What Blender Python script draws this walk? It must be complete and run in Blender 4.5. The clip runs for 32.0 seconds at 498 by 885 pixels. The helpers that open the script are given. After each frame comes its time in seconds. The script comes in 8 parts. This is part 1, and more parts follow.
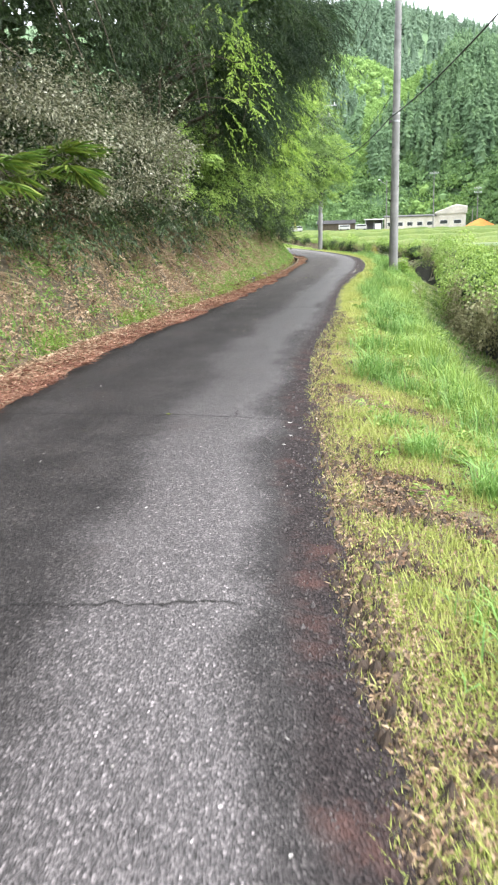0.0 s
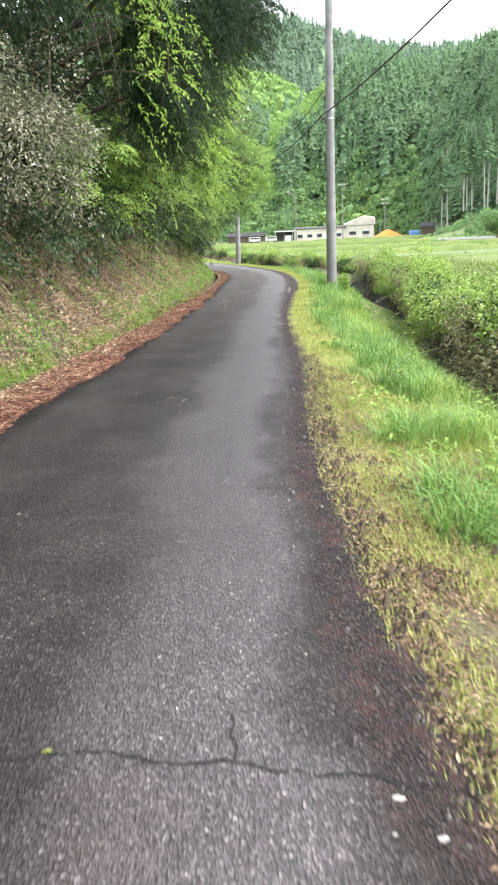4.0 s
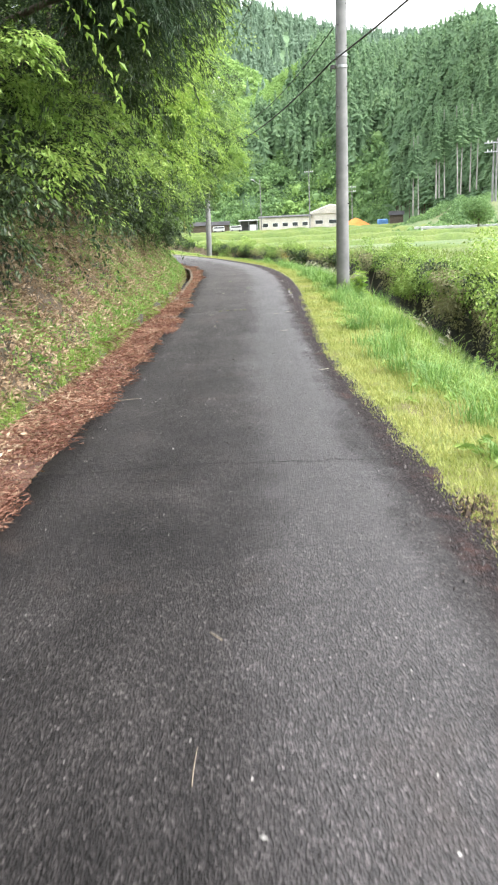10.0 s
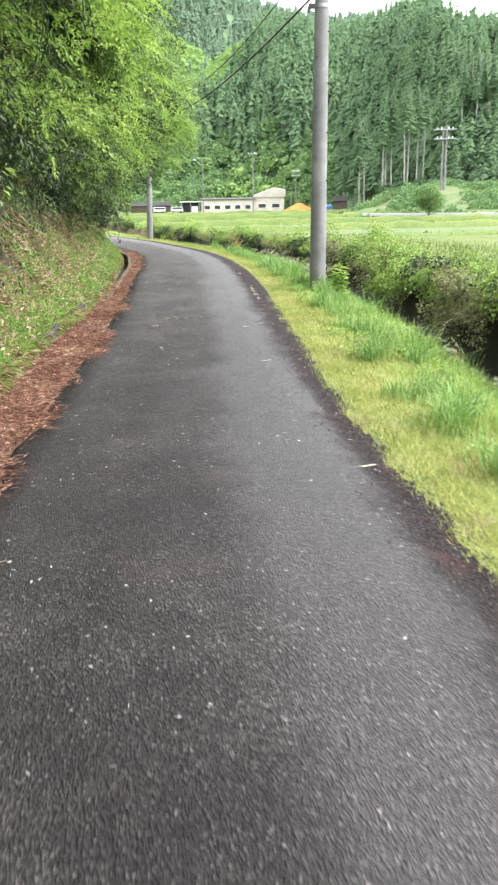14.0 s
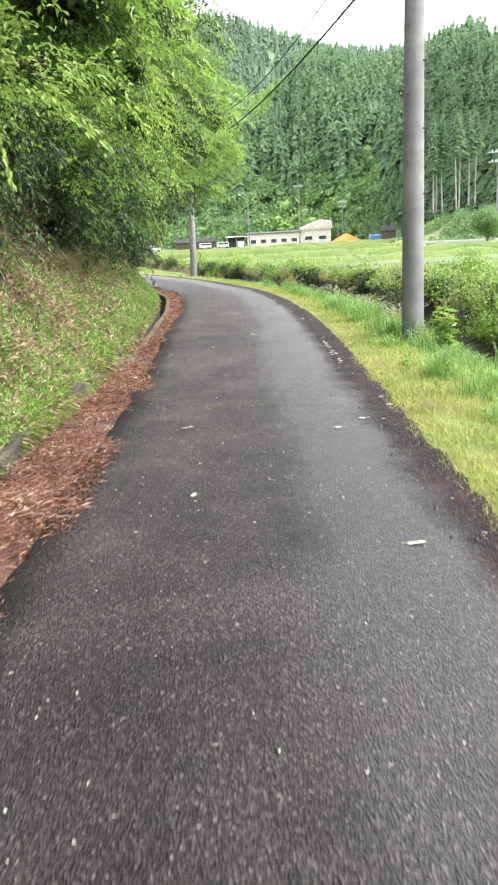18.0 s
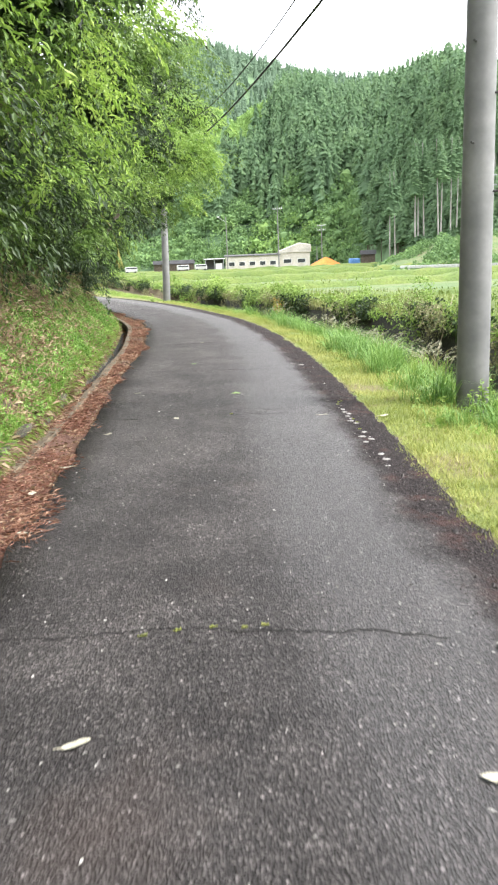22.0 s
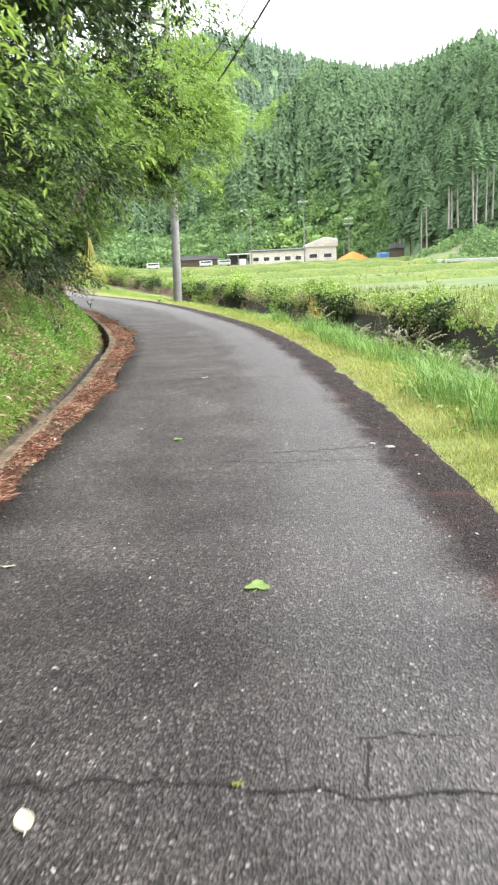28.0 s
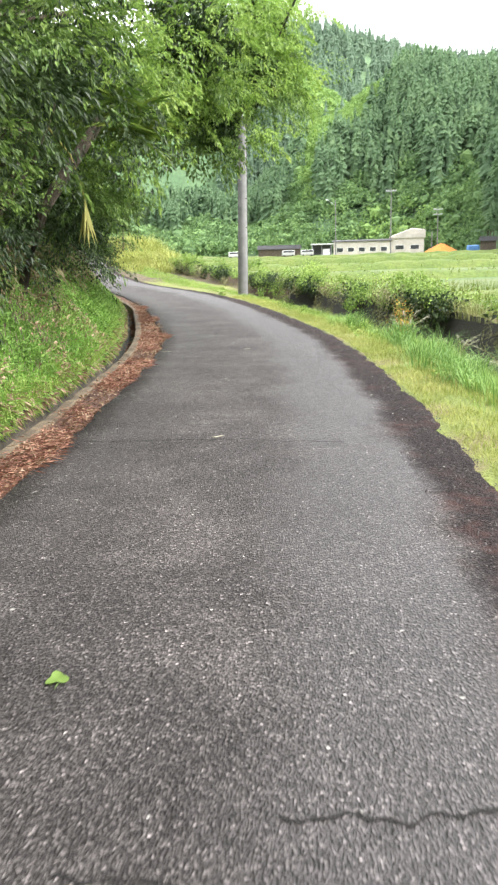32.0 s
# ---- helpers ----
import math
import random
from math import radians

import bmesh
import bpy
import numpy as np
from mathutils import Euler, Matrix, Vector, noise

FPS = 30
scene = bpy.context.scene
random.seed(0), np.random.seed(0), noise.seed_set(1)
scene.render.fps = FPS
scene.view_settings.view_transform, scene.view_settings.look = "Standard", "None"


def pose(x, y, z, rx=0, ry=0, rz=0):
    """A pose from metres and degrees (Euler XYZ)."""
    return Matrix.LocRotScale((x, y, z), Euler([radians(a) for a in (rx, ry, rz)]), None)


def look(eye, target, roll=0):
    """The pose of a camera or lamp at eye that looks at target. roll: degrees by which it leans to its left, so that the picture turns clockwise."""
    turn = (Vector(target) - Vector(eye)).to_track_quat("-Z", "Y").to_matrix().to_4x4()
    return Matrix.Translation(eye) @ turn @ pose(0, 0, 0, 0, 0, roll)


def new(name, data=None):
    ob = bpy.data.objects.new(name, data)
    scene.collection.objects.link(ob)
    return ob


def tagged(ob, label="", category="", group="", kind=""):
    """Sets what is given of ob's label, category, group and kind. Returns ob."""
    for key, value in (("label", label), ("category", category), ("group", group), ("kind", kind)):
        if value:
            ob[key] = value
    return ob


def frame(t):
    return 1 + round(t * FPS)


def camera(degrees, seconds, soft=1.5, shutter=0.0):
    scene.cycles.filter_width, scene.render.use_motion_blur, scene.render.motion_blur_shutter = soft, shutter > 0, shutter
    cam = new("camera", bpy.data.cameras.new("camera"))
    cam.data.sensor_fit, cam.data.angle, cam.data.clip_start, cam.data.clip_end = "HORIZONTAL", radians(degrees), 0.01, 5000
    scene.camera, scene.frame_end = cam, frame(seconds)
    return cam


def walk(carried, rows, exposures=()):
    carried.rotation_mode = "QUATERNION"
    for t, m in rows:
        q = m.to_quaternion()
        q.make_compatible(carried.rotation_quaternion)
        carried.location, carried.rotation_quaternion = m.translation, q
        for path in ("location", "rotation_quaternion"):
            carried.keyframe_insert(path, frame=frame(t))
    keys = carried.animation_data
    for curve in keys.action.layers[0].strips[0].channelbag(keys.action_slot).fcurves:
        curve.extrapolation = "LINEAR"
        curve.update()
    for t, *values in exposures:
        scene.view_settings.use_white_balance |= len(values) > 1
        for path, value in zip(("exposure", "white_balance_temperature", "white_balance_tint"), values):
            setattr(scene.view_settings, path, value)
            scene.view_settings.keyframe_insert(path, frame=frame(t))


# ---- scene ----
PATH = [
    (0, (0.111, -0.054, 1.368), (0.086, 1.879, 0.856), -1.9),
    (0.5, (0.065, 0.429, 1.351), (0.085, 2.357, 0.82), -2.7),
    (1, (-0.034, 0.928, 1.36), (0.09, 2.848, 0.812), -2.6),
    (1.5, (-0.029, 1.461, 1.336), (0.177, 3.38, 0.811), -3.5),
    (2, (-0.115, 2.027, 1.34), (0.087, 3.944, 0.808), -4.4),
    (2.5, (-0.165, 2.589, 1.327), (0.018, 4.506, 0.785), -4.9),
    (3, (-0.2, 3.168, 1.333), (-0.014, 5.089, 0.806), -4.5),
    (3.5, (-0.204, 3.728, 1.33), (-0.008, 5.657, 0.842), -4.3),
    (4, (-0.182, 4.285, 1.359), (-0.004, 6.216, 0.868), -2.6),
    (4.5, (-0.223, 4.841, 1.366), (-0.051, 6.764, 0.845), -2.5),
    (6.5, (-0.151, 6.994, 1.339), (0.045, 8.909, 0.799), -3.7),
    (7, (-0.173, 7.545, 1.322), (0.045, 9.456, 0.776), -3.6),
    (7.5, (-0.15, 8.136, 1.31), (0.087, 10.047, 0.768), -3.4),
    (8, (-0.164, 8.683, 1.324), (0.107, 10.596, 0.806), -2.9),
    (8.5, (-0.142, 9.223, 1.327), (0.126, 11.137, 0.813), -3.0),
    (9, (-0.158, 9.77, 1.321), (0.124, 11.675, 0.783), -3.0),
    (9.5, (-0.131, 10.33, 1.29), (0.121, 12.24, 0.754), -2.7),
    (10, (-0.118, 10.853, 1.3), (0.143, 12.767, 0.782), -2.7),
    (10.5, (-0.046, 11.361, 1.268), (0.249, 13.272, 0.758), -2.3),
    (11, (-0.012, 11.924, 1.256), (0.317, 13.829, 0.743), -1.8),
    (11.5, (-0.006, 12.441, 1.247), (0.336, 14.344, 0.737), -2.4),
    (12, (0.039, 12.94, 1.255), (0.385, 14.843, 0.747), -2.6),
    (12.5, (0.065, 13.467, 1.261), (0.45, 15.362, 0.752), -1.7),
    (13, (0.125, 13.966, 1.249), (0.552, 15.846, 0.718), -0.3),
    (13.5, (0.17, 14.511, 1.252), (0.62, 16.382, 0.708), -0.7),
    (14, (0.253, 15.068, 1.226), (0.657, 16.945, 0.666), -0.9),
    (14.5, (0.327, 15.667, 1.211), (0.674, 17.553, 0.641), -1.8),
    (15, (0.411, 16.206, 1.188), (0.721, 18.105, 0.642), -2.0),
    (15.5, (0.486, 16.841, 1.183), (0.782, 18.754, 0.678), -1.9),
    (17.5, (0.828, 19.092, 1.102), (1.107, 21.006, 0.594), -3.0),
    (18, (0.879, 19.602, 1.112), (1.171, 21.521, 0.63), -3.0),
    (18.5, (0.971, 20.118, 1.104), (1.254, 22.043, 0.642), -2.4),
    (19, (1.037, 20.625, 1.103), (1.333, 22.545, 0.625), -2.2),
    (19.5, (1.133, 21.168, 1.067), (1.425, 23.084, 0.574), -2.0),
    (20, (1.21, 21.726, 1.071), (1.517, 23.646, 0.602), -2.3),
    (20.5, (1.278, 22.251, 1.049), (1.603, 24.17, 0.589), -2.0),
    (21, (1.36, 22.799, 1.048), (1.701, 24.716, 0.591), -1.9),
    (21.5, (1.427, 23.301, 1.038), (1.783, 25.218, 0.59), -2.5),
    (22, (1.525, 23.807, 1.049), (1.876, 25.728, 0.615), -2.3),
    (22.5, (1.591, 24.313, 1.043), (1.945, 26.235, 0.618), -2.6),
    (23, (1.673, 24.868, 1.019), (2.007, 26.797, 0.609), -3.0),
    (23.5, (1.756, 25.435, 1.013), (2.087, 27.364, 0.599), -3.9),
    (24, (1.876, 25.915, 0.994), (2.2, 27.845, 0.581), -3.7),
    (24.5, (1.984, 26.439, 0.992), (2.302, 28.373, 0.593), -2.9),
    (25, (2.082, 26.953, 0.959), (2.389, 28.89, 0.568), -2.6),
    (25.5, (2.184, 27.494, 0.956), (2.469, 29.434, 0.563), -2.6),
    (27.5, (2.499, 29.32, 0.918), (2.746, 31.258, 0.487), -2.8),
    (28, (2.586, 29.805, 0.91), (2.878, 31.733, 0.469), -2.7),
    (28.5, (2.691, 30.286, 0.877), (3.004, 32.207, 0.415), -3.0),
    (29, (2.789, 30.784, 0.874), (3.09, 32.703, 0.396), -2.8),
    (29.5, (2.916, 31.256, 0.853), (3.203, 33.175, 0.373), -2.6),
    (30, (3.074, 31.768, 0.858), (3.34, 33.699, 0.409), -2.3),
    (30.5, (3.18, 32.254, 0.853), (3.415, 34.196, 0.438), -2.2),
    (31, (3.307, 32.762, 0.848), (3.488, 34.712, 0.443), -1.7),
    (31.5, (3.37, 33.25, 0.854), (3.518, 35.2, 0.435), -1.6),
    (32, (3.468, 33.756, 0.821), (3.574, 35.7, 0.364), -1.7),
]
cam = camera(33.5, 32.0, soft=2.2, shutter=0.5)
walk(cam, [(t, look(eye, target, roll)) for t, eye, target, roll in PATH], exposures=[(0.0, 1.88, 6200.0, 13.0), (9.0, 1.94, 6250.0, 13.0), (18.0, 1.95, 6300.0, 13.0), (25.0, 1.84, 6350.0, 13.0), (29.0, 1.9, 6400.0, 13.0), (32.0, 1.85, 6400.0, 13.0)])

# ---------------- light: bright overcast sky, soft high sun ----------------
world = bpy.data.worlds.new("overcast_sky")
scene.world = world
world.use_nodes = True
wn, wl = world.node_tree.nodes, world.node_tree.links
wn.clear()
sky = wn.new("ShaderNodeTexSky")
sky.sky_type = "NISHITA"
sky.sun_disc = False
sky.sun_elevation = radians(50)
sky.sun_rotation = radians(108)
sky.air_density, sky.dust_density, sky.ozone_density = 1.0, 3.0, 1.0
sky_bg = wn.new("ShaderNodeBackground")
sky_bg.inputs["Strength"].default_value = 0.07
wl.new(sky.outputs["Color"], sky_bg.inputs["Color"])
cloud_map = wn.new("ShaderNodeTexCoord")
cloud_noise = wn.new("ShaderNodeTexNoise")
cloud_noise.inputs["Scale"].default_value = 2.2
cloud_noise.inputs["Detail"].default_value = 5.0
wl.new(cloud_map.outputs["Generated"], cloud_noise.inputs["Vector"])
cloud_ramp = wn.new("ShaderNodeValToRGB")
cloud_ramp.color_ramp.elements[0].position = 0.3
cloud_ramp.color_ramp.elements[0].color = (0.82, 0.86, 0.9, 1)
cloud_ramp.color_ramp.elements[1].position = 0.62
cloud_ramp.color_ramp.elements[1].color = (1.0, 1.0, 0.98, 1)
wl.new(cloud_noise.outputs["Fac"], cloud_ramp.inputs["Fac"])
cloud_bg = wn.new("ShaderNodeBackground")
cloud_bg.inputs["Strength"].default_value = 1.25
wl.new(cloud_ramp.outputs["Color"], cloud_bg.inputs["Color"])
sky_mix = wn.new("ShaderNodeMixShader")
sky_mix.inputs["Fac"].default_value = 0.8
sky_out = wn.new("ShaderNodeOutputWorld")
wl.new(sky_bg.outputs["Background"], sky_mix.inputs[1])
wl.new(cloud_bg.outputs["Background"], sky_mix.inputs[2])
wl.new(sky_mix.outputs["Shader"], sky_out.inputs["Surface"])

sun_data = bpy.data.lights.new("sun", "SUN")
sun_data.energy = 2.0
sun_data.angle = radians(14)
sun_data.color = (1.0, 0.97, 0.93)
sun = new("sun", sun_data)
sun.matrix_world = look((15, -5, 19), (0, 0, 0))

# ---------------- materials ----------------
def material(name):
    m = bpy.data.materials.new(name)
    m.use_nodes = True
    n, l = m.node_tree.nodes, m.node_tree.links
    bsdf = n["Principled BSDF"]
    return m, n, l, bsdf


def ramp_node(n, stops, mode="LINEAR"):
    r = n.new("ShaderNodeValToRGB")
    r.color_ramp.interpolation = mode
    e = r.color_ramp.elements
    while len(e) < len(stops):
        e.new(0.5)
    for k, (p, c) in enumerate(stops):
        e[k].position = p
        e[k].color = (*c, 1) if len(c) == 3 else c
    return r


def noise_node(n, l, coord, scale, detail=4.0, rough=0.6):
    t = n.new("ShaderNodeTexNoise")
    t.inputs["Scale"].default_value = scale
    t.inputs["Detail"].default_value = detail
    t.inputs["Roughness"].default_value = rough
    l.new(coord, t.inputs["Vector"])
    return t


def mix_color(n, l, fac, a, b, blend="MIX"):
    m = n.new("ShaderNodeMix")
    m.data_type, m.blend_type = "RGBA", blend
    for sock, v in ((m.inputs[0], fac), (m.inputs[6], a), (m.inputs[7], b)):
        if hasattr(v, "is_output"):
            l.new(v, sock)
        elif isinstance(v, (int, float)):
            sock.default_value = v
        else:
            sock.default_value = (*v, 1)
    return m.outputs[2]


def bump_to(n, l, bsdf, height, strength, distance):
    b = n.new("ShaderNodeBump")
    b.inputs["Strength"].default_value = strength
    b.inputs["Distance"].default_value = distance
    l.new(height, b.inputs["Height"])
    l.new(b.outputs["Normal"], bsdf.inputs["Normal"])


def leaf_material(name, dark, mid, light, rough=0.5, through_light=0.25, patch=0.6):
    """Leaves: each one a shade of its own, with larger patches, and light that comes through."""
    m, n, l, bsdf = material(name)
    geo = n.new("ShaderNodeNewGeometry")
    ramp = ramp_node(n, [(0.0, dark), (0.5, mid), (1.0, light)])
    tex = noise_node(n, l, geo.outputs["Position"], patch, 2.0)
    mixv = n.new("ShaderNodeMath")
    mixv.operation = "MULTIPLY_ADD"
    mixv.inputs[1].default_value = 0.55
    l.new(geo.outputs["Random Per Island"], mixv.inputs[0])
    sc = n.new("ShaderNodeMath")
    sc.operation = "MULTIPLY_ADD"
    sc.inputs[1].default_value = 1.3
    sc.inputs[2].default_value = -0.42
    l.new(tex.outputs["Fac"], sc.inputs[0])
    l.new(sc.outputs[0], mixv.inputs[2])
    l.new(mixv.outputs[0], ramp.inputs["Fac"])
    l.new(ramp.outputs["Color"], bsdf.inputs["Base Color"])
    bsdf.inputs["Roughness"].default_value = rough
    bsdf.inputs["Specular IOR Level"].default_value = 0.35
    if through_light:
        tr = n.new("ShaderNodeBsdfTranslucent")
        l.new(ramp.outputs["Color"], tr.inputs["Color"])
        mx = n.new("ShaderNodeMixShader")
        mx.inputs["Fac"].default_value = through_light
        l.new(bsdf.outputs["BSDF"], mx.inputs[1])
        l.new(tr.outputs["BSDF"], mx.inputs[2])
        l.new(mx.outputs["Shader"], n["Material Output"].inputs["Surface"])
    return m


def rough_material(name, stops, scale, rough=0.85, fine=60.0, bump=0.3, depth=0.01, metal=0.0, speck=(0.72, 1.25)):
    """A plain weathered surface with variation at two scales."""
    m, n, l, bsdf = material(name)
    geo = n.new("ShaderNodeNewGeometry")
    big = noise_node(n, l, geo.outputs["Position"], scale, 5.0)
    small = noise_node(n, l, geo.outputs["Position"], fine, 3.0)
    ramp = ramp_node(n, stops)
    l.new(big.outputs["Fac"], ramp.inputs["Fac"])
    sr = ramp_node(n, [(0.3, (speck[0],) * 3), (0.7, (speck[1],) * 3)])
    l.new(small.outputs["Fac"], sr.inputs["Fac"])
    l.new(mix_color(n, l, 1.0, ramp.outputs["Color"], sr.outputs["Color"], "MULTIPLY"), bsdf.inputs["Base Color"])
    bsdf.inputs["Roughness"].default_value = rough
    bsdf.inputs["Metallic"].default_value = metal
    bump_to(n, l, bsdf, small.outputs["Fac"], bump, depth)
    return m


def asphalt_material():
    """Old bitumen with pale aggregate; the wheel paths are worn lighter, U runs across the lane."""
    m, n, l, bsdf = material("asphalt")
    geo = n.new("ShaderNodeNewGeometry")
    uv = n.new("ShaderNodeUVMap")
    sep = n.new("ShaderNodeSeparateXYZ")
    l.new(uv.outputs["UV"], sep.inputs["Vector"])
    wear = ramp_node(n, [(0.0, (0.05,) * 3), (0.16, (0.16,) * 3), (0.34, (0.03,) * 3), (0.5, (0.08,) * 3),
                         (0.66, (0.72,) * 3), (0.79, (0.8,) * 3), (0.88, (0.15,) * 3), (1.0, (0.0,) * 3)], "EASE")
    blur = noise_node(n, l, geo.outputs["Position"], 0.7, 4.0)
    wob = n.new("ShaderNodeMath")
    wob.operation = "MULTIPLY_ADD"
    wob.inputs[1].default_value = 0.28
    l.new(blur.outputs["Fac"], wob.inputs[0])
    sh = n.new("ShaderNodeMath")
    sh.operation = "SUBTRACT"
    sh.inputs[1].default_value = 0.14
    l.new(sep.outputs["X"], sh.inputs[0])
    l.new(sh.outputs[0], wob.inputs[2])
    l.new(wob.outputs[0], wear.inputs["Fac"])
    patch = noise_node(n, l, geo.outputs["Position"], 1.6, 6.0)
    base = ramp_node(n, [(0.32, (0.0172, 0.0155, 0.0149)), (0.5, (0.0258, 0.0233, 0.0222)), (0.70, (0.0422, 0.038, 0.036))])
    l.new(patch.outputs["Fac"], base.inputs["Fac"])
    # base tone along V: darker on the first stretch, lighter further on
    v_tone = n.new("ShaderNodeMapRange")
    l.new(sep.outputs["Y"], v_tone.inputs["Value"])
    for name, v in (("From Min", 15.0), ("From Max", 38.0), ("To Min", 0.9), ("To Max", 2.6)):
        v_tone.inputs[name].default_value = v
    toned_base = mix_color(n, l, 1.0, base.outputs["Color"], v_tone.outputs["Result"], "MULTIPLY")
    along = n.new("ShaderNodeMath")
    along.operation = "MULTIPLY"
    along.inputs[1].default_value = 0.025
    l.new(sep.outputs["Y"], along.inputs[0])
    # wheel-path wear; its paler first stretch also has sky sheen painted in
    wear_sheen = ramp_node(n, [(0.0, (0.11, 0.10, 0.099)), (0.10, (0.10, 0.09, 0.089)), (0.21, (0.052, 0.046, 0.0455)), (0.6, (0.044, 0.0395, 0.039)), (0.78, (0.066, 0.0595, 0.059))])
    l.new(along.outputs[0], wear_sheen.inputs["Fac"])
    worn = mix_color(n, l, wear.outputs["Color"], toned_base, wear_sheen.outputs["Color"])
    stone = n.new("ShaderNodeTexVoronoi")
    stone.inputs["Scale"].default_value = 120.0
    l.new(geo.outputs["Position"], stone.inputs["Vector"])
    stone_ramp = ramp_node(n, [(0.0, (0.2,) * 3), (0.45, (0.6,) * 3), (0.75, (1.3,) * 3), (0.92, (2.8,) * 3), (1.0, (8.0,) * 3)])
    l.new(stone.outputs["Color"], stone_ramp.inputs["Fac"])
    speck = mix_color(n, l, 1.0, worn, stone_ramp.outputs["Color"], "MULTIPLY")
    red = noise_node(n, l, geo.outputs["Position"], 1.1, 5.0)
    red_ramp = ramp_node(n, [(0.60, (0.0,) * 3), (0.74, (0.4,) * 3)])
    l.new(red.outputs["Fac"], red_ramp.inputs["Fac"])
    speck = mix_color(n, l, red_ramp.outputs["Color"], speck, (0.06, 0.045, 0.039))
    # crumbled outer edge
    frag = noise_node(n, l, geo.outputs["Position"], 3.0, 6.0, 0.65)
    side = n.new("ShaderNodeMath")
    side.operation = "MULTIPLY_ADD"
    side.inputs[1].default_value = 0.11
    l.new(frag.outputs["Fac"], side.inputs[0])
    broad = n.new("ShaderNodeMapRange")
    l.new(sep.outputs["Y"], broad.inputs["Value"])
    for name, v in (("From Min", 22.0), ("From Max", 30.0), ("To Min", 0.0), ("To Max", 0.035)):
        broad.inputs[name].default_value = v
    inward = n.new("ShaderNodeMath")
    l.new(sep.outputs["X"], inward.inputs[0])
    l.new(broad.outputs["Result"], inward.inputs[1])
    l.new(inward.outputs[0], side.inputs[2])
    edge = ramp_node(n, [(0.93, (0.0,) * 3), (0.98, (1.0,) * 3)])
    l.new(side.outputs[0], edge.inputs["Fac"])
    crumb = n.new("ShaderNodeTexVoronoi")
    crumb.inputs["Scale"].default_value = 95.0
    l.new(geo.outputs["Position"], crumb.inputs["Vector"])
    crumb_ramp = ramp_node(n, [(0.0, (0.012, 0.0105, 0.0102)), (0.5, (0.03, 0.025, 0.0245)), (0.85, (0.055, 0.045, 0.043)), (1.0, (0.13, 0.112, 0.105))])
    l.new(crumb.outputs["Color"], crumb_ramp.inputs["Fac"])
    rust = noise_node(n, l, geo.outputs["Position"], 3.2, 6.0, 0.7)
    rust_ramp = ramp_node(n, [(0.52, (0.0,) * 3), (0.68, (0.6,) * 3)])
    l.new(rust.outputs["Fac"], rust_ramp.inputs["Fac"])
    broken = mix_color(n, l, rust_ramp.outputs["Color"], crumb_ramp.outputs["Color"], (0.10, 0.052, 0.043))
    l.new(mix_color(n, l, edge.outputs["Color"], speck, broken), bsdf.inputs["Base Color"])
    rr = ramp_node(n, [(0.0, (0.66,) * 3), (1.0, (0.50,) * 3)])
    l.new(wear.outputs["Color"], rr.inputs["Fac"])
    l.new(mix_color(n, l, edge.outputs["Color"], rr.outputs["Color"], (0.95, 0.95, 0.95)), bsdf.inputs["Roughness"])
    sp = ramp_node(n, [(0.0, (0.14,) * 3), (1.0, (0.5,) * 3)])
    l.new(wear.outputs["Color"], sp.inputs["Fac"])
    l.new(mix_color(n, l, edge.outputs["Color"], sp.outputs["Color"], (0.12, 0.12, 0.12)), bsdf.inputs["Specular IOR Level"])
    grain = noise_node(n, l, geo.outputs["Position"], 110.0, 3.0)
    add = n.new("ShaderNodeMath")
    l.new(stone.outputs["Distance"], add.inputs[0])
    l.new(grain.outputs["Fac"], add.inputs[1])
    lump = n.new("ShaderNodeMath")
    lump.operation = "MULTIPLY_ADD"
    l.new(crumb.outputs["Distance"], lump.inputs[0])
    boost = n.new("ShaderNodeMath")
    boost.operation = "MULTIPLY"
    boost.inputs[1].default_value = 3.0
    l.new(edge.outputs["Color"], boost.inputs[0])
    l.new(boost.outputs[0], lump.inputs[1])
    l.new(add.outputs[0], lump.inputs[2])
    bump_to(n, l, bsdf, lump.outputs[0], 0.8, 0.008)
    return m


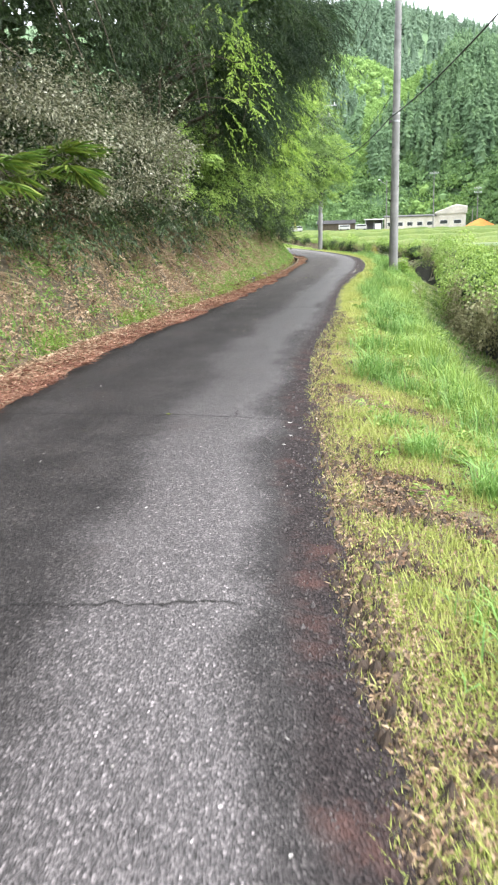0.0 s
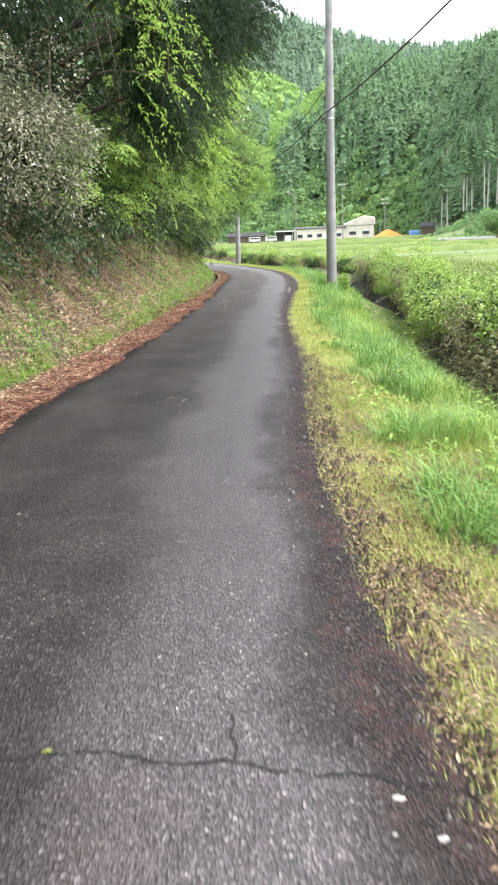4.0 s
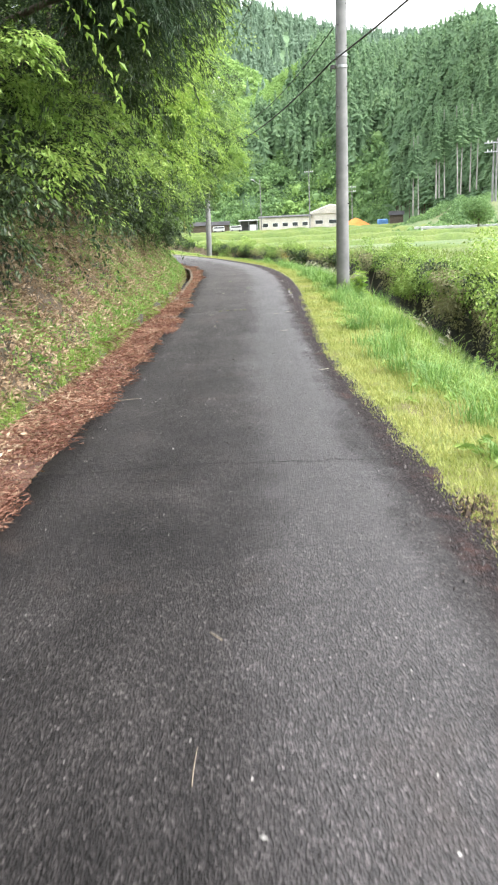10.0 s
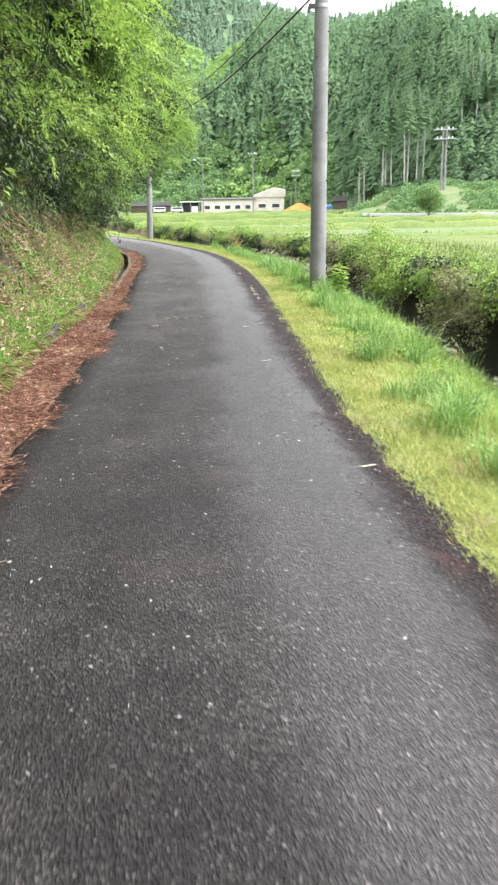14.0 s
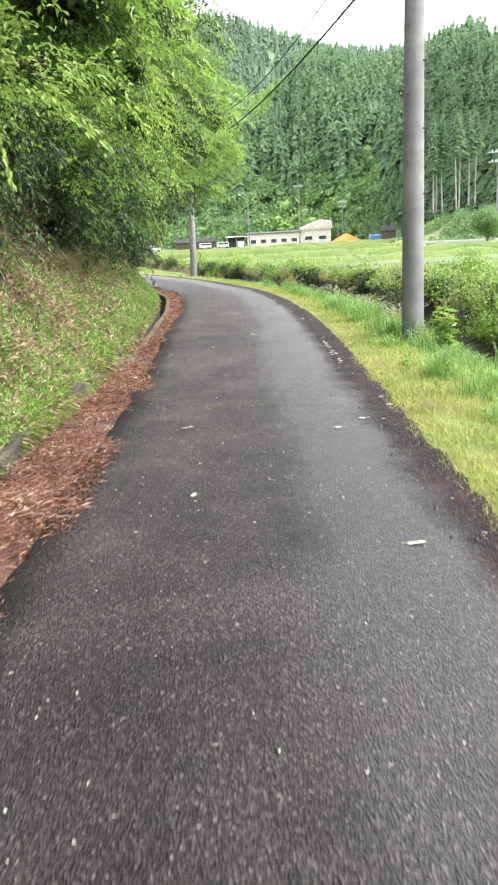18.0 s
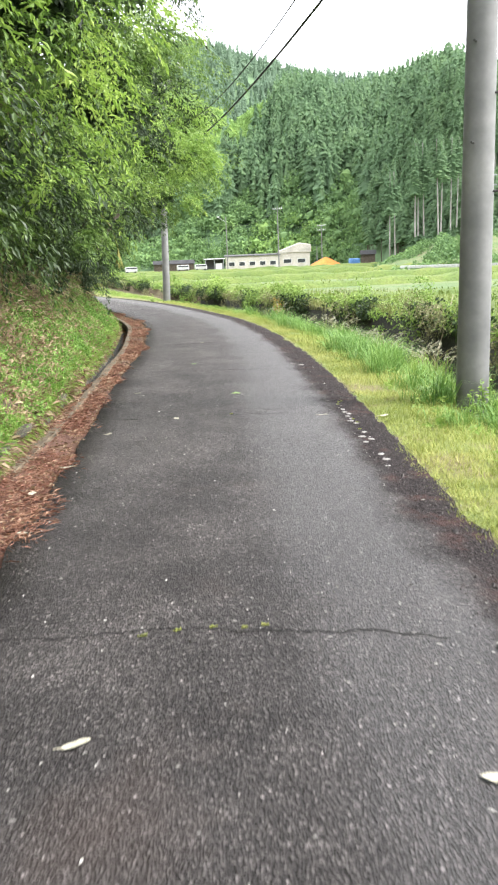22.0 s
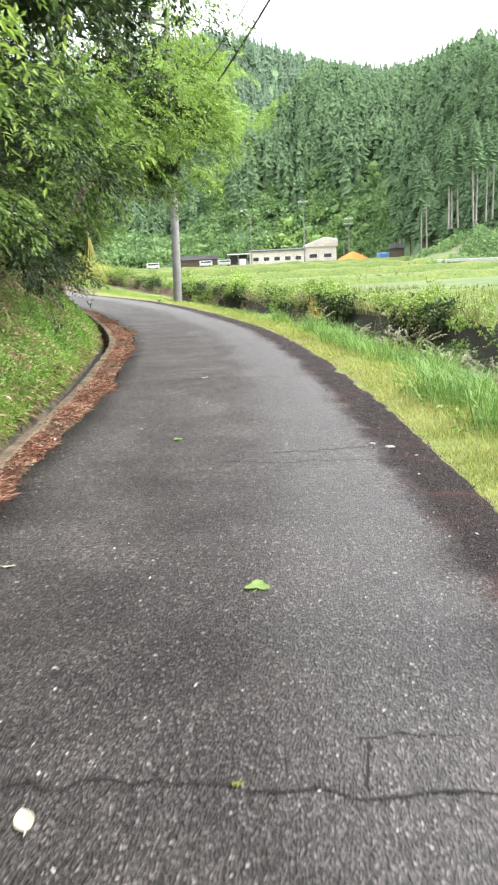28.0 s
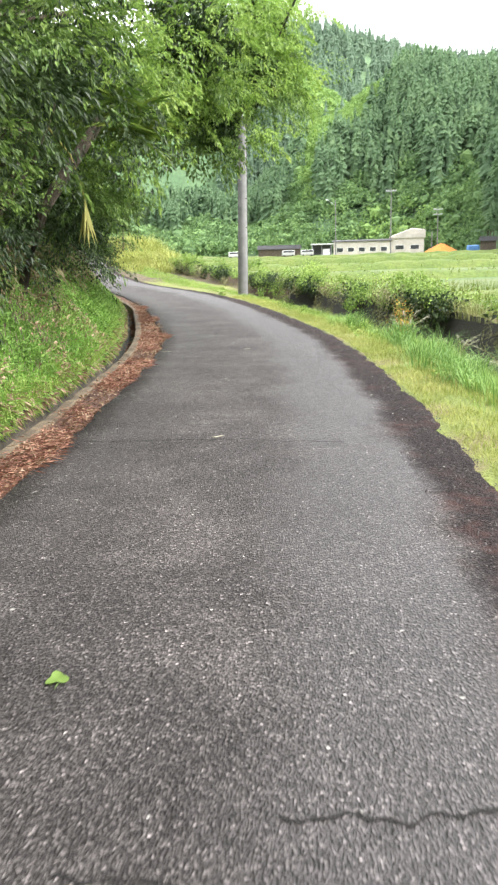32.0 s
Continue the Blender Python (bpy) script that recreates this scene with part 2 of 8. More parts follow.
MAT = {
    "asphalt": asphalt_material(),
    "ground": rough_material("verge_soil", [(0.25, (0.07, 0.075, 0.025)), (0.45, (0.10, 0.088, 0.04)), (0.58, (0.095, 0.068, 0.04)), (0.75, (0.06, 0.042, 0.027))], 1.5, 0.95, 40.0, 0.9, 0.04),
    "bank": rough_material("bank_soil", [(0.3, (0.032, 0.03, 0.015)), (0.5, (0.065, 0.05, 0.028)), (0.68, (0.115, 0.08, 0.048)), (0.8, (0.17, 0.12, 0.078))], 1.2, 0.95, 35.0, 0.9, 0.05),
    "field": rough_material("paddy_grass", [(0.3, (0.055, 0.09, 0.013)), (0.5, (0.085, 0.12, 0.018)), (0.7, (0.125, 0.15, 0.026))], 0.12, 0.9, 6.0, 0.8, 0.2),
    "forest_floor": rough_material("forest_floor", [(0.3, (0.07, 0.13, 0.06)), (0.7, (0.11, 0.18, 0.08))], 0.03, 0.95, 0.5, 0.5, 0.5),
    "litter_soil": rough_material("needle_litter_soil", [(0.3, (0.06, 0.028, 0.018)), (0.5, (0.11, 0.05, 0.032)), (0.7, (0.15, 0.085, 0.055))], 3.0, 0.95, 50.0, 0.9, 0.03),
    "pole": rough_material("pole_concrete", [(0.3, (0.125, 0.125, 0.122)), (0.5, (0.18, 0.179, 0.174)), (0.7, (0.25, 0.247, 0.238))], 1.6, 0.7, 14.0, 0.08, 0.002, 0.0, (0.95, 1.05)),
    # moss tone taken near black, so shade of ditch and gutter is in it
    "wall_dark": rough_material("mossy_shade_wall", [(0.3, (0.006, 0.007, 0.004)), (0.7, (0.02, 0.019, 0.013))], 1.5, 0.95, 20.0, 0.9, 0.03),
    "bark": rough_material("bark", [(0.3, (0.05, 0.04, 0.03)), (0.7, (0.15, 0.12, 0.09))], 4.0, 0.95, 45.0, 0.9, 0.02),
    "pale_wood": rough_material("bare_wood", [(0.3, (0.22, 0.18, 0.13)), (0.7, (0.38, 0.32, 0.24))], 4.0, 0.85, 45.0, 0.6, 0.01),
    "steel": rough_material("galvanised_steel", [(0.3, (0.3, 0.31, 0.32)), (0.7, (0.45, 0.46, 0.47))], 6.0, 0.5, 60.0, 0.2, 0.002, 0.7),
    "dark_steel": rough_material("dark_steel", [(0.3, (0.04, 0.04, 0.04)), (0.7, (0.09, 0.085, 0.08))], 6.0, 0.6, 60.0, 0.2, 0.002, 0.4),
    "cable": rough_material("cable_rubber", [(0.3, (0.012, 0.012, 0.013)), (0.7, (0.03, 0.03, 0.03))], 5.0, 0.7, 60.0, 0.1, 0.002),
    "crack": rough_material("crack_dirt", [(0.3, (0.006, 0.006, 0.006)), (0.7, (0.018, 0.016, 0.014))], 5.0, 1.0, 60.0, 0.8, 0.01),
    "plaster": rough_material("cream_wall", [(0.3, (0.52, 0.48, 0.42)), (0.7, (0.66, 0.62, 0.56))], 0.6, 0.85, 8.0, 0.2, 0.01),
    "roof_metal": rough_material("roof_sheet", [(0.3, (0.42, 0.39, 0.34)), (0.7, (0.58, 0.54, 0.48))], 0.5, 0.6, 8.0, 0.2, 0.01),
    "dark_roof": rough_material("dark_roof", [(0.3, (0.05, 0.05, 0.055)), (0.7, (0.1, 0.1, 0.1))], 0.5, 0.7, 8.0, 0.2, 0.01),
    "white_paint": rough_material("white_paint", [(0.3, (0.7, 0.7, 0.69)), (0.7, (0.82, 0.82, 0.81))], 0.6, 0.5, 8.0, 0.1, 0.01),
    "van_paint": rough_material("van_paint", [(0.3, (0.4, 0.4, 0.4)), (0.7, (0.5, 0.5, 0.49))], 0.6, 0.4, 8.0, 0.1, 0.01),
    "blue_sheet": rough_material("blue_sheet", [(0.3, (0.06, 0.16, 0.38)), (0.7, (0.12, 0.26, 0.5))], 1.0, 0.6, 8.0, 0.3, 0.02),
    "orange_earth": rough_material("orange_sand", [(0.3, (0.52, 0.17, 0.03)), (0.7, (0.64, 0.23, 0.05))], 0.8, 0.95, 10.0, 0.6, 0.05),
    "glass": rough_material("window_glass", [(0.3, (0.03, 0.035, 0.04)), (0.7, (0.06, 0.065, 0.07))], 0.8, 0.12, 8.0, 0.0, 0.01),
    "blossom": rough_material("orange_foliage", [(0.3, (0.45, 0.20, 0.03)), (0.7, (0.6, 0.33, 0.05))], 6.0, 0.8, 30.0, 0.3, 0.01),
    "gutter_wall": rough_material("stained_concrete", [(0.35, (0.022, 0.02, 0.013)), (0.52, (0.055, 0.046, 0.031)), (0.72, (0.13, 0.105, 0.074))], 2.5, 0.95, 40.0, 0.7, 0.012),
    "wood_soil": rough_material("woodland_soil", [(0.3, (0.02, 0.02, 0.011)), (0.5, (0.04, 0.034, 0.02)), (0.7, (0.07, 0.055, 0.033))], 1.2, 0.95, 30.0, 0.9, 0.05),
    "verge": rough_material("verge_turf", [(0.25, (0.10, 0.15, 0.03)), (0.48, (0.17, 0.20, 0.045)), (0.62, (0.17, 0.15, 0.06)), (0.78, (0.13, 0.095, 0.055))], 1.5, 0.95, 40.0, 0.9, 0.04),
    "lip": rough_material("soil_stained_lip", [(0.3, (0.05, 0.038, 0.022)), (0.5, (0.095, 0.072, 0.044)), (0.7, (0.16, 0.125, 0.078))], 4.0, 0.95, 40.0, 0.7, 0.012),
    "grey_trunk": rough_material("grey_trunk", [(0.3, (0.20, 0.19, 0.175)), (0.7, (0.32, 0.30, 0.28))], 1.0, 0.9, 20.0, 0.5, 0.02),
    "slope": rough_material("rough_slope_grass", [(0.3, (0.055, 0.105, 0.026)), (0.5, (0.085, 0.125, 0.036)), (0.7, (0.125, 0.13, 0.055))], 0.25, 0.95, 2.0, 0.6, 0.2),
    "dyke": rough_material("dyke_grass", [(0.3, (0.06, 0.10, 0.018)), (0.5, (0.09, 0.13, 0.025)), (0.7, (0.125, 0.15, 0.036))], 0.3, 0.95, 5.0, 0.8, 0.1),
    "pale_leaf": rough_material("pale_dry_leaf", [(0.3, (0.32, 0.30, 0.22)), (0.7, (0.46, 0.44, 0.34))], 30.0, 0.7, 160.0, 0.3, 0.002),
    "pale_stone": rough_material("pale_stone", [(0.3, (0.2, 0.19, 0.18)), (0.7, (0.36, 0.345, 0.32))], 20.0, 0.9, 120.0, 0.6, 0.004),
    "grit": rough_material("grit", [(0.3, (0.03, 0.027, 0.027)), (0.5, (0.07, 0.062, 0.06)), (0.7, (0.17, 0.15, 0.14))], 40.0, 0.95, 200.0, 0.5, 0.003),
    "clod": rough_material("soil_clod", [(0.3, (0.018, 0.013, 0.009)), (0.5, (0.05, 0.034, 0.022)), (0.7, (0.11, 0.075, 0.048))], 9.0, 0.95, 120.0, 0.8, 0.006),
    # leaves
    "leaf_grey": leaf_material("evergreen_grey_leaf", (0.04, 0.045, 0.022), (0.16, 0.165, 0.09), (0.56, 0.56, 0.43), 0.33, 0.2, 1.8),
    "leaf_mid": leaf_material("shrub_leaf", (0.09, 0.17, 0.032), (0.24, 0.38, 0.075), (0.44, 0.56, 0.15), 0.42, 0.42, 1.0),
    "leaf_bright": leaf_material("maple_leaf", (0.12, 0.22, 0.035), (0.28, 0.43, 0.075), (0.47, 0.59, 0.15), 0.45, 0.48, 0.9),
    "leaf_dark": leaf_material("cedar_needle", (0.008, 0.02, 0.008), (0.022, 0.048, 0.02), (0.05, 0.092, 0.035), 0.6, 0.15),
    "verge_leaf": leaf_material("verge_dead_leaf", (0.09, 0.052, 0.032), (0.23, 0.15, 0.09), (0.46, 0.36, 0.25), 0.85, 0.1, 2.0),
    "leaf_brown": leaf_material("dead_leaf", (0.10, 0.062, 0.036), (0.34, 0.245, 0.15), (0.60, 0.48, 0.335), 0.85, 0.15, 3.5),
    "leaf_red": leaf_material("red_needle", (0.12, 0.055, 0.038), (0.27, 0.13, 0.085), (0.46, 0.30, 0.20), 0.85, 0.05, 2.0),
    "grass": leaf_material("grass_blade", (0.12, 0.21, 0.035), (0.23, 0.35, 0.065), (0.39, 0.47, 0.14), 0.55, 0.35, 0.8),
    "bank_blade": leaf_material("bank_grass_blade", (0.09, 0.21, 0.03), (0.19, 0.38, 0.06), (0.34, 0.52, 0.12), 0.55, 0.35, 0.8),
    "field_blade": leaf_material("paddy_blade", (0.085, 0.13, 0.02), (0.135, 0.18, 0.032), (0.2, 0.235, 0.055), 0.7, 0.25, 0.3),
    "lush": leaf_material("lush_grass", (0.08, 0.17, 0.035), (0.15, 0.28, 0.06), (0.25, 0.39, 0.10), 0.55, 0.3, 0.8),
    "straw_green": leaf_material("yellowish_grass", (0.12, 0.15, 0.04), (0.21, 0.23, 0.08), (0.33, 0.32, 0.14), 0.7, 0.25, 0.8),
    "grass_yellow": leaf_material("short_grass", (0.17, 0.22, 0.045), (0.31, 0.35, 0.085), (0.47, 0.45, 0.17), 0.7, 0.25, 1.2),
    "cover": leaf_material("ground_cover_leaf", (0.075, 0.15, 0.026), (0.175, 0.31, 0.06), (0.33, 0.46, 0.125), 0.55, 0.25, 1.0),
    "dry_vine": leaf_material("dry_vine", (0.12, 0.115, 0.06), (0.24, 0.235, 0.12), (0.38, 0.37, 0.21), 0.8, 0.2, 1.0),
    "straw": leaf_material("dry_straw", (0.16, 0.12, 0.06), (0.28, 0.23, 0.13), (0.42, 0.36, 0.22), 0.8, 0.2, 1.0),
    "plume": leaf_material("seed_plume", (0.30, 0.30, 0.22), (0.42, 0.42, 0.32), (0.55, 0.54, 0.44), 0.8, 0.3, 1.0),
    "vine": leaf_material("vine_leaf", (0.08, 0.145, 0.028), (0.215, 0.335, 0.066), (0.38, 0.48, 0.13), 0.5, 0.3, 0.5),
    # conifer green lightened towards blue: distance haze is in the colour
    "hazy_conifer": leaf_material("hazy_conifer", (0.11, 0.18, 0.10), (0.155, 0.25, 0.13), (0.205, 0.31, 0.15), 0.9, 0.5, 0.06),
    "far_broad": leaf_material("far_broadleaf", (0.09, 0.16, 0.07), (0.14, 0.235, 0.09), (0.21, 0.33, 0.11), 0.9, 0.25, 0.12),
    "palm": leaf_material("palm_leaf", (0.05, 0.10, 0.015), (0.11, 0.20, 0.03), (0.28, 0.33, 0.06), 0.4, 0.25, 2.0),
    "yellow_leaf": leaf_material("withered_yellow_leaf", (0.2, 0.19, 0.04), (0.32, 0.31, 0.08), (0.44, 0.42, 0.14), 0.6, 0.25, 2.0),
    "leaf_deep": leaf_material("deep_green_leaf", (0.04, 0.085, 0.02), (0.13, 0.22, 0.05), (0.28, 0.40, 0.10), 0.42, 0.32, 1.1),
    # dark leaf colour for foliage that is to look shaded
    "thicket": leaf_material("shade_dark_leaf", (0.012, 0.024, 0.009), (0.035, 0.062, 0.02), (0.09, 0.14, 0.045), 0.5, 0.25, 0.7),
    "far_lime": leaf_material("far_lime_broadleaf", (0.15, 0.25, 0.075), (0.20, 0.32, 0.09), (0.26, 0.39, 0.115), 0.9, 0.25, 0.1),
    # paler and bluer still, haze of the far ridge painted in
    "ridge": leaf_material("haze_pale_conifer", (0.14, 0.215, 0.14), (0.165, 0.245, 0.16), (0.195, 0.285, 0.175), 0.9, 0.45, 0.02),
    "chip": leaf_material("pale_chip", (0.16, 0.15, 0.14), (0.30, 0.29, 0.265), (0.52, 0.51, 0.47), 0.8, 0.0, 3.0),
}

# ---------------- mesh tools ----------------
RNG = np.random.default_rng(7)


def mesh_object(name, V, F, mat, parent=None, smooth=False, uv=None):
    """One mesh object from arrays of corners and of faces with three or four corners each."""
    V = np.asarray(V, np.float32)
    F = np.asarray(F, np.int32)
    k = F.shape[1]
    me = bpy.data.meshes.new(name)
    me.vertices.add(len(V))
    me.vertices.foreach_set("co", V.ravel())
    me.loops.add(F.size)
    me.loops.foreach_set("vertex_index", F.ravel())
    me.polygons.add(len(F))
    me.polygons.foreach_set("loop_start", np.arange(0, F.size, k, dtype=np.int32))
    me.polygons.foreach_set("use_smooth", np.full(len(F), smooth))
    me.update(calc_edges=True)
    me.validate()
    if uv is not None:
        layer = me.uv_layers.new(name="UVMap")
        layer.data.foreach_set("uv", np.asarray(uv, np.float32)[F.ravel()].ravel())
    for one in mat if isinstance(mat, (list, tuple)) else [mat]:
        me.materials.append(one)
    ob = new(name, me)
    if parent is not None:
        ob.parent = parent
    return ob


def part(name, bm, mat, parent, label="", smooth=False):
    me = bpy.data.meshes.new(name)
    bm.to_mesh(me)
    bm.free()
    if smooth:
        me.polygons.foreach_set("use_smooth", np.full(len(me.polygons), True))
    me.materials.append(mat)
    ob = new(name, me)
    ob.parent = parent
    if label:
        tagged(ob, label)
    return ob


def thing(name, loc, label, category, group="", kind=""):
    ob = new(name)
    ob.location = loc
    return tagged(ob, label, category, group, kind)


def unit(v):
    return v / np.maximum(np.linalg.norm(v, axis=-1, keepdims=True), 1e-9)


def join(*soups):
    """Several (corners, triangles) as one."""
    Vs, Fs, n = [], [], 0
    for V, F in soups:
        Vs.append(V)
        Fs.append(F + n)
        n += len(V)
    return np.concatenate(Vs), np.concatenate(Fs)


def leaves(P, D, L, W, fold=0.25, rng=RNG, tumble=0.6):
    """Pointed leaves folded along the midrib: base P, direction D, length L, width W."""
    n = len(P)
    D = unit(D)
    S = unit(np.cross(D, unit(rng.normal(size=(n, 3)) * tumble + np.array([0, 0, 1.0]))))
    N = np.cross(S, D)
    L, W = np.broadcast_to(L, n)[:, None], np.broadcast_to(W, n)[:, None]
    V = np.stack([P, P + D * L * 0.45 + S * W * 0.5 + N * W * fold, P + D * L - N * L * 0.12, P + D * L * 0.45 - S * W * 0.5 + N * W * fold], 1)
    F = np.arange(n)[:, None, None] * 4 + np.array([[0, 1, 2], [0, 2, 3]])
    return V.reshape(-1, 3), F.reshape(-1, 3)


def sprigs(O, D, count, length, L, W, droop=0.25, rng=RNG):
    """Twigs that start at O and run along D, each with `count` leaves on alternate sides."""
    k = len(O)
    s = np.tile(np.linspace(0.12, 1.0, count), (k, 1)) + rng.normal(0, 0.03, (k, count))
    ln = length * rng.uniform(0.6, 1.3, (k, 1))
    D = unit(D)
    side = unit(np.cross(D, np.array([0, 0, 1.0]) + rng.normal(0, 0.35, (k, 3))))
    P = O[:, None] + D[:, None] * (s * ln)[..., None]
    P[..., 2] -= droop * (s * ln) ** 2 / max(length, 0.05)
    alt = np.where(np.arange(count) % 2 == 0, 1.0, -1.0)[None, :, None]
    dl = D[:, None] * 0.7 + side[:, None] * alt + rng.normal(0, 0.3, (k, count, 3)) + np.array([0, 0, -droop])
    size = rng.uniform(0.65, 1.25, k * count)
    return leaves(P.reshape(-1, 3), dl.reshape(-1, 3), L * size, W * size, rng=rng)


def clump(c, r, k, rng=RNG, inner=0.5, down=0.15):
    """Origins and directions for twigs round an egg-shaped clump."""
    u = unit(rng.normal(size=(k, 3)))
    O = np.asarray(c) + u * np.asarray(r) * rng.uniform(inner, 1.0, (k, 1))
    return O, u + rng.normal(0, 0.45, (k, 3)) + np.array([0, 0, -down])


def lobes(C, R, per, L, W, rng=RNG, droop=0.45, flat=0.8):
    """Rounded leafy lobes: centres C, radii R, each with `per` leaves set on its shell, overlapping like shingles."""
    C, R = np.asarray(C, float), np.asarray(R, float)
    k = len(C)
    u = unit(rng.normal(size=(k, per, 3)) + np.array([0.15, -0.15, 0.25]))
    twist = 1 + 0.3 * np.sin(u[..., :1] * 5 + rng.uniform(0, 6, (k, 1, 1))) * np.cos(u[..., 2:] * 4 + rng.uniform(0, 6, (k, 1, 1)))
    r = R[:, None, None] * twist * (1 - 0.55 * rng.uniform(0, 1, (k, per, 1)) ** 2.2)
    r = r * np.where(rng.uniform(0, 1, (k, per, 1)) < 0.14, rng.uniform(1.1, 1.55, (k, per, 1)), 1.0)
    P = C[:, None] + u * r * np.array([1, 1, flat]) * rng.uniform(0.75, 1.3, (k, 1, 3))
    D = u * 0.8 + rng.normal(0, 0.5, (k, per, 3)) + np.array([0, 0, -droop])
    size = rng.uniform(0.6, 1.3, k * per)
    return leaves(P.reshape(-1, 3), D.reshape(-1, 3), L * size, W * size, 0.18, rng)


def sprays(C, R, k, per, L, W, rng=RNG, droop=0.5, spread=0.42, face=(0.5, -0.5, 0.1)):
    """Layered foliage: from every centre C run k arching flat fronds, about R long, each set with `per` small leaves."""
    C, R = np.repeat(np.asarray(C, float), k, 0), np.repeat(np.asarray(R, float), k)
    n = len(C)
    d = unit(rng.normal(size=(n, 3)) * np.array([1, 1, 0.5]) + np.array(face))
    ln = R * rng.uniform(0.8, 1.7, n)
    O = C + d * (R * rng.uniform(0.0, 0.4, n))[:, None] + rng.normal(0, 0.3, (n, 3)) * R[:, None]
    side = unit(np.cross(d, np.array([0, 0, 1.0])) + rng.normal(0, 0.3, (n, 3)))
    a = rng.uniform(0, 1, (n, per)) ** 0.75
    b = rng.uniform(-1, 1, (n, per))
    half = spread * np.sin(np.clip(0.1 + 0.85 * a, 0, 1) * np.pi) ** 0.8
    P = O[:, None] + d[:, None] * (a * ln[:, None])[..., None] + side[:, None] * (b * half * ln[:, None])[..., None]
    P[..., 2] -= droop * ln[:, None] * (a ** 2 + 1.2 * (b * half) ** 2) + rng.normal(0, 0.02, (n, per))
    D = d[:, None] * 0.8 + side[:, None] * (b * 1.1)[..., None] + rng.normal(0, 0.25, (n, per, 3))
    D[..., 2] -= droop * (0.3 + 1.3 * a)
    size = rng.uniform(0.65, 1.3, n * per)
    return leaves(P.reshape(-1, 3), D.reshape(-1, 3), L * size, W * size, 0.15, rng, 0.28)


def tube(points, radii, sides=7):
    """A tapered round limb along points."""
    pts = np.asarray(points, float)
    radii = np.broadcast_to(radii, len(pts))
    T = unit(np.gradient(pts, axis=0))
    ref = np.where(np.abs(T[:, 2:3]) > 0.9, np.array([[1.0, 0, 0]]), np.array([[0, 0, 1.0]]))
    A = unit(np.cross(T, ref))
    B = np.cross(T, A)
    ang = np.linspace(0, 2 * np.pi, sides, endpoint=False)
    V = pts[:, None] + radii[:, None, None] * (np.cos(ang)[None, :, None] * A[:, None] + np.sin(ang)[None, :, None] * B[:, None])
    F = []
    for a in range(len(pts) - 1):
        for b in range(sides):
            p, q = a * sides + b, a * sides + (b + 1) % sides
            F += [(p, q, q + sides), (p, q + sides, p + sides)]
    n = len(pts) * sides
    V = np.concatenate([V.reshape(-1, 3), pts[:1], pts[-1:]])
    for b in range(sides):
        F += [(n, (b + 1) % sides, b), (n + 1, n - sides + b, n - sides + (b + 1) % sides)]
    return V, np.array(F)


def blades(P, height, width, lean, rng=RNG):
    """Grass blades in two bent segments."""
    n = len(P)
    a = rng.uniform(0, 2 * np.pi, n)
    out = np.stack([np.cos(a), np.sin(a), np.zeros(n)], 1)
    side = np.stack([-np.sin(a), np.cos(a), np.zeros(n)], 1)
    h = (height * rng.uniform(0.5, 1.3, n))[:, None]
    w = (width * rng.uniform(0.6, 1.3, n))[:, None]
    ln = (lean * rng.uniform(0.2, 1.4, n))[:, None]
    up = np.array([0, 0, 1.0])
    m = P + up * h * 0.6 + out * h * ln * 0.35
    t = P + up * h * (1 - 0.25 * ln) + out * h * ln
    V = np.stack([P - side * w, P + side * w, m + side * w * 0.8, m - side * w * 0.8, t], 1)
    F = np.arange(n)[:, None, None] * 5 + np.array([[0, 1, 2], [0, 2, 3], [3, 2, 4]])
    return V.reshape(-1, 3), F.reshape(-1, 3)


def spikes(P, height, width, lean, rng=RNG):
    """Short grass: one pointed leaf each."""
    n = len(P)
    a = rng.uniform(0, 2 * np.pi, n)
    out = np.stack([np.cos(a), np.sin(a), np.zeros(n)], 1)
    side = np.stack([-np.sin(a), np.cos(a), np.zeros(n)], 1)
    h = (height * rng.uniform(0.5, 1.4, n))[:, None]
    w = (width * rng.uniform(0.6, 1.3, n))[:, None]
    t = P + np.array([0, 0, 1.0]) * h + out * h * (lean * rng.uniform(0.2, 1.4, n))[:, None]
    V = np.stack([P - side * w, P + side * w, t], 1)
    return V.reshape(-1, 3), np.arange(3 * n).reshape(-1, 3)


def box(bm, c, s, bevel=0.0):
    m = Matrix.Translation(c) @ Matrix.Diagonal((*s, 1))
    made = bmesh.ops.create_cube(bm, size=1.0, matrix=m)
    if bevel:
        edges = {e for v in made["verts"] for e in v.link_edges}
        bmesh.ops.bevel(bm, geom=list(edges), offset=bevel, segments=1, affect="EDGES")
    return bm


def rod(bm, a, b, r0, r1=None, sides=12):
    a, b = Vector(a), Vector(b)
    d = b - a
    m = Matrix.Translation((a + b) / 2) @ d.to_track_quat("Z", "Y").to_matrix().to_4x4()
    bmesh.ops.create_cone(bm, cap_ends=True, segments=sides, radius1=r0, radius2=r0 if r1 is None else r1, depth=d.length, matrix=m)
    return bm


# ---------------- the plan: the lane and what runs beside it, by its way north ----------------
def line(keys):
    k = np.array(keys, float)

    def f(y):
        y = np.asarray(y, float)
        return (np.interp(y - 1.2, k[:, 0], k[:, 1]) + np.interp(y - 0.4, k[:, 0], k[:, 1]) + np.interp(y + 0.4, k[:, 0], k[:, 1]) + np.interp(y + 1.2, k[:, 0], k[:, 1])) / 4
    return f


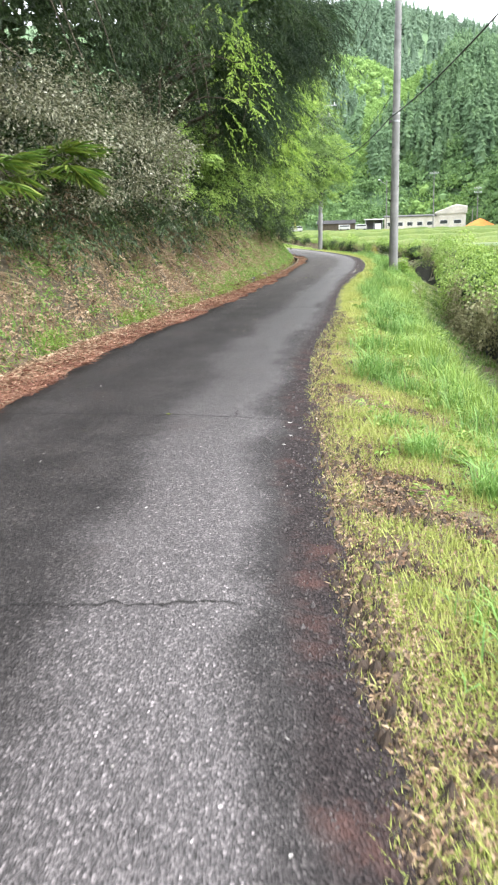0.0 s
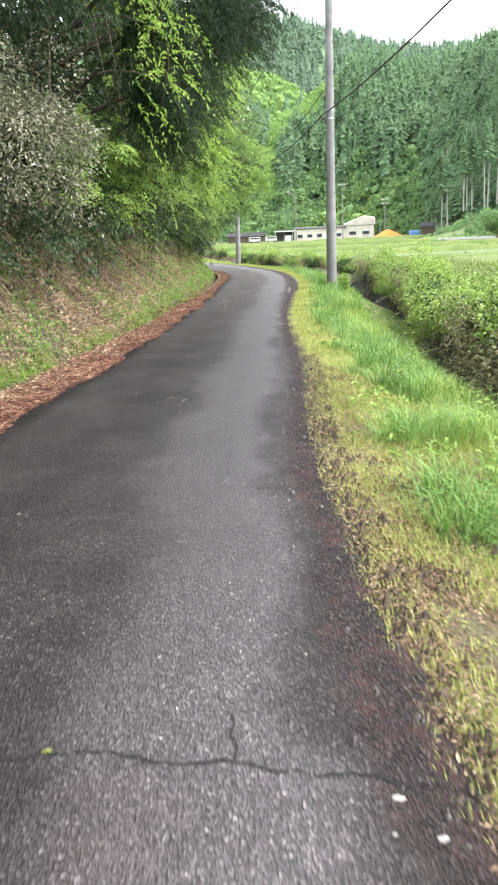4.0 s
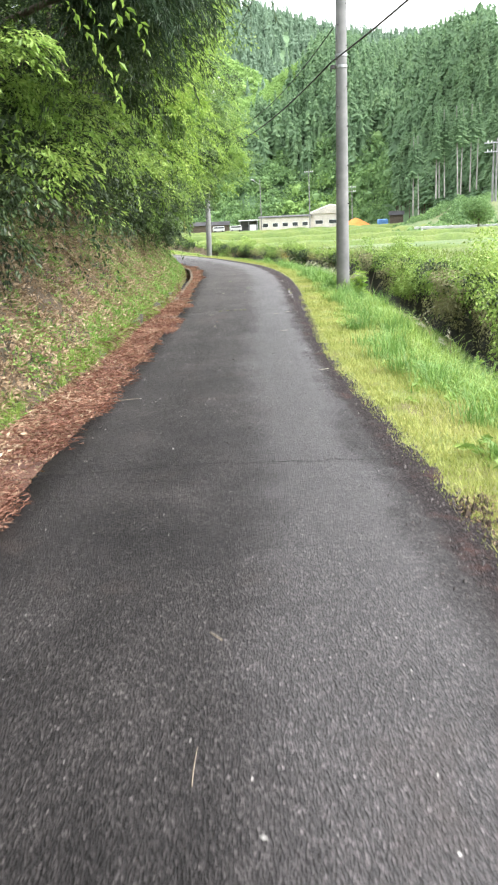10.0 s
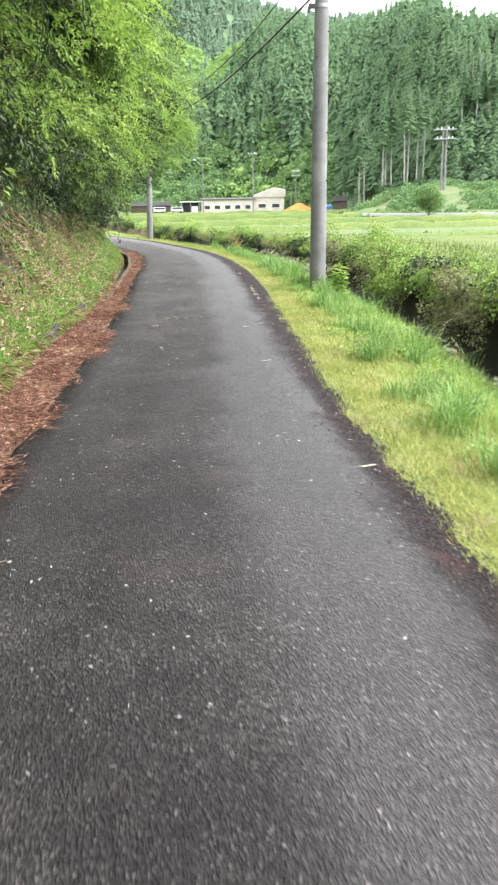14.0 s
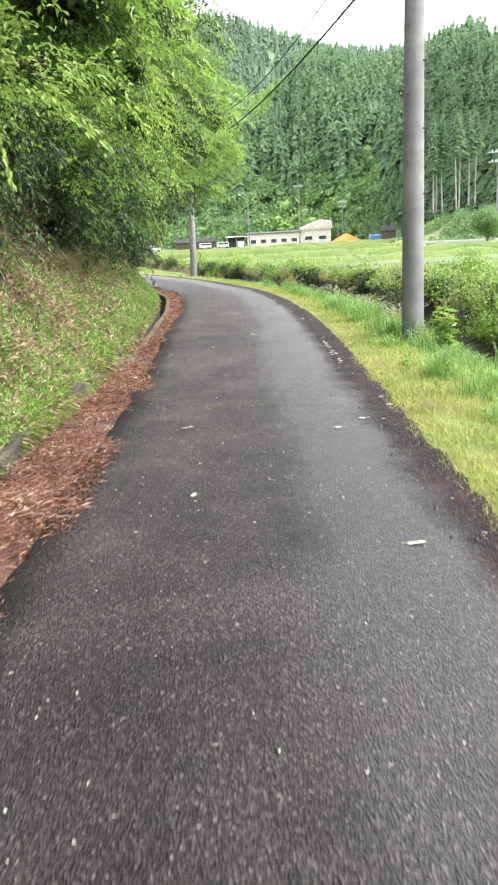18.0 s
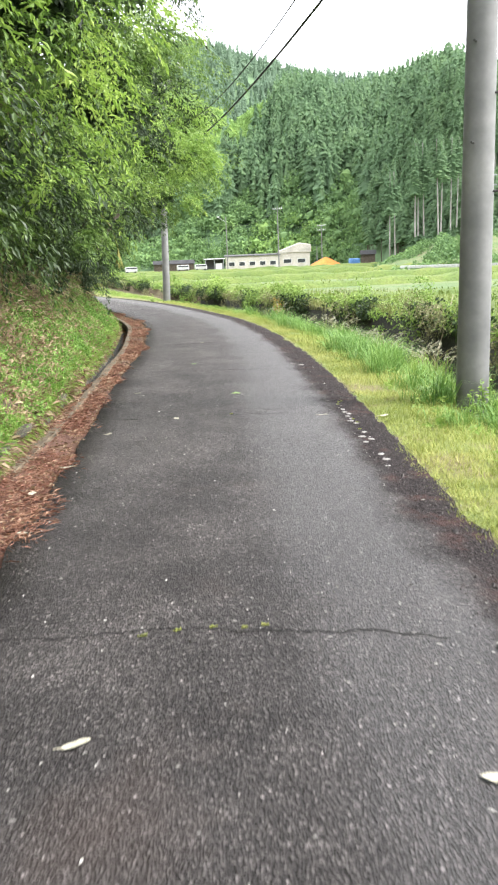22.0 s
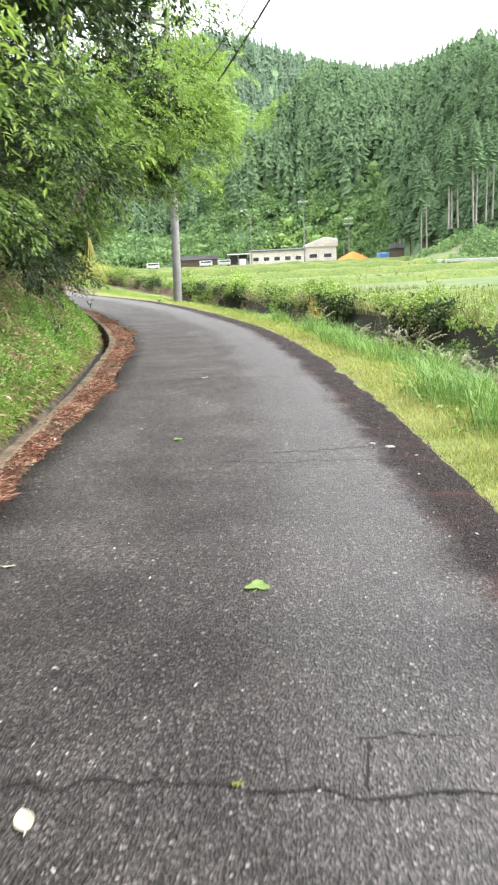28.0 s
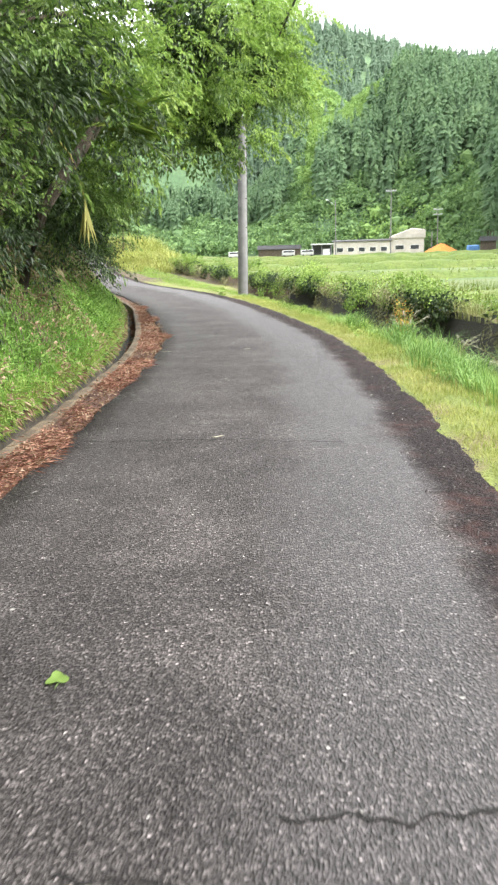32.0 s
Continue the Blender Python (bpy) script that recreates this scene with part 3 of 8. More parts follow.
road_z = line([(-40, 0.3), (0, -0.1), (12, -0.17), (20, -0.31), (26, -0.375), (32, -0.47), (40, -0.51), (50, -0.58), (62, -0.62), (68, -0.55), (75, -0.2), (85, 0.4), (95, 0.8), (120, 1.4), (240, 5.0)])
x_right = line([(-40, -1.2), (-10, 0.2), (0, 0.5), (3.7, 0.5), (6.3, 0.57), (8.8, 0.8), (11.6, 1.12), (13, 1.4), (15, 1.65), (18, 1.98), (21.4, 2.42), (24.3, 2.92), (28, 3.55), (30.5, 4.0), (33, 4.42), (36.3, 4.9), (40, 5.3), (44, 5.55), (47, 5.6), (52, 5.3), (57, 4.8), (62, 4.05), (66, 2.7), (70, 1.15), (75, -0.35), (85, -1.9), (95, -3.4), (140, -14), (240, -40)])
x_left = line([(-40, -4.1), (-10, -2.6), (0, -2.35), (7, -2.2), (11, -1.75), (15, -0.98), (20, -0.22), (24, 0.4), (26.4, 0.75), (30, 1.25), (35, 1.78), (38.5, 2.35), (42.5, 2.7), (46, 2.92), (48, 2.85), (55.6, 2.05), (62, 0.95), (66, -0.1), (70, -1.35), (75, -2.75), (85, -4.5), (95, -6.2), (140, -17), (240, -43)])
x_kerb = line([(-40, -4.6), (-10, -3.1), (0, -2.85), (7, -2.6), (11, -2.15), (15, -1.4), (19, -0.95), (22.5, -0.5), (25, -0.18), (27, 0.18), (31.6, 0.87), (36.7, 1.75), (39.4, 2.1), (45, 2.5), (48.4, 2.4), (55.6, 1.8), (62, 0.55), (66, -0.5), (70, -1.8), (75, -3.25), (85, -5.1), (95, -6.9), (140, -18), (240, -44)])
x_hedge = line([(-40, 2.2), (0, 3.4), (10, 3.9), (13, 4.2), (17.6, 4.75), (21, 5.5), (25, 6.5), (29, 7.45), (35, 8.45), (43, 9.0), (47, 8.5), (50, 8.1), (56, 7.7), (62, 7.0), (70, 5.0), (75, 3.3), (80, 2.0), (89, 0.4), (140, -11), (240, -37)])

# how far the low wall and the foot of the bank stand forward of the gutter line
foot_shift = line([(-40, 0.0), (14, 0.0), (19, 0.28), (21, 0.42), (28, 0.45), (31, 0.42), (34, 0.28), (36.5, 0.0), (240, 0.0)])

# ---------------- ground ----------------
def bank_z(d):
    """Height of the bank above the lane, d metres behind the kerb line."""
    return np.interp(d, [0, 0.3, 0.36, 0.46, 0.8, 1.4, 2.0, 3.0, 4.5, 7, 12, 25, 60, 200], [0.05, 0.06, 0.08, 0.21, 0.56, 1.3, 2.0, 2.9, 4.0, 5.8, 9, 16, 30, 60])


def lumps(x, y, scale, amount):
    return amount * (np.sin(x * scale * 1.7 + y * scale * 0.6 + 1.3) * np.cos(y * scale * 1.1 - x * scale * 0.5) + 0.5 * np.sin(x * scale * 3.7 - y * scale * 2.9))


ROWS = np.concatenate([np.arange(-40, 0, 2.0), np.arange(0, 64, 0.4), np.arange(64, 120, 2.0), np.array([120, 135, 155, 180, 210, 240, 280, 340, 420, 600, 900, 1500, 3000.0])])
far_k = np.clip((ROWS - 90) / 150, 0, 1)
flat_z = -0.8 - 1.0 * np.clip((ROWS - 40) / 200, 0, 1)


def ground_columns(y):
    xk, xr, xh, z0, fs = x_kerb(y), x_right(y), x_hedge(y), road_z(y), foot_shift(y)
    cols, mats = [], []
    for d in (200, 60, 25, 12, 7, 4.5, 3.6, 3.0, 2.5, 2.0, 1.7, 1.4, 1.1, 0.8, 0.55, 0.42, 0.35):
        x = xk - d + fs * min(1.0, max(0.0, (2.0 - d) / 1.5))
        z = z0 + bank_z(d) * np.clip(1 - np.clip((y - 70) / 120, 0, 1) * 0.4, 0, 1) + lumps(x, y, 1.6, 0.10 * min(1, d * 0.8))
        cols.append((x, z))
        mats.append("wood_soil" if d > 2.6 else ("bank" if d > 0.36 else "gutter_wall"))
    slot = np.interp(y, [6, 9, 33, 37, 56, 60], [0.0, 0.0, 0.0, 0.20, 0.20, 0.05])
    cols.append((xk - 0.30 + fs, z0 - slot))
    # slot floor near black, standing for the shade in the gutter
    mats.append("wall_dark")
    cols.append((xk - 0.05 + 0.5 * fs, z0 - slot))
    mats.append("litter_soil")
    cols.append((xk + 0.02 + 0.5 * fs, z0 - 0.03))
    mats.append("litter_soil")
    cols.append((x_left(y) + 0.25, z0 - 0.05))
    mats.append("ground")
    cols.append((xr - 0.3, z0 - 0.06))
    mats.append("ground")
    w = xh - xr
    level = np.clip((y - 60) / 8, 0, 1)
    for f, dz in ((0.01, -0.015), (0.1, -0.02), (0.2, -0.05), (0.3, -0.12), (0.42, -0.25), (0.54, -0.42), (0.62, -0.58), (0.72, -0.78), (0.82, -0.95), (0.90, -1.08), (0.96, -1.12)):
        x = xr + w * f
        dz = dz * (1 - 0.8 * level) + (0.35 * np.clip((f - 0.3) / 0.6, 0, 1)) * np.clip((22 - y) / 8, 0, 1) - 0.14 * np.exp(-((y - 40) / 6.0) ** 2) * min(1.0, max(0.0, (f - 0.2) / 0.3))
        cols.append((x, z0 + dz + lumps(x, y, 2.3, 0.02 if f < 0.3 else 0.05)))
        # wall foot and face near black for the shade under the hedge
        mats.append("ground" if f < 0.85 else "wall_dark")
    cols.append((xh + 0.05, z0 + 0.08 + lumps(xh, y, 1.9, 0.05)))
    mats.append("ground")
    cols.append((xh + 0.40, z0 + 0.05))
    mats.append("ground")
    for d in (1.0, 1.6, 2.8):
        x = xh + d
        cols.append((x, -0.75 * (1 - level) + (z0 - 0.3 * d) * level + lumps(x, y, 1.3, 0.04)))
        mats.append("field")
    for d in (6, 12, 20, 32, 50, 80, 120, 170, 240, 330, 450, 700, 1200, 3000):
        x = xh + d
        cols.append((x, np.maximum(flat_z, z0 - 0.9 - 0.16 * (d - 2.8) - 50 * (level <= 0)) + lumps(x, y, 0.05, 0.10)))
        mats.append("field")
    return cols, mats


def build_ground():
    cols, mats = ground_columns(ROWS)
    nx, ny = len(cols), len(ROWS)
    V = np.zeros((ny, nx, 3))
    for j, (x, z) in enumerate(cols):
        V[:, j, 0], V[:, j, 1], V[:, j, 2] = x, ROWS, z
    i, j = np.meshgrid(np.arange(ny - 1), np.arange(nx - 1), indexing="ij")
    a = (i * nx + j).ravel()
    F = np.stack([a, a + 1, a + nx + 1, a + nx], 1)
    names = ["wood_soil", "slope", "verge", "bank", "litter_soil", "ground", "field", "wall_dark", "gutter_wall"]
    ob = mesh_object("ground", V.reshape(-1, 3), F, [MAT[k] for k in names], smooth=True)
    index = np.array([names.index(mats[c]) for c in j.ravel()], np.int32)
    index[(ROWS[i.ravel()] > 12) & (ROWS[i.ravel()] < 70) & (index == names.index("ground"))] = names.index("verge")
    index[(ROWS[i.ravel()] < 34) & (j.ravel() == 17)] = names.index("litter_soil")
    index[(ROWS[i.ravel()] < 21) & (j.ravel() == 16)] = names.index("bank")
    index[(ROWS[i.ravel()] > 63) & (index == names.index("wall_dark"))] = names.index("ground")
    index[(ROWS[i.ravel()] > 61) & (ROWS[i.ravel()] < 160) & (index == names.index("field")) & (j.ravel() < nx - 11)] = names.index("slope")
    ob.data.polygons.foreach_set("material_index", index)
    tagged(ob, "grassy valley ground with bank, verge, ditch and paddy fields", "ground", kind="structure")
    return ob


ground = build_ground()


def ground_z(x, y):
    """Height of the ground sheet at places near the lane."""
    x, y = np.asarray(x, float), np.asarray(y, float)
    keep = [(cx, cz) for cx, cz in ground_columns_cache]
    out = np.zeros_like(x)
    row = np.clip(np.searchsorted(ROWS, y) - 1, 0, len(ROWS) - 2)
    f = (y - ROWS[row]) / (ROWS[row + 1] - ROWS[row])
    X = np.stack([cx[row] * (1 - f) + cx[row + 1] * f for cx, _ in keep], 1)
    Z = np.stack([cz[row] * (1 - f) + cz[row + 1] * f for _, cz in keep], 1)
    c = np.clip((X < x[:, None]).sum(1) - 1, 0, X.shape[1] - 2)
    r = np.arange(len(x))
    g = np.clip((x - X[r, c]) / np.maximum(X[r, c + 1] - X[r, c], 1e-6), 0, 1)
    return Z[r, c] * (1 - g) + Z[r, c + 1] * g


ground_columns_cache = ground_columns(ROWS)[0]


def gz1(x, y):
    return float(ground_z(np.array([x]), np.array([y]))[0])


def build_road():
    """The asphalt sheet, with a ragged crumbling right edge."""
    ys = np.concatenate([np.arange(-40, 0, 1.0), np.arange(0, 66, 0.12), np.arange(66, 240, 2.0)])
    us = np.array([0, 0.004, 0.1, 0.2, 0.3, 0.4, 0.5, 0.6, 0.7, 0.8, 0.875, 0.89, 0.91, 0.93, 0.95, 0.97, 0.985, 0.996, 1.0])
    rag = np.array([0.05 * noise.noise((0.0, float(t) * 0.9, 0.0)) + 0.05 * noise.noise((3.0, float(t) * 3.3, 0.0)) + 0.02 * noise.noise((7.0, float(t) * 9.0, 0.0)) for t in ys])
    ragl = np.array([0.05 * noise.noise((11.0, float(t) * 1.5, 0.0)) + 0.03 * noise.noise((17.0, float(t) * 5.0, 0.0)) for t in ys])
    xl, xr, z = x_left(ys) + ragl, x_right(ys) + rag, road_z(ys)
    V = np.zeros((len(ys), len(us), 3))
    UV = np.zeros((len(ys), len(us), 2))
    for j, u in enumerate(us):
        x = xl + (xr - xl) * u
        V[:, j, 0], V[:, j, 1] = x, ys
        V[:, j, 2] = z + 0.025 * (1 - (2 * u - 1) ** 2) - (0.055 if u in (0, 1.0) else 0)
        V[:, j, 2] -= 0.012 * np.clip((u - 0.9) / 0.1, 0, 1) * (1 + 0.8 * np.array([noise.noise((23.0 + 4 * u, float(t) * 6, 0.0)) for t in ys]))
        if u > 0.88:
            V[:, j, 2] -= 0.014 * np.clip((ys - 7) / 3, 0, 1) * np.clip((24 - ys) / 3, 0, 1)
        if u > 0.87:
            V[:, j, 2] += 0.011 * np.array([noise.noise((60.0 * u, float(t) * 9, 5.0)) - 0.25 for t in ys])
        UV[:, j, 0], UV[:, j, 1] = u, ys
    nx = len(us)
    i, j = np.meshgrid(np.arange(len(ys) - 1), np.arange(nx - 1), indexing="ij")
    a = (i * nx + j).ravel()
    F = np.stack([a, a + 1, a + nx + 1, a + nx], 1)
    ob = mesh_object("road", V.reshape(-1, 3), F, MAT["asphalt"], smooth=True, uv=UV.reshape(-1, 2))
    return tagged(ob, "narrow worn dark asphalt lane with crumbling edge", "road", kind="structure")


road = build_road()


def on_road(x, y, lift=0.0):
    xl, xr = float(x_left(y)), float(x_right(y))
    u = (x - xl) / (xr - xl)
    return float(road_z(y)) + 0.025 * max(0.0, 1 - (2 * u - 1) ** 2) - 0.012 * min(max((u - 0.9) / 0.1, 0), 1) + lift

# ---------------- far hills and woods ----------------
RIDGE = [(-60, 7.9), (-20, 7.9), (0, 1.9), (4, 2.3), (6.2, 3.9), (7.4, 5.9), (8.7, 7.3), (11, 8.5), (13, 9.0), (15.4, 9.2), (17.3, 9.0), (19.2, 8.8), (21, 8.7), (22.5, 8.9), (24, 9.0), (26, 8.6), (28.3, 8.2), (33, 8.2), (40, 9.1), (60, 8.1)]
BACK = [(-60, 11.1), (-10, 12.1), (2, 11.7), (5.5, 12.1), (7.5, 12.5), (9, 12.2), (11.1, 11.6), (13.1, 10.9), (15.2, 10.3), (18.3, 9.9), (25, 10.1), (60, 10.1)]
EYE_Y = 16.0


def hill_z(az, r):
    """Height of the wooded front hill by bearing (degrees) and distance."""
    el = np.interp(az, [k[0] for k in RIDGE], [k[1] for k in RIDGE])
    base = foot(az)
    top = base + 165.0
    h = np.tan(np.radians(el)) * top
    f = np.clip((r - base) / (top - base), 0, 1.25)
    shape = np.where(f < 1, np.sin(np.clip(f, 0, 1) * np.pi / 2) ** 0.9, 1 - (f - 1) * 0.8)
    return -2.0 + h * shape + 3.0 * np.sin(az * 0.9 + r * 0.02) * np.clip(f * 3, 0, 1)


def foot(az):
    return np.interp(az, [-60, 0, 12, 18, 22, 26, 34, 60], [300, 300, 285, 255, 205, 160, 140, 130])


def back_z(az, r):
    el = np.interp(az, [k[0] for k in BACK], [k[1] for k in BACK])
    h = np.tan(np.radians(el)) * 820
    f = np.clip((r - 470) / 350, 0, 1.3)
    return -2.0 + h * np.where(f < 1, np.sin(np.clip(f, 0, 1) * np.pi / 2), 1 - (f - 1) * 0.8)


def spur_z(az, r):
    """The wooded spur that runs down between the near hill and the far ridge."""
    el = np.interp(az, [-60, 3, 5.2, 6.5, 8.0, 9.2, 10.05, 11, 14, 60], [10.4, 10.4, 10.4, 10.25, 9.8, 9.2, 8.5, 7.4, 4.0, 3.0])
    h = np.tan(np.radians(el)) * 590
    f = np.clip((r - 480) / 110, 0, 1.3)
    return -2.0 + h * np.where(f < 1, np.sin(np.clip(f, 0, 1) * np.pi / 2) ** 0.9, 1 - (f - 1) * 0.9)


def polar(az, r):
    a = np.radians(az)
    return r * np.sin(a), EYE_Y + r * np.cos(a)


def hill_mesh(name, zf, rs, label):
    az = np.linspace(-58, 60, 120)
    A, R = np.meshgrid(az, rs, indexing="ij")
    X, Y = polar(A, R)
    V = np.stack([X, Y, zf(A, R)], -1).reshape(-1, 3)
    n = R.shape[1]
    i, j = np.meshgrid(np.arange(len(az) - 1), np.arange(n - 1), indexing="ij")
    a = (i * n + j).ravel()
    ob = mesh_object(name, V, np.stack([a, a + n, a + n + 1, a + 1], 1), MAT["forest_floor"], smooth=True)
    return tagged(ob, label, "hill", kind="structure")


hill_mesh("backdrop_hill_front", hill_z, np.linspace(125, 520, 50), "steep wooded hillside across the valley")
hill_mesh("backdrop_hill_spur", spur_z, np.linspace(478, 625, 16), "wooded spur running down from the distant ridge")
hill_mesh("backdrop_hill_back", back_z, np.linspace(460, 940, 25), "misty wooded mountain ridge behind")


def conifers(P, H, R, tufts=34, rng=RNG, bare=0.08):
    """Pointed conifers: drooping tufts of needles set round a narrow leafy core, thinning to a ragged tip."""
    n = len(P)
    f = np.sort(rng.uniform(0, 1, (n, tufts)) ** 0.85, 1)
    f[:, -1] = 0.97
    a = rng.uniform(0, 2 * np.pi, (n, tufts))
    out = np.stack([np.cos(a), np.sin(a), np.zeros_like(a)], -1)
    side = np.stack([-np.sin(a), np.cos(a), np.zeros_like(a)], -1)
    reach = (R[:, None] * (1.02 - f) ** 0.72 * rng.uniform(0.6, 1.25, (n, tufts)))[..., None]
    low = np.broadcast_to(bare, n)[:, None]
    root = P[:, None] + np.array([0, 0, 1.0]) * (H[:, None] * (low + (1 - low) * f))[..., None]
    size = (reach * 0.5 + R[:, None, None] * 0.12) * min(1.0, (58 / tufts) ** 0.5)
    up = np.array([0, 0, 1.0])
    V = np.stack([root + up * size * 0.75, root + out * reach * 0.6 + side * size * 0.55 - up * size * 0.1, root + out * reach - up * size * 0.4, root + out * reach * 0.6 - side * size * 0.55 - up * size * 0.1], 2)
    F = np.arange(n * tufts)[:, None, None] * 4 + np.array([[0, 1, 2], [0, 2, 3]])
    ang = np.linspace(0, 2 * np.pi, 6, endpoint=False)
    b = np.broadcast_to(bare, n)
    ring = P[:, None] + np.stack([np.outer(R * 0.55, np.cos(ang)), np.outer(R * 0.55, np.sin(ang)), np.repeat((H * b)[:, None], 6, 1)], -1)
    tip = P + np.stack([0 * H, 0 * H, H * 0.93], 1)
    C = np.concatenate([ring, tip[:, None]], 1)
    tri = np.stack([np.arange(6), (np.arange(6) + 1) % 6, np.full(6, 6)], 1)
    G = np.arange(n)[:, None, None] * 7 + tri[None]
    return join((V.reshape(-1, 3), F.reshape(-1, 3)), (C.reshape(-1, 3), G.reshape(-1, 3)))


def ball():
    bm = bmesh.new()
    bmesh.ops.create_icosphere(bm, subdivisions=1, radius=1.0)
    V = np.array([v.co[:] for v in bm.verts])
    F = np.array([[v.index for v in f.verts] for f in bm.faces])
    bm.free()
    return V, F


def canopy(P, R, lumps_each, rng, flat=0.85):
    """Broadleaf crowns: several uneven swellings to a tree."""
    V0, F0 = ball()
    n = len(P) * lumps_each
    u = unit(rng.normal(size=(n, 3)))
    u[:, 2] = np.abs(u[:, 2]) * 0.8 - 0.1
    RR = np.repeat(R, lumps_each)
    C = np.repeat(P, lumps_each, 0) + u * (RR * rng.uniform(0.35, 0.75, n))[:, None]
    r = RR * rng.uniform(0.38, 0.62, n)
    a = rng.uniform(0, 6.28, (n, 3, 1))
    wave = 1 + 0.22 * np.sin(V0[:, 0] * 3.1 + a[:, 0]) * np.cos(V0[:, 1] * 3.7 + a[:, 1]) + 0.16 * np.sin(V0[:, 2] * 5.3 + V0[:, 0] * 4.1 + a[:, 2])
    V = C[:, None] + V0[None] * (r[:, None] * wave)[..., None] * np.array([1, 1, flat])
    F = np.arange(n)[:, None, None] * len(V0) + F0[None]
    return V.reshape(-1, 3), F.reshape(-1, 3)


def flakes(P, R, k, rng, small=0.14, big=0.26):
    """Leafy tufts standing off the crowns: folded diamonds laid like shingles over the dome."""
    n = len(P)
    u = unit(rng.normal(size=(n, k, 3)))
    u[..., 2] = np.abs(u[..., 2]) * 1.2 - 0.5
    lump = 1 + 0.16 * np.sin(u[..., :1] * 6 + rng.uniform(0, 6, (n, 1, 1))) * np.cos(u[..., 1:2] * 6 + rng.uniform(0, 6, (n, 1, 1)))
    C = P[:, None] + u * R[:, None, None] * lump * rng.uniform(0.78, 1.08, (n, k, 1)) * np.array([1, 1, 0.95])
    size = np.repeat(R, k) * rng.uniform(small, big, n * k)
    D = u.reshape(-1, 3) * 0.3 + rng.normal(0, 0.6, (n * k, 3)) + np.array([0, 0, -0.6])
    return leaves(C.reshape(-1, 3), D, size, size * 0.85, 0.2, rng)


def rods(P, H, r):
    """Straight trunks, four-sided."""
    n = len(P)
    ang = np.array([0.4, 1.97, 3.54, 5.11])
    off = np.stack([np.cos(ang), np.sin(ang), 0 * ang], -1)
    V = np.concatenate([P[:, None] + off * r, P[:, None] + off * r * 0.6 + np.array([0, 0, 1.0]) * H[:, None, None]], 1)
    quad = np.array([[k, (k + 1) % 4, (k + 1) % 4 + 4] for k in range(4)] + [[k, (k + 1) % 4 + 4, k + 4] for k in range(4)])
    return V.reshape(-1, 3), (np.arange(n)[:, None, None] * 8 + quad[None]).reshape(-1, 3)


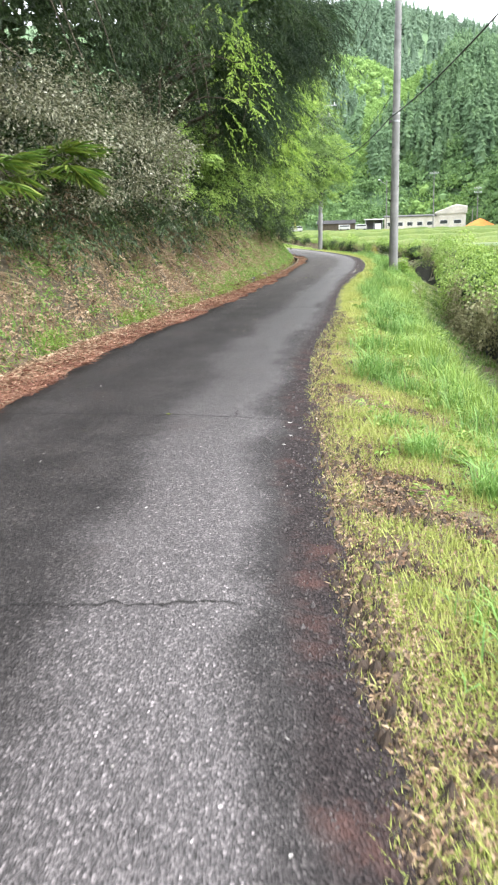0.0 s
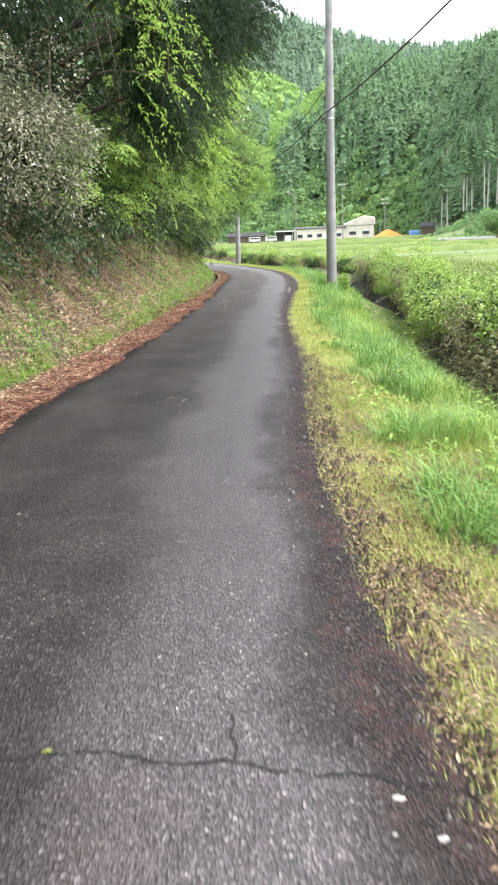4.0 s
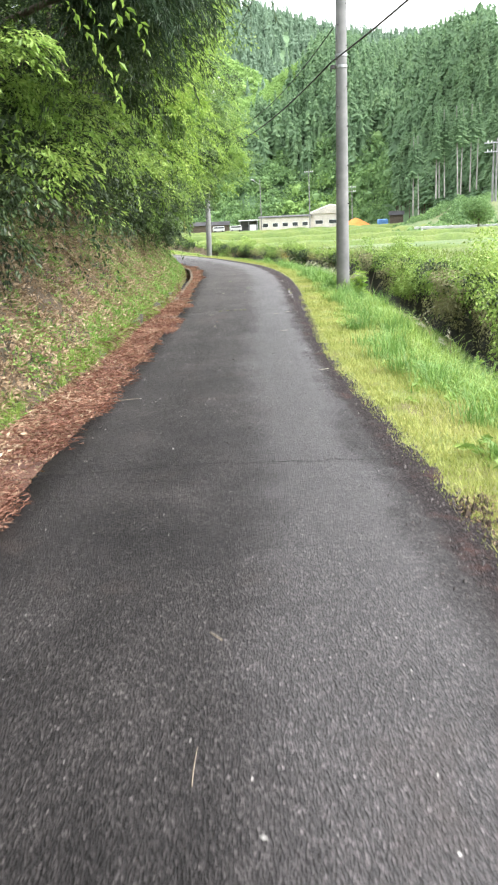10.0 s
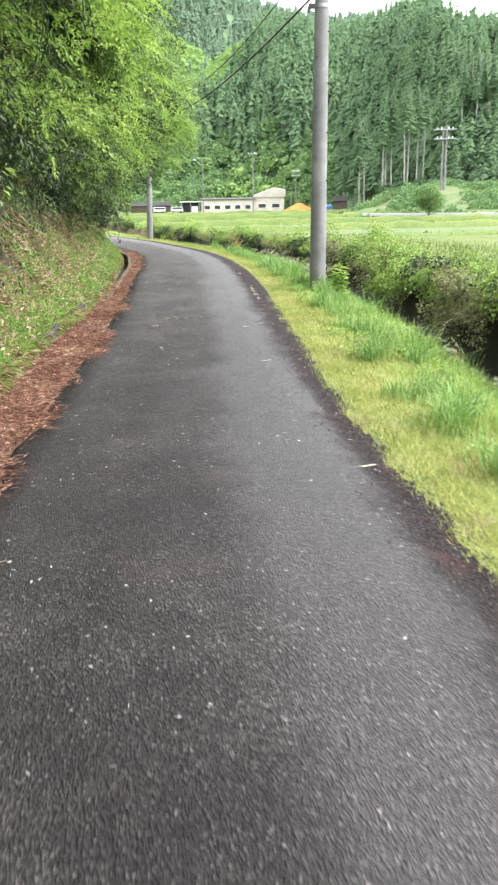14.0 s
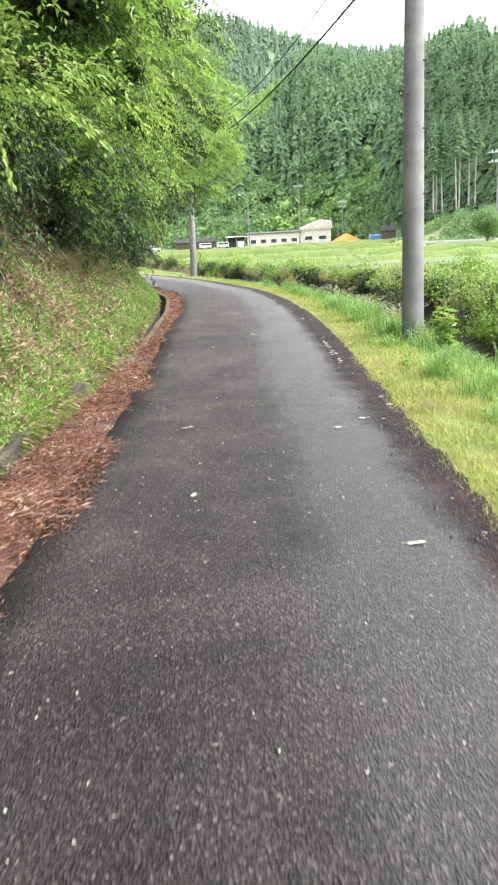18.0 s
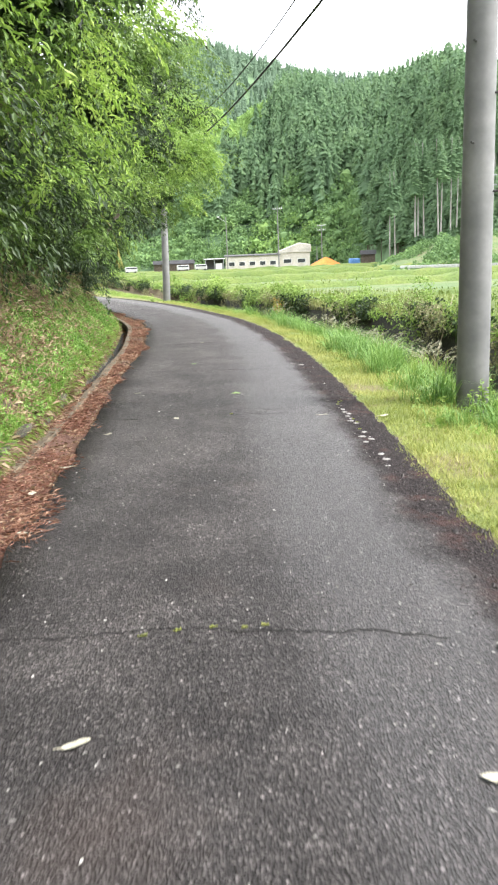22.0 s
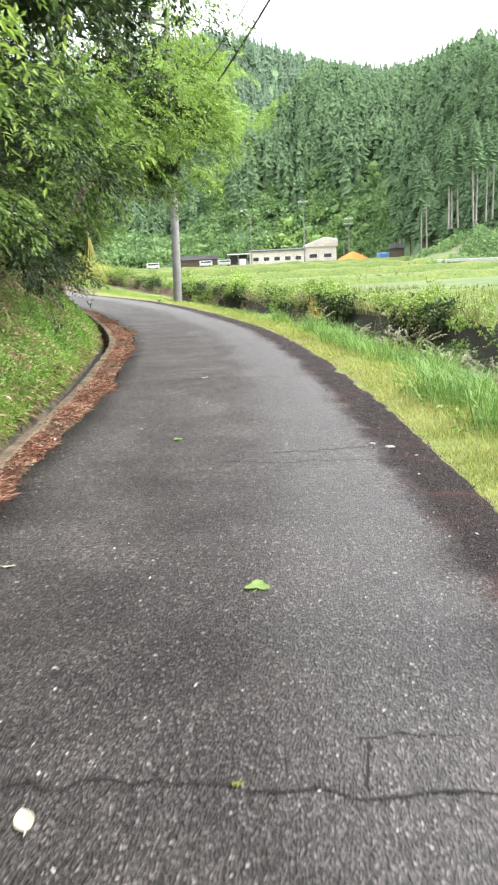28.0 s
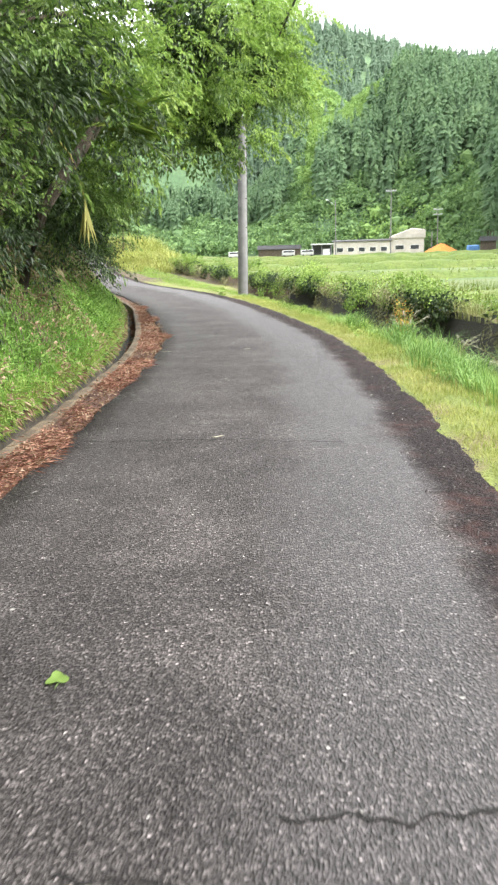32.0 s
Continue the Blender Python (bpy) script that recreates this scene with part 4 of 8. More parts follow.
def plant_woods():
    rng = np.random.default_rng(11)
    n = 7600
    az, f = rng.uniform(-11, 32, n), rng.uniform(-0.02, 1.1, n)
    r = foot(az) + f * 165
    x, y = polar(az, r)
    z = hill_z(az, r)
    # broadleaf stands: along the foot, on the crest of the near hill and in a few patches
    patchy = np.sin(az * 0.55 + 2.0) * np.cos(f * 5.0 + az * 0.3) + 0.4 * np.sin(az * 1.7 + f * 9) + rng.normal(0, 0.1, n)
    crest = (az < 13.6) & (az > 7.6) & (f > np.interp(az, [5, 8, 11, 12.5, 13.6], [0.18, 0.28, 0.42, 0.55, 0.9]) + 0.06 * np.sin(az * 2.2) + rng.normal(0, 0.03, n))
    crest |= (np.hypot((az - 25.2) / 1.3, (f - 0.62) / 0.16) < 1) & (rng.uniform(0, 1, n) < 0.8)
    crest |= (f < 0.1) & (np.abs(az - 13.4) < 2.2) & (rng.uniform(0, 1, n) < 0.3)
    broad = (f < 0.17 + 0.06 * np.sin(az * 1.9) + 0.1 * (az < 8)) | ((az > 4.5) & (az < 7.8) & (f > 0.5)) | (patchy > 1.08)
    broad &= ~((az > 18.5) & (f < 0.25)) & ~crest & ~((az > 13) & (f > 0.7))
    low = (az > 1.0) | (f < 0.6)
    thin = rng.uniform(0, 1, n)
    lost = broad & (thin > 0.55) & (f < 0.3)
    broad &= (thin < 0.55) & low
    con = ~broad & ~crest & ~lost & low
    crest &= thin < 0.85
    P = np.stack([x, y, z], 1)
    edge = (az > 18.0) & (f < 0.13)
    H = rng.uniform(9.5, 16, n) * np.where(f > 0.95, 0.8, 1.0) * np.clip(r / 270, 0.6, 1.0)
    bare = np.where(edge, rng.uniform(0.35, 0.55, n), 0.06)
    close = con & (r < 262)
    away = con & ~close
    ob = mesh_object("far_conifer_woods", *join(conifers(P[away], H[away], H[away] * rng.uniform(0.22, 0.31, away.sum()), 46, rng, bare[away]), conifers(P[close], H[close], H[close] * rng.uniform(0.21, 0.29, close.sum()), 130, rng, bare[close])), MAT["hazy_conifer"])
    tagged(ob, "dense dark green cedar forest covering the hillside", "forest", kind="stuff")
    e = con & edge
    ob = mesh_object("far_conifer_trunks", *rods(P[e] - np.array([0, 0, 1.0]), H[e] * 0.8 + 1, 0.16), MAT["bark"])
    tagged(ob, "dark straight cedar trunks along the forest edge", "tree trunks", kind="stuff")
    R = rng.uniform(2.6, 5.4, n) * np.clip(r / 270, 0.6, 1.0)
    Q = P.copy()
    Q[:, 2] += R * 0.5
    for name, at, mat, label in (("far_broadleaf_woods", broad, "far_broad", "green broadleaf trees along the hill foot"), ("far_crest_woods", crest, "far_lime", "bright lime green broadleaf trees on the crest of the near hill")):
        ob = mesh_object(name, *join(canopy(Q[at] - np.array([0, 0, 0.4]), R[at] * 0.8, 1, rng), flakes(Q[at], R[at], 130, rng)), MAT[mat])
        tagged(ob, label, "forest", kind="stuff")
    # the spur between the near hill and the far ridge: lime crest above a belt of conifers
    n = 1000
    az, f = rng.uniform(2, 13, n), rng.uniform(0.05, 1.05, n)
    r = 480 + f * 110
    x, y = polar(az, r)
    P = np.stack([x, y, spur_z(az, r)], 1)
    lime = f > 0.45 + 0.10 * np.sin(az * 1.3 + 1.0) + rng.normal(0, 0.05, n)
    R = rng.uniform(3.2, 6.0, n)
    ob = mesh_object("far_spur_woods", *join(canopy(P[lime], R[lime] * 0.8, 1, rng, 0.85), flakes(P[lime], R[lime], 60, rng)), MAT["far_lime"])
    tagged(ob, "bright lime green broadleaf woods on the distant spur", "forest", kind="stuff")
    H = rng.uniform(12, 19, n)
    # spur conifers share the haze-pale colour of the far ridge
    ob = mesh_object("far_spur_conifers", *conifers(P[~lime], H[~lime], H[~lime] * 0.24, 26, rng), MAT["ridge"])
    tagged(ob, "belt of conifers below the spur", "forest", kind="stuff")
    n = 1700
    az, f = rng.uniform(2, 24, n), rng.uniform(0.3, 1.05, n)
    r = 470 + f * 350
    x, y = polar(az, r)
    P = np.stack([x, y, back_z(az, r) - 3.0], 1)
    R = rng.uniform(5, 8.5, n)
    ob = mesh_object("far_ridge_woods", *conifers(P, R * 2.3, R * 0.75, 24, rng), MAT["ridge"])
    tagged(ob, "green woods on the distant ridge, coloured pale for haze", "forest", kind="stuff")


plant_woods()

# ---------------- utility poles and cables ----------------
def utility_pole(name, x, y, z, height, r0, clamp, label, lean=(0.0, 0.0)):
    top = thing(name, (x, y, z), label, "utility pole", "utility poles by the lane")
    r1 = r0 - height / 75 / 2 * 0.9
    bm = bmesh.new()
    axis = Vector((lean[0], lean[1], height + 0.3))
    bmesh.ops.create_cone(bm, cap_ends=False, segments=32, radius1=r0, radius2=r1, depth=axis.length, matrix=Matrix.Translation(axis / 2 + Vector((0, 0, -0.3))) @ axis.to_track_quat("Z", "Y").to_matrix().to_4x4())
    part("shaft", bm, MAT["pole"], top, smooth=True)
    for k, h in enumerate((clamp, clamp + 0.25, height - 1.0)):
        f = h / height
        bm = bmesh.new()
        rr = r0 + (r1 - r0) * f + 0.012
        rod(bm, (lean[0] * f, lean[1] * f, h - 0.03), (lean[0] * f, lean[1] * f, h + 0.03), rr, rr, 24)
        part("band", bm, MAT["steel"], top, "galvanised steel band")
    f = clamp / height
    bm = bmesh.new()
    box(bm, (lean[0] * f - r0 - 0.03, lean[1] * f, clamp), (0.12, 0.06, 0.09), 0.008)
    rod(bm, (lean[0] * f - r0 - 0.08, 0, clamp), (lean[0] * f - r0 - 0.08, 0, clamp - 0.12), 0.018)
    part("cable_clamp", bm, MAT["dark_steel"], top)
    for h in np.arange(2.2, height - 1.5, 0.45):
        f = h / height
        rr = r0 + (r1 - r0) * f
        bm = bmesh.new()
        s = 1 if int(round(h / 0.45)) % 2 else -1
        rod(bm, (lean[0] * f + s * rr * 0.7, -rr * 0.7, h), (lean[0] * f + s * (rr * 0.7 + 0.04), -rr * 0.7 - 0.04, h), 0.011, sides=6)
        part("step_bolt", bm, MAT["dark_steel"], top)
    bm = bmesh.new()
    rod(bm, (r0 * 0.92, r0 * 0.45, -0.2), (lean[0] + r1 * 0.92, lean[1] + r1 * 0.45, height - 1.2), 0.022, sides=8)
    part("conduit", bm, MAT["cable"], top, "black cable conduit")
    for h, w in ((height - 0.4, 2.0), (height - 1.1, 1.2)):
        bm = bmesh.new()
        box(bm, (lean[0], -r1 - 0.04, h), (w, 0.075, 0.075), 0.006)
        arm = part("crossarm", bm, MAT["steel"], top)
        for sx in (-0.45, -0.15, 0.42):
            bm = bmesh.new()
            rod(bm, (lean[0] + sx * w, -r1 - 0.04, h + 0.03), (lean[0] + sx * w, -r1 - 0.04, h + 0.2), 0.035, 0.05, 10)
            part("insulator", bm, MAT["white_paint"], arm, "white porcelain insulator")
    return top


P1 = (5.33, 31.7, gz1(5.33, 31.7))
P2 = (4.92, 61.5, gz1(4.92, 61.5))
utility_pole("utility_pole", *P1, 12.3, 0.168, 5.35, "tall grey concrete utility pole on the grass verge", (0.10, 0.0))
utility_pole("utility_pole", *P2, 10.2, 0.165, 5.6, "grey concrete utility pole beside the bend", (0.25, 0.0))


def cable(a, b, sag, r, label):
    a, b = np.array(a, float), np.array(b, float)
    t = np.linspace(0, 1, 25)
    pts = a + (b - a) * t[:, None]
    pts[:, 2] -= sag * 4 * t * (1 - t)
    ob = mesh_object("cable", *tube(pts, r, 6), MAT["cable"], smooth=True)
    return tagged(ob, label, "cable", "overhead cables")


zc1, zc2 = 4.85, 5.5
cable((P1[0] - 0.2, P1[1], zc1), (P2[0] + 0.3, P2[1], zc2), 0.6, 0.02, "black telephone cable slung between the two poles")
cable((5.0, -4.0, 8.0), (P1[0] - 0.2, P1[1], zc1), 0.9, 0.02, "black telephone cable running over the verge")
cable((P1[0] - 0.13, P1[1], 5.6), (P2[0] + 0.2, P2[1], 6.8), 1.1, 0.012, "thin grey cable strung above the telephone cable")
for x2 in (4.38, 4.95, 5.64):
    cable((x2 + 0.72, P1[1] - 0.2, P1[2] + 12.1), (x2, P2[1] - 0.2, P2[2] + 10.0), 0.25, 0.016, "thin power line between the pole tops")
    cable((x2 + 2.0, -8.0, 12.8), (x2 + 0.72, P1[1] - 0.2, P1[2] + 12.1), 0.6, 0.016, "thin power line above the verge")

# ---------------- across the valley ----------------
def bearing(origin, az, dist):
    a = radians(az)
    return Vector((origin[0] + dist * math.sin(a), origin[1] + dist * math.cos(a), 0))


LANE_END, LANE_MID = (3.07, 31.8, 0.86), (0.15, 14.0, 1.25)


def far_z(y):
    return float(np.interp(y, ROWS, flat_z))


def facing(a, b):
    """Turn that lays the x axis from a to b."""
    d = b - a
    return math.atan2(d.y, d.x)


def building(name, az0, az1, dist, height, depth, roof, label, windows, win_w=1.6, rise=0.0):
    a, b = bearing(LANE_END, az0, dist), bearing(LANE_END, az1, dist)
    w = (b - a).length
    top = thing(name, ((a + b) / 2)[:], label, "building")
    z = far_z(top.location.y)
    top.location.z = z - 0.1
    top.rotation_euler.z = facing(a, b)
    bm = bmesh.new()
    box(bm, (0, depth / 2, height / 2), (w, depth, height))
    part("wall", bm, MAT["plaster"], top, "cream rendered wall")
    bm = bmesh.new()
    prof = [(-w / 2 - 0.4, height), (w / 2 + 0.4, height), (w / 2 + 0.4, height + 0.25 + rise * 0.75), (w * 0.15, height + 0.25 + rise), (-w / 2 - 0.4, height + 0.25)]
    lo = [bm.verts.new((x, -0.4, h)) for x, h in prof]
    hi = [bm.verts.new((x, depth + 0.4, h + 0.35)) for x, h in prof]
    bm.faces.new(lo)
    bm.faces.new(hi[::-1])
    for k in range(5):
        bm.faces.new((lo[k], lo[(k + 1) % 5], hi[(k + 1) % 5], hi[k]))
    bmesh.ops.recalc_face_normals(bm, faces=bm.faces)
    part("roof", bm, roof, top)
    for k in range(windows):
        x = -w / 2 + w * (k + 0.6) / (windows + 0.2)
        bm = bmesh.new()
        box(bm, (x, -0.03, height * 0.42), (win_w + 0.2, 0.08, 1.25), 0.01)
        win = part("window", bm, MAT["white_paint"], top)
        bm = bmesh.new()
        box(bm, (x, -0.06, height * 0.42), (win_w, 0.06, 1.05))
        part("pane", bm, MAT["glass"], win)
    return top


building("long_building", 9.2, 12.95, 236, 3.6, 9, MAT["dark_roof"], "long low cream building with a row of windows", 5)
building("barn_building", 12.95, 15.1, 237, 4.2, 10, MAT["roof_metal"], "pale barn building with a sloping metal roof", 2, 2.2, 2.2)


def carport():
    a, b = bearing(LANE_END, 7.75, 234), bearing(LANE_END, 9.1, 234)
    w = (b - a).length
    top = thing("carport", ((a + b) / 2)[:], "open shed with a white roof and dark inside", "shed")
    top.location.z = far_z(top.location.y)
    top.rotation_euler.z = facing(a, b)
    bm = bmesh.new()
    box(bm, (0, 2.5, 3.1), (w + 0.6, 6, 0.25), 0.03)
    part("roof", bm, MAT["white_paint"], top)
    bm = bmesh.new()
    box(bm, (0, 5.2, 1.5), (w, 0.2, 3.0))
    part("back_wall", bm, MAT["dark_roof"], top)
    for x in (-w / 2 + 0.2, 0, w / 2 - 0.2):
        bm = bmesh.new()
        box(bm, (x, 0.0, 1.5), (0.15, 0.15, 3.0))
        part("post", bm, MAT["steel"], top)
    bm = bmesh.new()
    box(bm, (w * 0.22, 1.0, 0.9), (1.9, 1.5, 1.8), 0.08)
    part("storage_box", bm, MAT["white_paint"], top)


carport()


def far_van(az, dist, label, s=1.0):
    p = bearing(LANE_END, az, dist)
    top = thing("van", (p.x, p.y, far_z(p.y)), label, "van", "vehicles by the buildings")
    top.rotation_euler.z = radians(-az + 4)
    bm = bmesh.new()
    box(bm, (0, 0, 1.05), (3.4 * s, 1.5, 1.4), 0.18)
    body = part("body", bm, MAT["van_paint"], top)
    bm = bmesh.new()
    box(bm, (0.1, -0.745, 1.42), (2.9 * s, 0.05, 0.42), 0.02)
    part("side_window", bm, MAT["glass"], body)
    for sx in (-1.1, 1.1):
        for sy in (-0.66, 0.66):
            bm = bmesh.new()
            rod(bm, (sx * s, sy - 0.09, 0.3), (sx * s, sy + 0.09, 0.3), 0.3, sides=14)
            part("wheel", bm, MAT["cable"], top)


far_van(7.45, 230, "small white van parked beside the shed")
far_van(6.2, 230, "white van parked under a dark roof")
far_van(2.6, 230, "white van parked far across the field")


def low_shed(origin, az0, az1, dist, h, mat, label, base=None):
    a, b = bearing(origin, az0, dist), bearing(origin, az1, dist)
    w = (b - a).length
    top = thing("shed", ((a + b) / 2)[:], label, "shed")
    top.location.z = far_z(top.location.y) if base is None else base
    top.rotation_euler.z = facing(a, b)
    bm = bmesh.new()
    box(bm, (0, 2, h / 2), (w, 4, h))
    part("wall", bm, mat, top)
    bm = bmesh.new()
    for s in (-1, 1):
        lo = [bm.verts.new(v) for v in ((-w / 2 - 0.3, 2, h + 1.0), (w / 2 + 0.3, 2, h + 1.0), (w / 2 + 0.3, 2 + s * 2.5, h - 0.1), (-w / 2 - 0.3, 2 + s * 2.5, h - 0.1))]
        bm.faces.new(lo if s < 0 else lo[::-1])
    bmesh.ops.solidify(bm, geom=bm.faces[:], thickness=0.12)
    part("roof", bm, MAT["dark_roof"], top)


low_shed(LANE_END, 4.2, 7.0, 240, 2.2, MAT["bark"], "long dark open shed beside the field")
low_shed(LANE_MID, 17.95, 18.85, 235, 2.4, MAT["bark"], "small dark timber shed at the forest foot", -1.4)


def sand_pile():
    p = bearing(LANE_END, 16.2, 222)
    top = thing("sand_pile", (p.x, p.y, far_z(p.y) - 0.15), "cone of bright orange sand at the field edge", "sand pile")
    rng = np.random.default_rng(5)
    n, rings = 36, 9
    V = [(0, 0, 2.6)]
    for r in range(1, rings + 1):
        for k in range(n):
            a = 6.2832 * k / n
            rad = 4.9 * r / rings * (1 + 0.06 * math.sin(3 * a + 1) + rng.normal(0, 0.015))
            V.append((rad * math.cos(a) * 1.05, rad * math.sin(a) * 0.8, 2.6 * (1 - (r / rings) ** 1.15) + rng.normal(0, 0.03)))
    F = [(0, 1 + k, 1 + (k + 1) % n) for k in range(n)]
    for r in range(rings - 1):
        for k in range(n):
            a, b = 1 + r * n + k, 1 + r * n + (k + 1) % n
            F += [(a, a + n, b + n), (a, b + n, b)]
    mesh_object("heap", V, F, MAT["orange_earth"], top, smooth=True)


sand_pile()


def blue_cover():
    p = bearing(LANE_MID, 17.5, 226)
    top = thing("tarpaulin_stack", (p.x, p.y, far_z(p.y)), "stack covered by a bright blue tarpaulin", "tarpaulin")
    bm = bmesh.new()
    box(bm, (0, 0, 0.9), (2.6, 2.0, 1.8), 0.25)
    part("cover", bm, MAT["blue_sheet"], top)


blue_cover()


def far_pole(az, dist, base, height, label, arms=1, lamp=False, origin=LANE_END, twin=False):
    p = bearing(origin, az, dist)
    z = far_z(p.y) if base is None else base
    top = thing("far_utility_pole", (p.x, p.y, z), label, "utility pole", "poles across the valley")
    top.rotation_euler.z = radians(-az)
    for dx in ((0,) if not twin else (-0.22, 0.22)):
        bm = bmesh.new()
        rod(bm, (dx, 0, -0.3), (dx, 0, height - (0.4 if dx < 0 else 0)), 0.17, 0.1, 10)
        part("shaft", bm, MAT["pole"], top)
    for k in range(arms):
        h = height - 0.6 - 1.2 * k
        bm = bmesh.new()
        box(bm, (0, -0.15, h), (2.2 if not twin else 3.0, 0.12, 0.14))
        arm = part("crossarm", bm, MAT["steel"], top)
        for x in (-1.0, -0.5, 0.5, 1.0):
            bm = bmesh.new()
            rod(bm, (x, -0.15, h + 0.05), (x, -0.15, h + 0.32), 0.08, 0.05, 6)
            part("insulator", bm, MAT["white_paint"], arm)
    if lamp:
        bm = bmesh.new()
        rod(bm, (0, 0, height - 1.5), (-2.0, 0, height - 0.1), 0.05, sides=6)
        part("lamp_arm", bm, MAT["steel"], top)
        bm = bmesh.new()
        box(bm, (-2.2, 0, height), (0.7, 0.3, 0.2), 0.04)
        part("lamp_head", bm, MAT["white_paint"], top)
    return top


far_pole(9.35, 232, None, 14.5, "thin pole with a street lamp arm by the buildings", 0, True)
far_pole(12.95, 195, None, 14.5, "tall concrete pole with crossarm before the barn", 1)
far_pole(15.95, 228, None, 11.5, "grey pole with transformer beside the sand heap", 2)
far_pole(15.6, 230, None, 5.5, "short grey post beside the sand heap", 0)
far_pole(24.85, 124, 2.6, 8.2, "twin-shaft pole with two crossarms on the grass slope", 2, False, LANE_MID, True)

for a, b in (((9.35, 232), (12.95, 195)), ((12.95, 195), (15.95, 228))):
    p, q = bearing(LANE_END, *a), bearing(LANE_END, *b)
    cable((p.x, p.y, far_z(p.y) + 12), (q.x, q.y, far_z(q.y) + (13.5 if b[0] < 15 else 10.5)), 1.2, 0.03, "thin dark wire across the valley")


# grassy slope at the forest foot, road with guard rail below it
def slope_z(az, r):
    f = np.clip((r - 108) / 40, 0, 1)
    lim = np.clip((az - 17.5) / 5.0, 0, 1)
    return -1.9 + f * lim * np.interp(az, [18, 23, 29, 40], [3.0, 4.8, 5.2, 6.5]) + 0.3 * np.sin(az * 2.2 + r * 0.15) * f


def grass_slope():
    az = np.linspace(17, 44, 60)
    rs = np.linspace(104, 175, 30)
    A, R = np.meshgrid(az, rs, indexing="ij")
    a = np.radians(A)
    V = np.stack([LANE_MID[0] + R * np.sin(a), LANE_MID[1] + R * np.cos(a), slope_z(A, R)], -1).reshape(-1, 3)
    n = len(rs)
    i, j = np.meshgrid(np.arange(len(az) - 1), np.arange(n - 1), indexing="ij")
    q = (i * n + j).ravel()
    ob = mesh_object("embankment", V, np.stack([q, q + n, q + n + 1, q + 1], 1), MAT["slope"], smooth=True)
    tagged(ob, "rough grassy embankment below the cedar forest", "embankment", kind="structure")
    rng = np.random.default_rng(77)
    m = 1300
    az, r = rng.uniform(18.5, 40, m), rng.uniform(109, 160, m)
    keep = patch_keep_far(az, r, rng)
    az, r = az[keep], r[keep]
    P = np.stack([LANE_MID[0] + r * np.sin(np.radians(az)), LANE_MID[1] + r * np.cos(np.radians(az)), slope_z(az, r) + 0.2], 1)
    ob = mesh_object("embankment_bushes", *flakes(P, rng.uniform(0.6, 1.5, len(P)), 90, rng, 0.2, 0.4), MAT["far_broad"])
    tagged(ob, "small bushes dotted over the grassy embankment", "bushes", kind="stuff")


def patch_keep_far(az, r, rng):
    return np.sin(az * 1.3) * np.cos(r * 0.12) + rng.normal(0, 0.4, len(az)) > 0.15


grass_slope()


def guard_rail():
    a, b = bearing(LANE_MID, 19.8, 109), bearing(LANE_MID, 33, 103)
    top = thing("guard_rail", ((a + b) / 2)[:], "low white guard rail along the valley road", "guard rail")
    top.location.z = far_z(top.location.y) - 0.1
    top.rotation_euler.z = facing(a, b)
    w = (b - a).length
    bm = bmesh.new()
    box(bm, (0, 0, 0.62), (w, 0.08, 0.32), 0.03)
    part("rail", bm, MAT["van_paint"], top)
    for k in range(int(w / 3)):
        bm = bmesh.new()
        rod(bm, (-w / 2 + 1 + 3 * k, 0.08, -0.2), (-w / 2 + 1 + 3 * k, 0.08, 0.75), 0.06, sides=6)
        part("post", bm, MAT["white_paint"], top)


guard_rail()


def bare_cedar(az, dist, z, height, bare, label, seed, origin=LANE_MID):
    """A forest-edge cedar: pale straight trunk, crown only at the top."""
    p = bearing(origin, az, dist)
    rng = np.random.default_rng(seed)
    top = thing("forest_edge_cedar", (p.x, p.y, z), label, "tree", "cedars at the forest edge")
    bm = bmesh.new()
    rod(bm, (0, 0, -0.5), (rng.normal(0, 0.3), rng.normal(0, 0.3), height * 0.95), 0.13, 0.06, 8)
    part("trunk", bm, MAT["grey_trunk"], top)
    V, F = conifers(np.array([[0, 0, bare - 1.0]]), np.array([height - bare + 1.0]), np.array([1.9]), 240, rng)
    mesh_object("crown", V, F, MAT["hazy_conifer"], top)


for k, (az, d, z, bare) in enumerate(((19.55, 168, 0.5, 7.5), (19.9, 172, 1.0, 8.0), (21.05, 158, 4.0, 6.5), (21.25, 160, 4.2, 6.0), (21.6, 160, 4.2, 7.0), (22.45, 156, 4.2, 9.0), (22.62, 160, 4.6, 8.0), (23.2, 162, 5.0, 8.5), (23.6, 166, 5.5, 9.0), (25.9, 178, 12, 6.5), (26.3, 180, 12.3, 6.5), (26.7, 176, 12.3, 7.0), (27.1, 180, 12.5, 6.5), (27.6, 178, 12.5, 7.0), (28.1, 176, 12.4, 7.5), (28.5, 180, 12.6, 7.0))):
    bare_cedar(az, d, z, 15.5, bare, "tall cedar with a pale bare trunk at the forest edge", 900 + k)


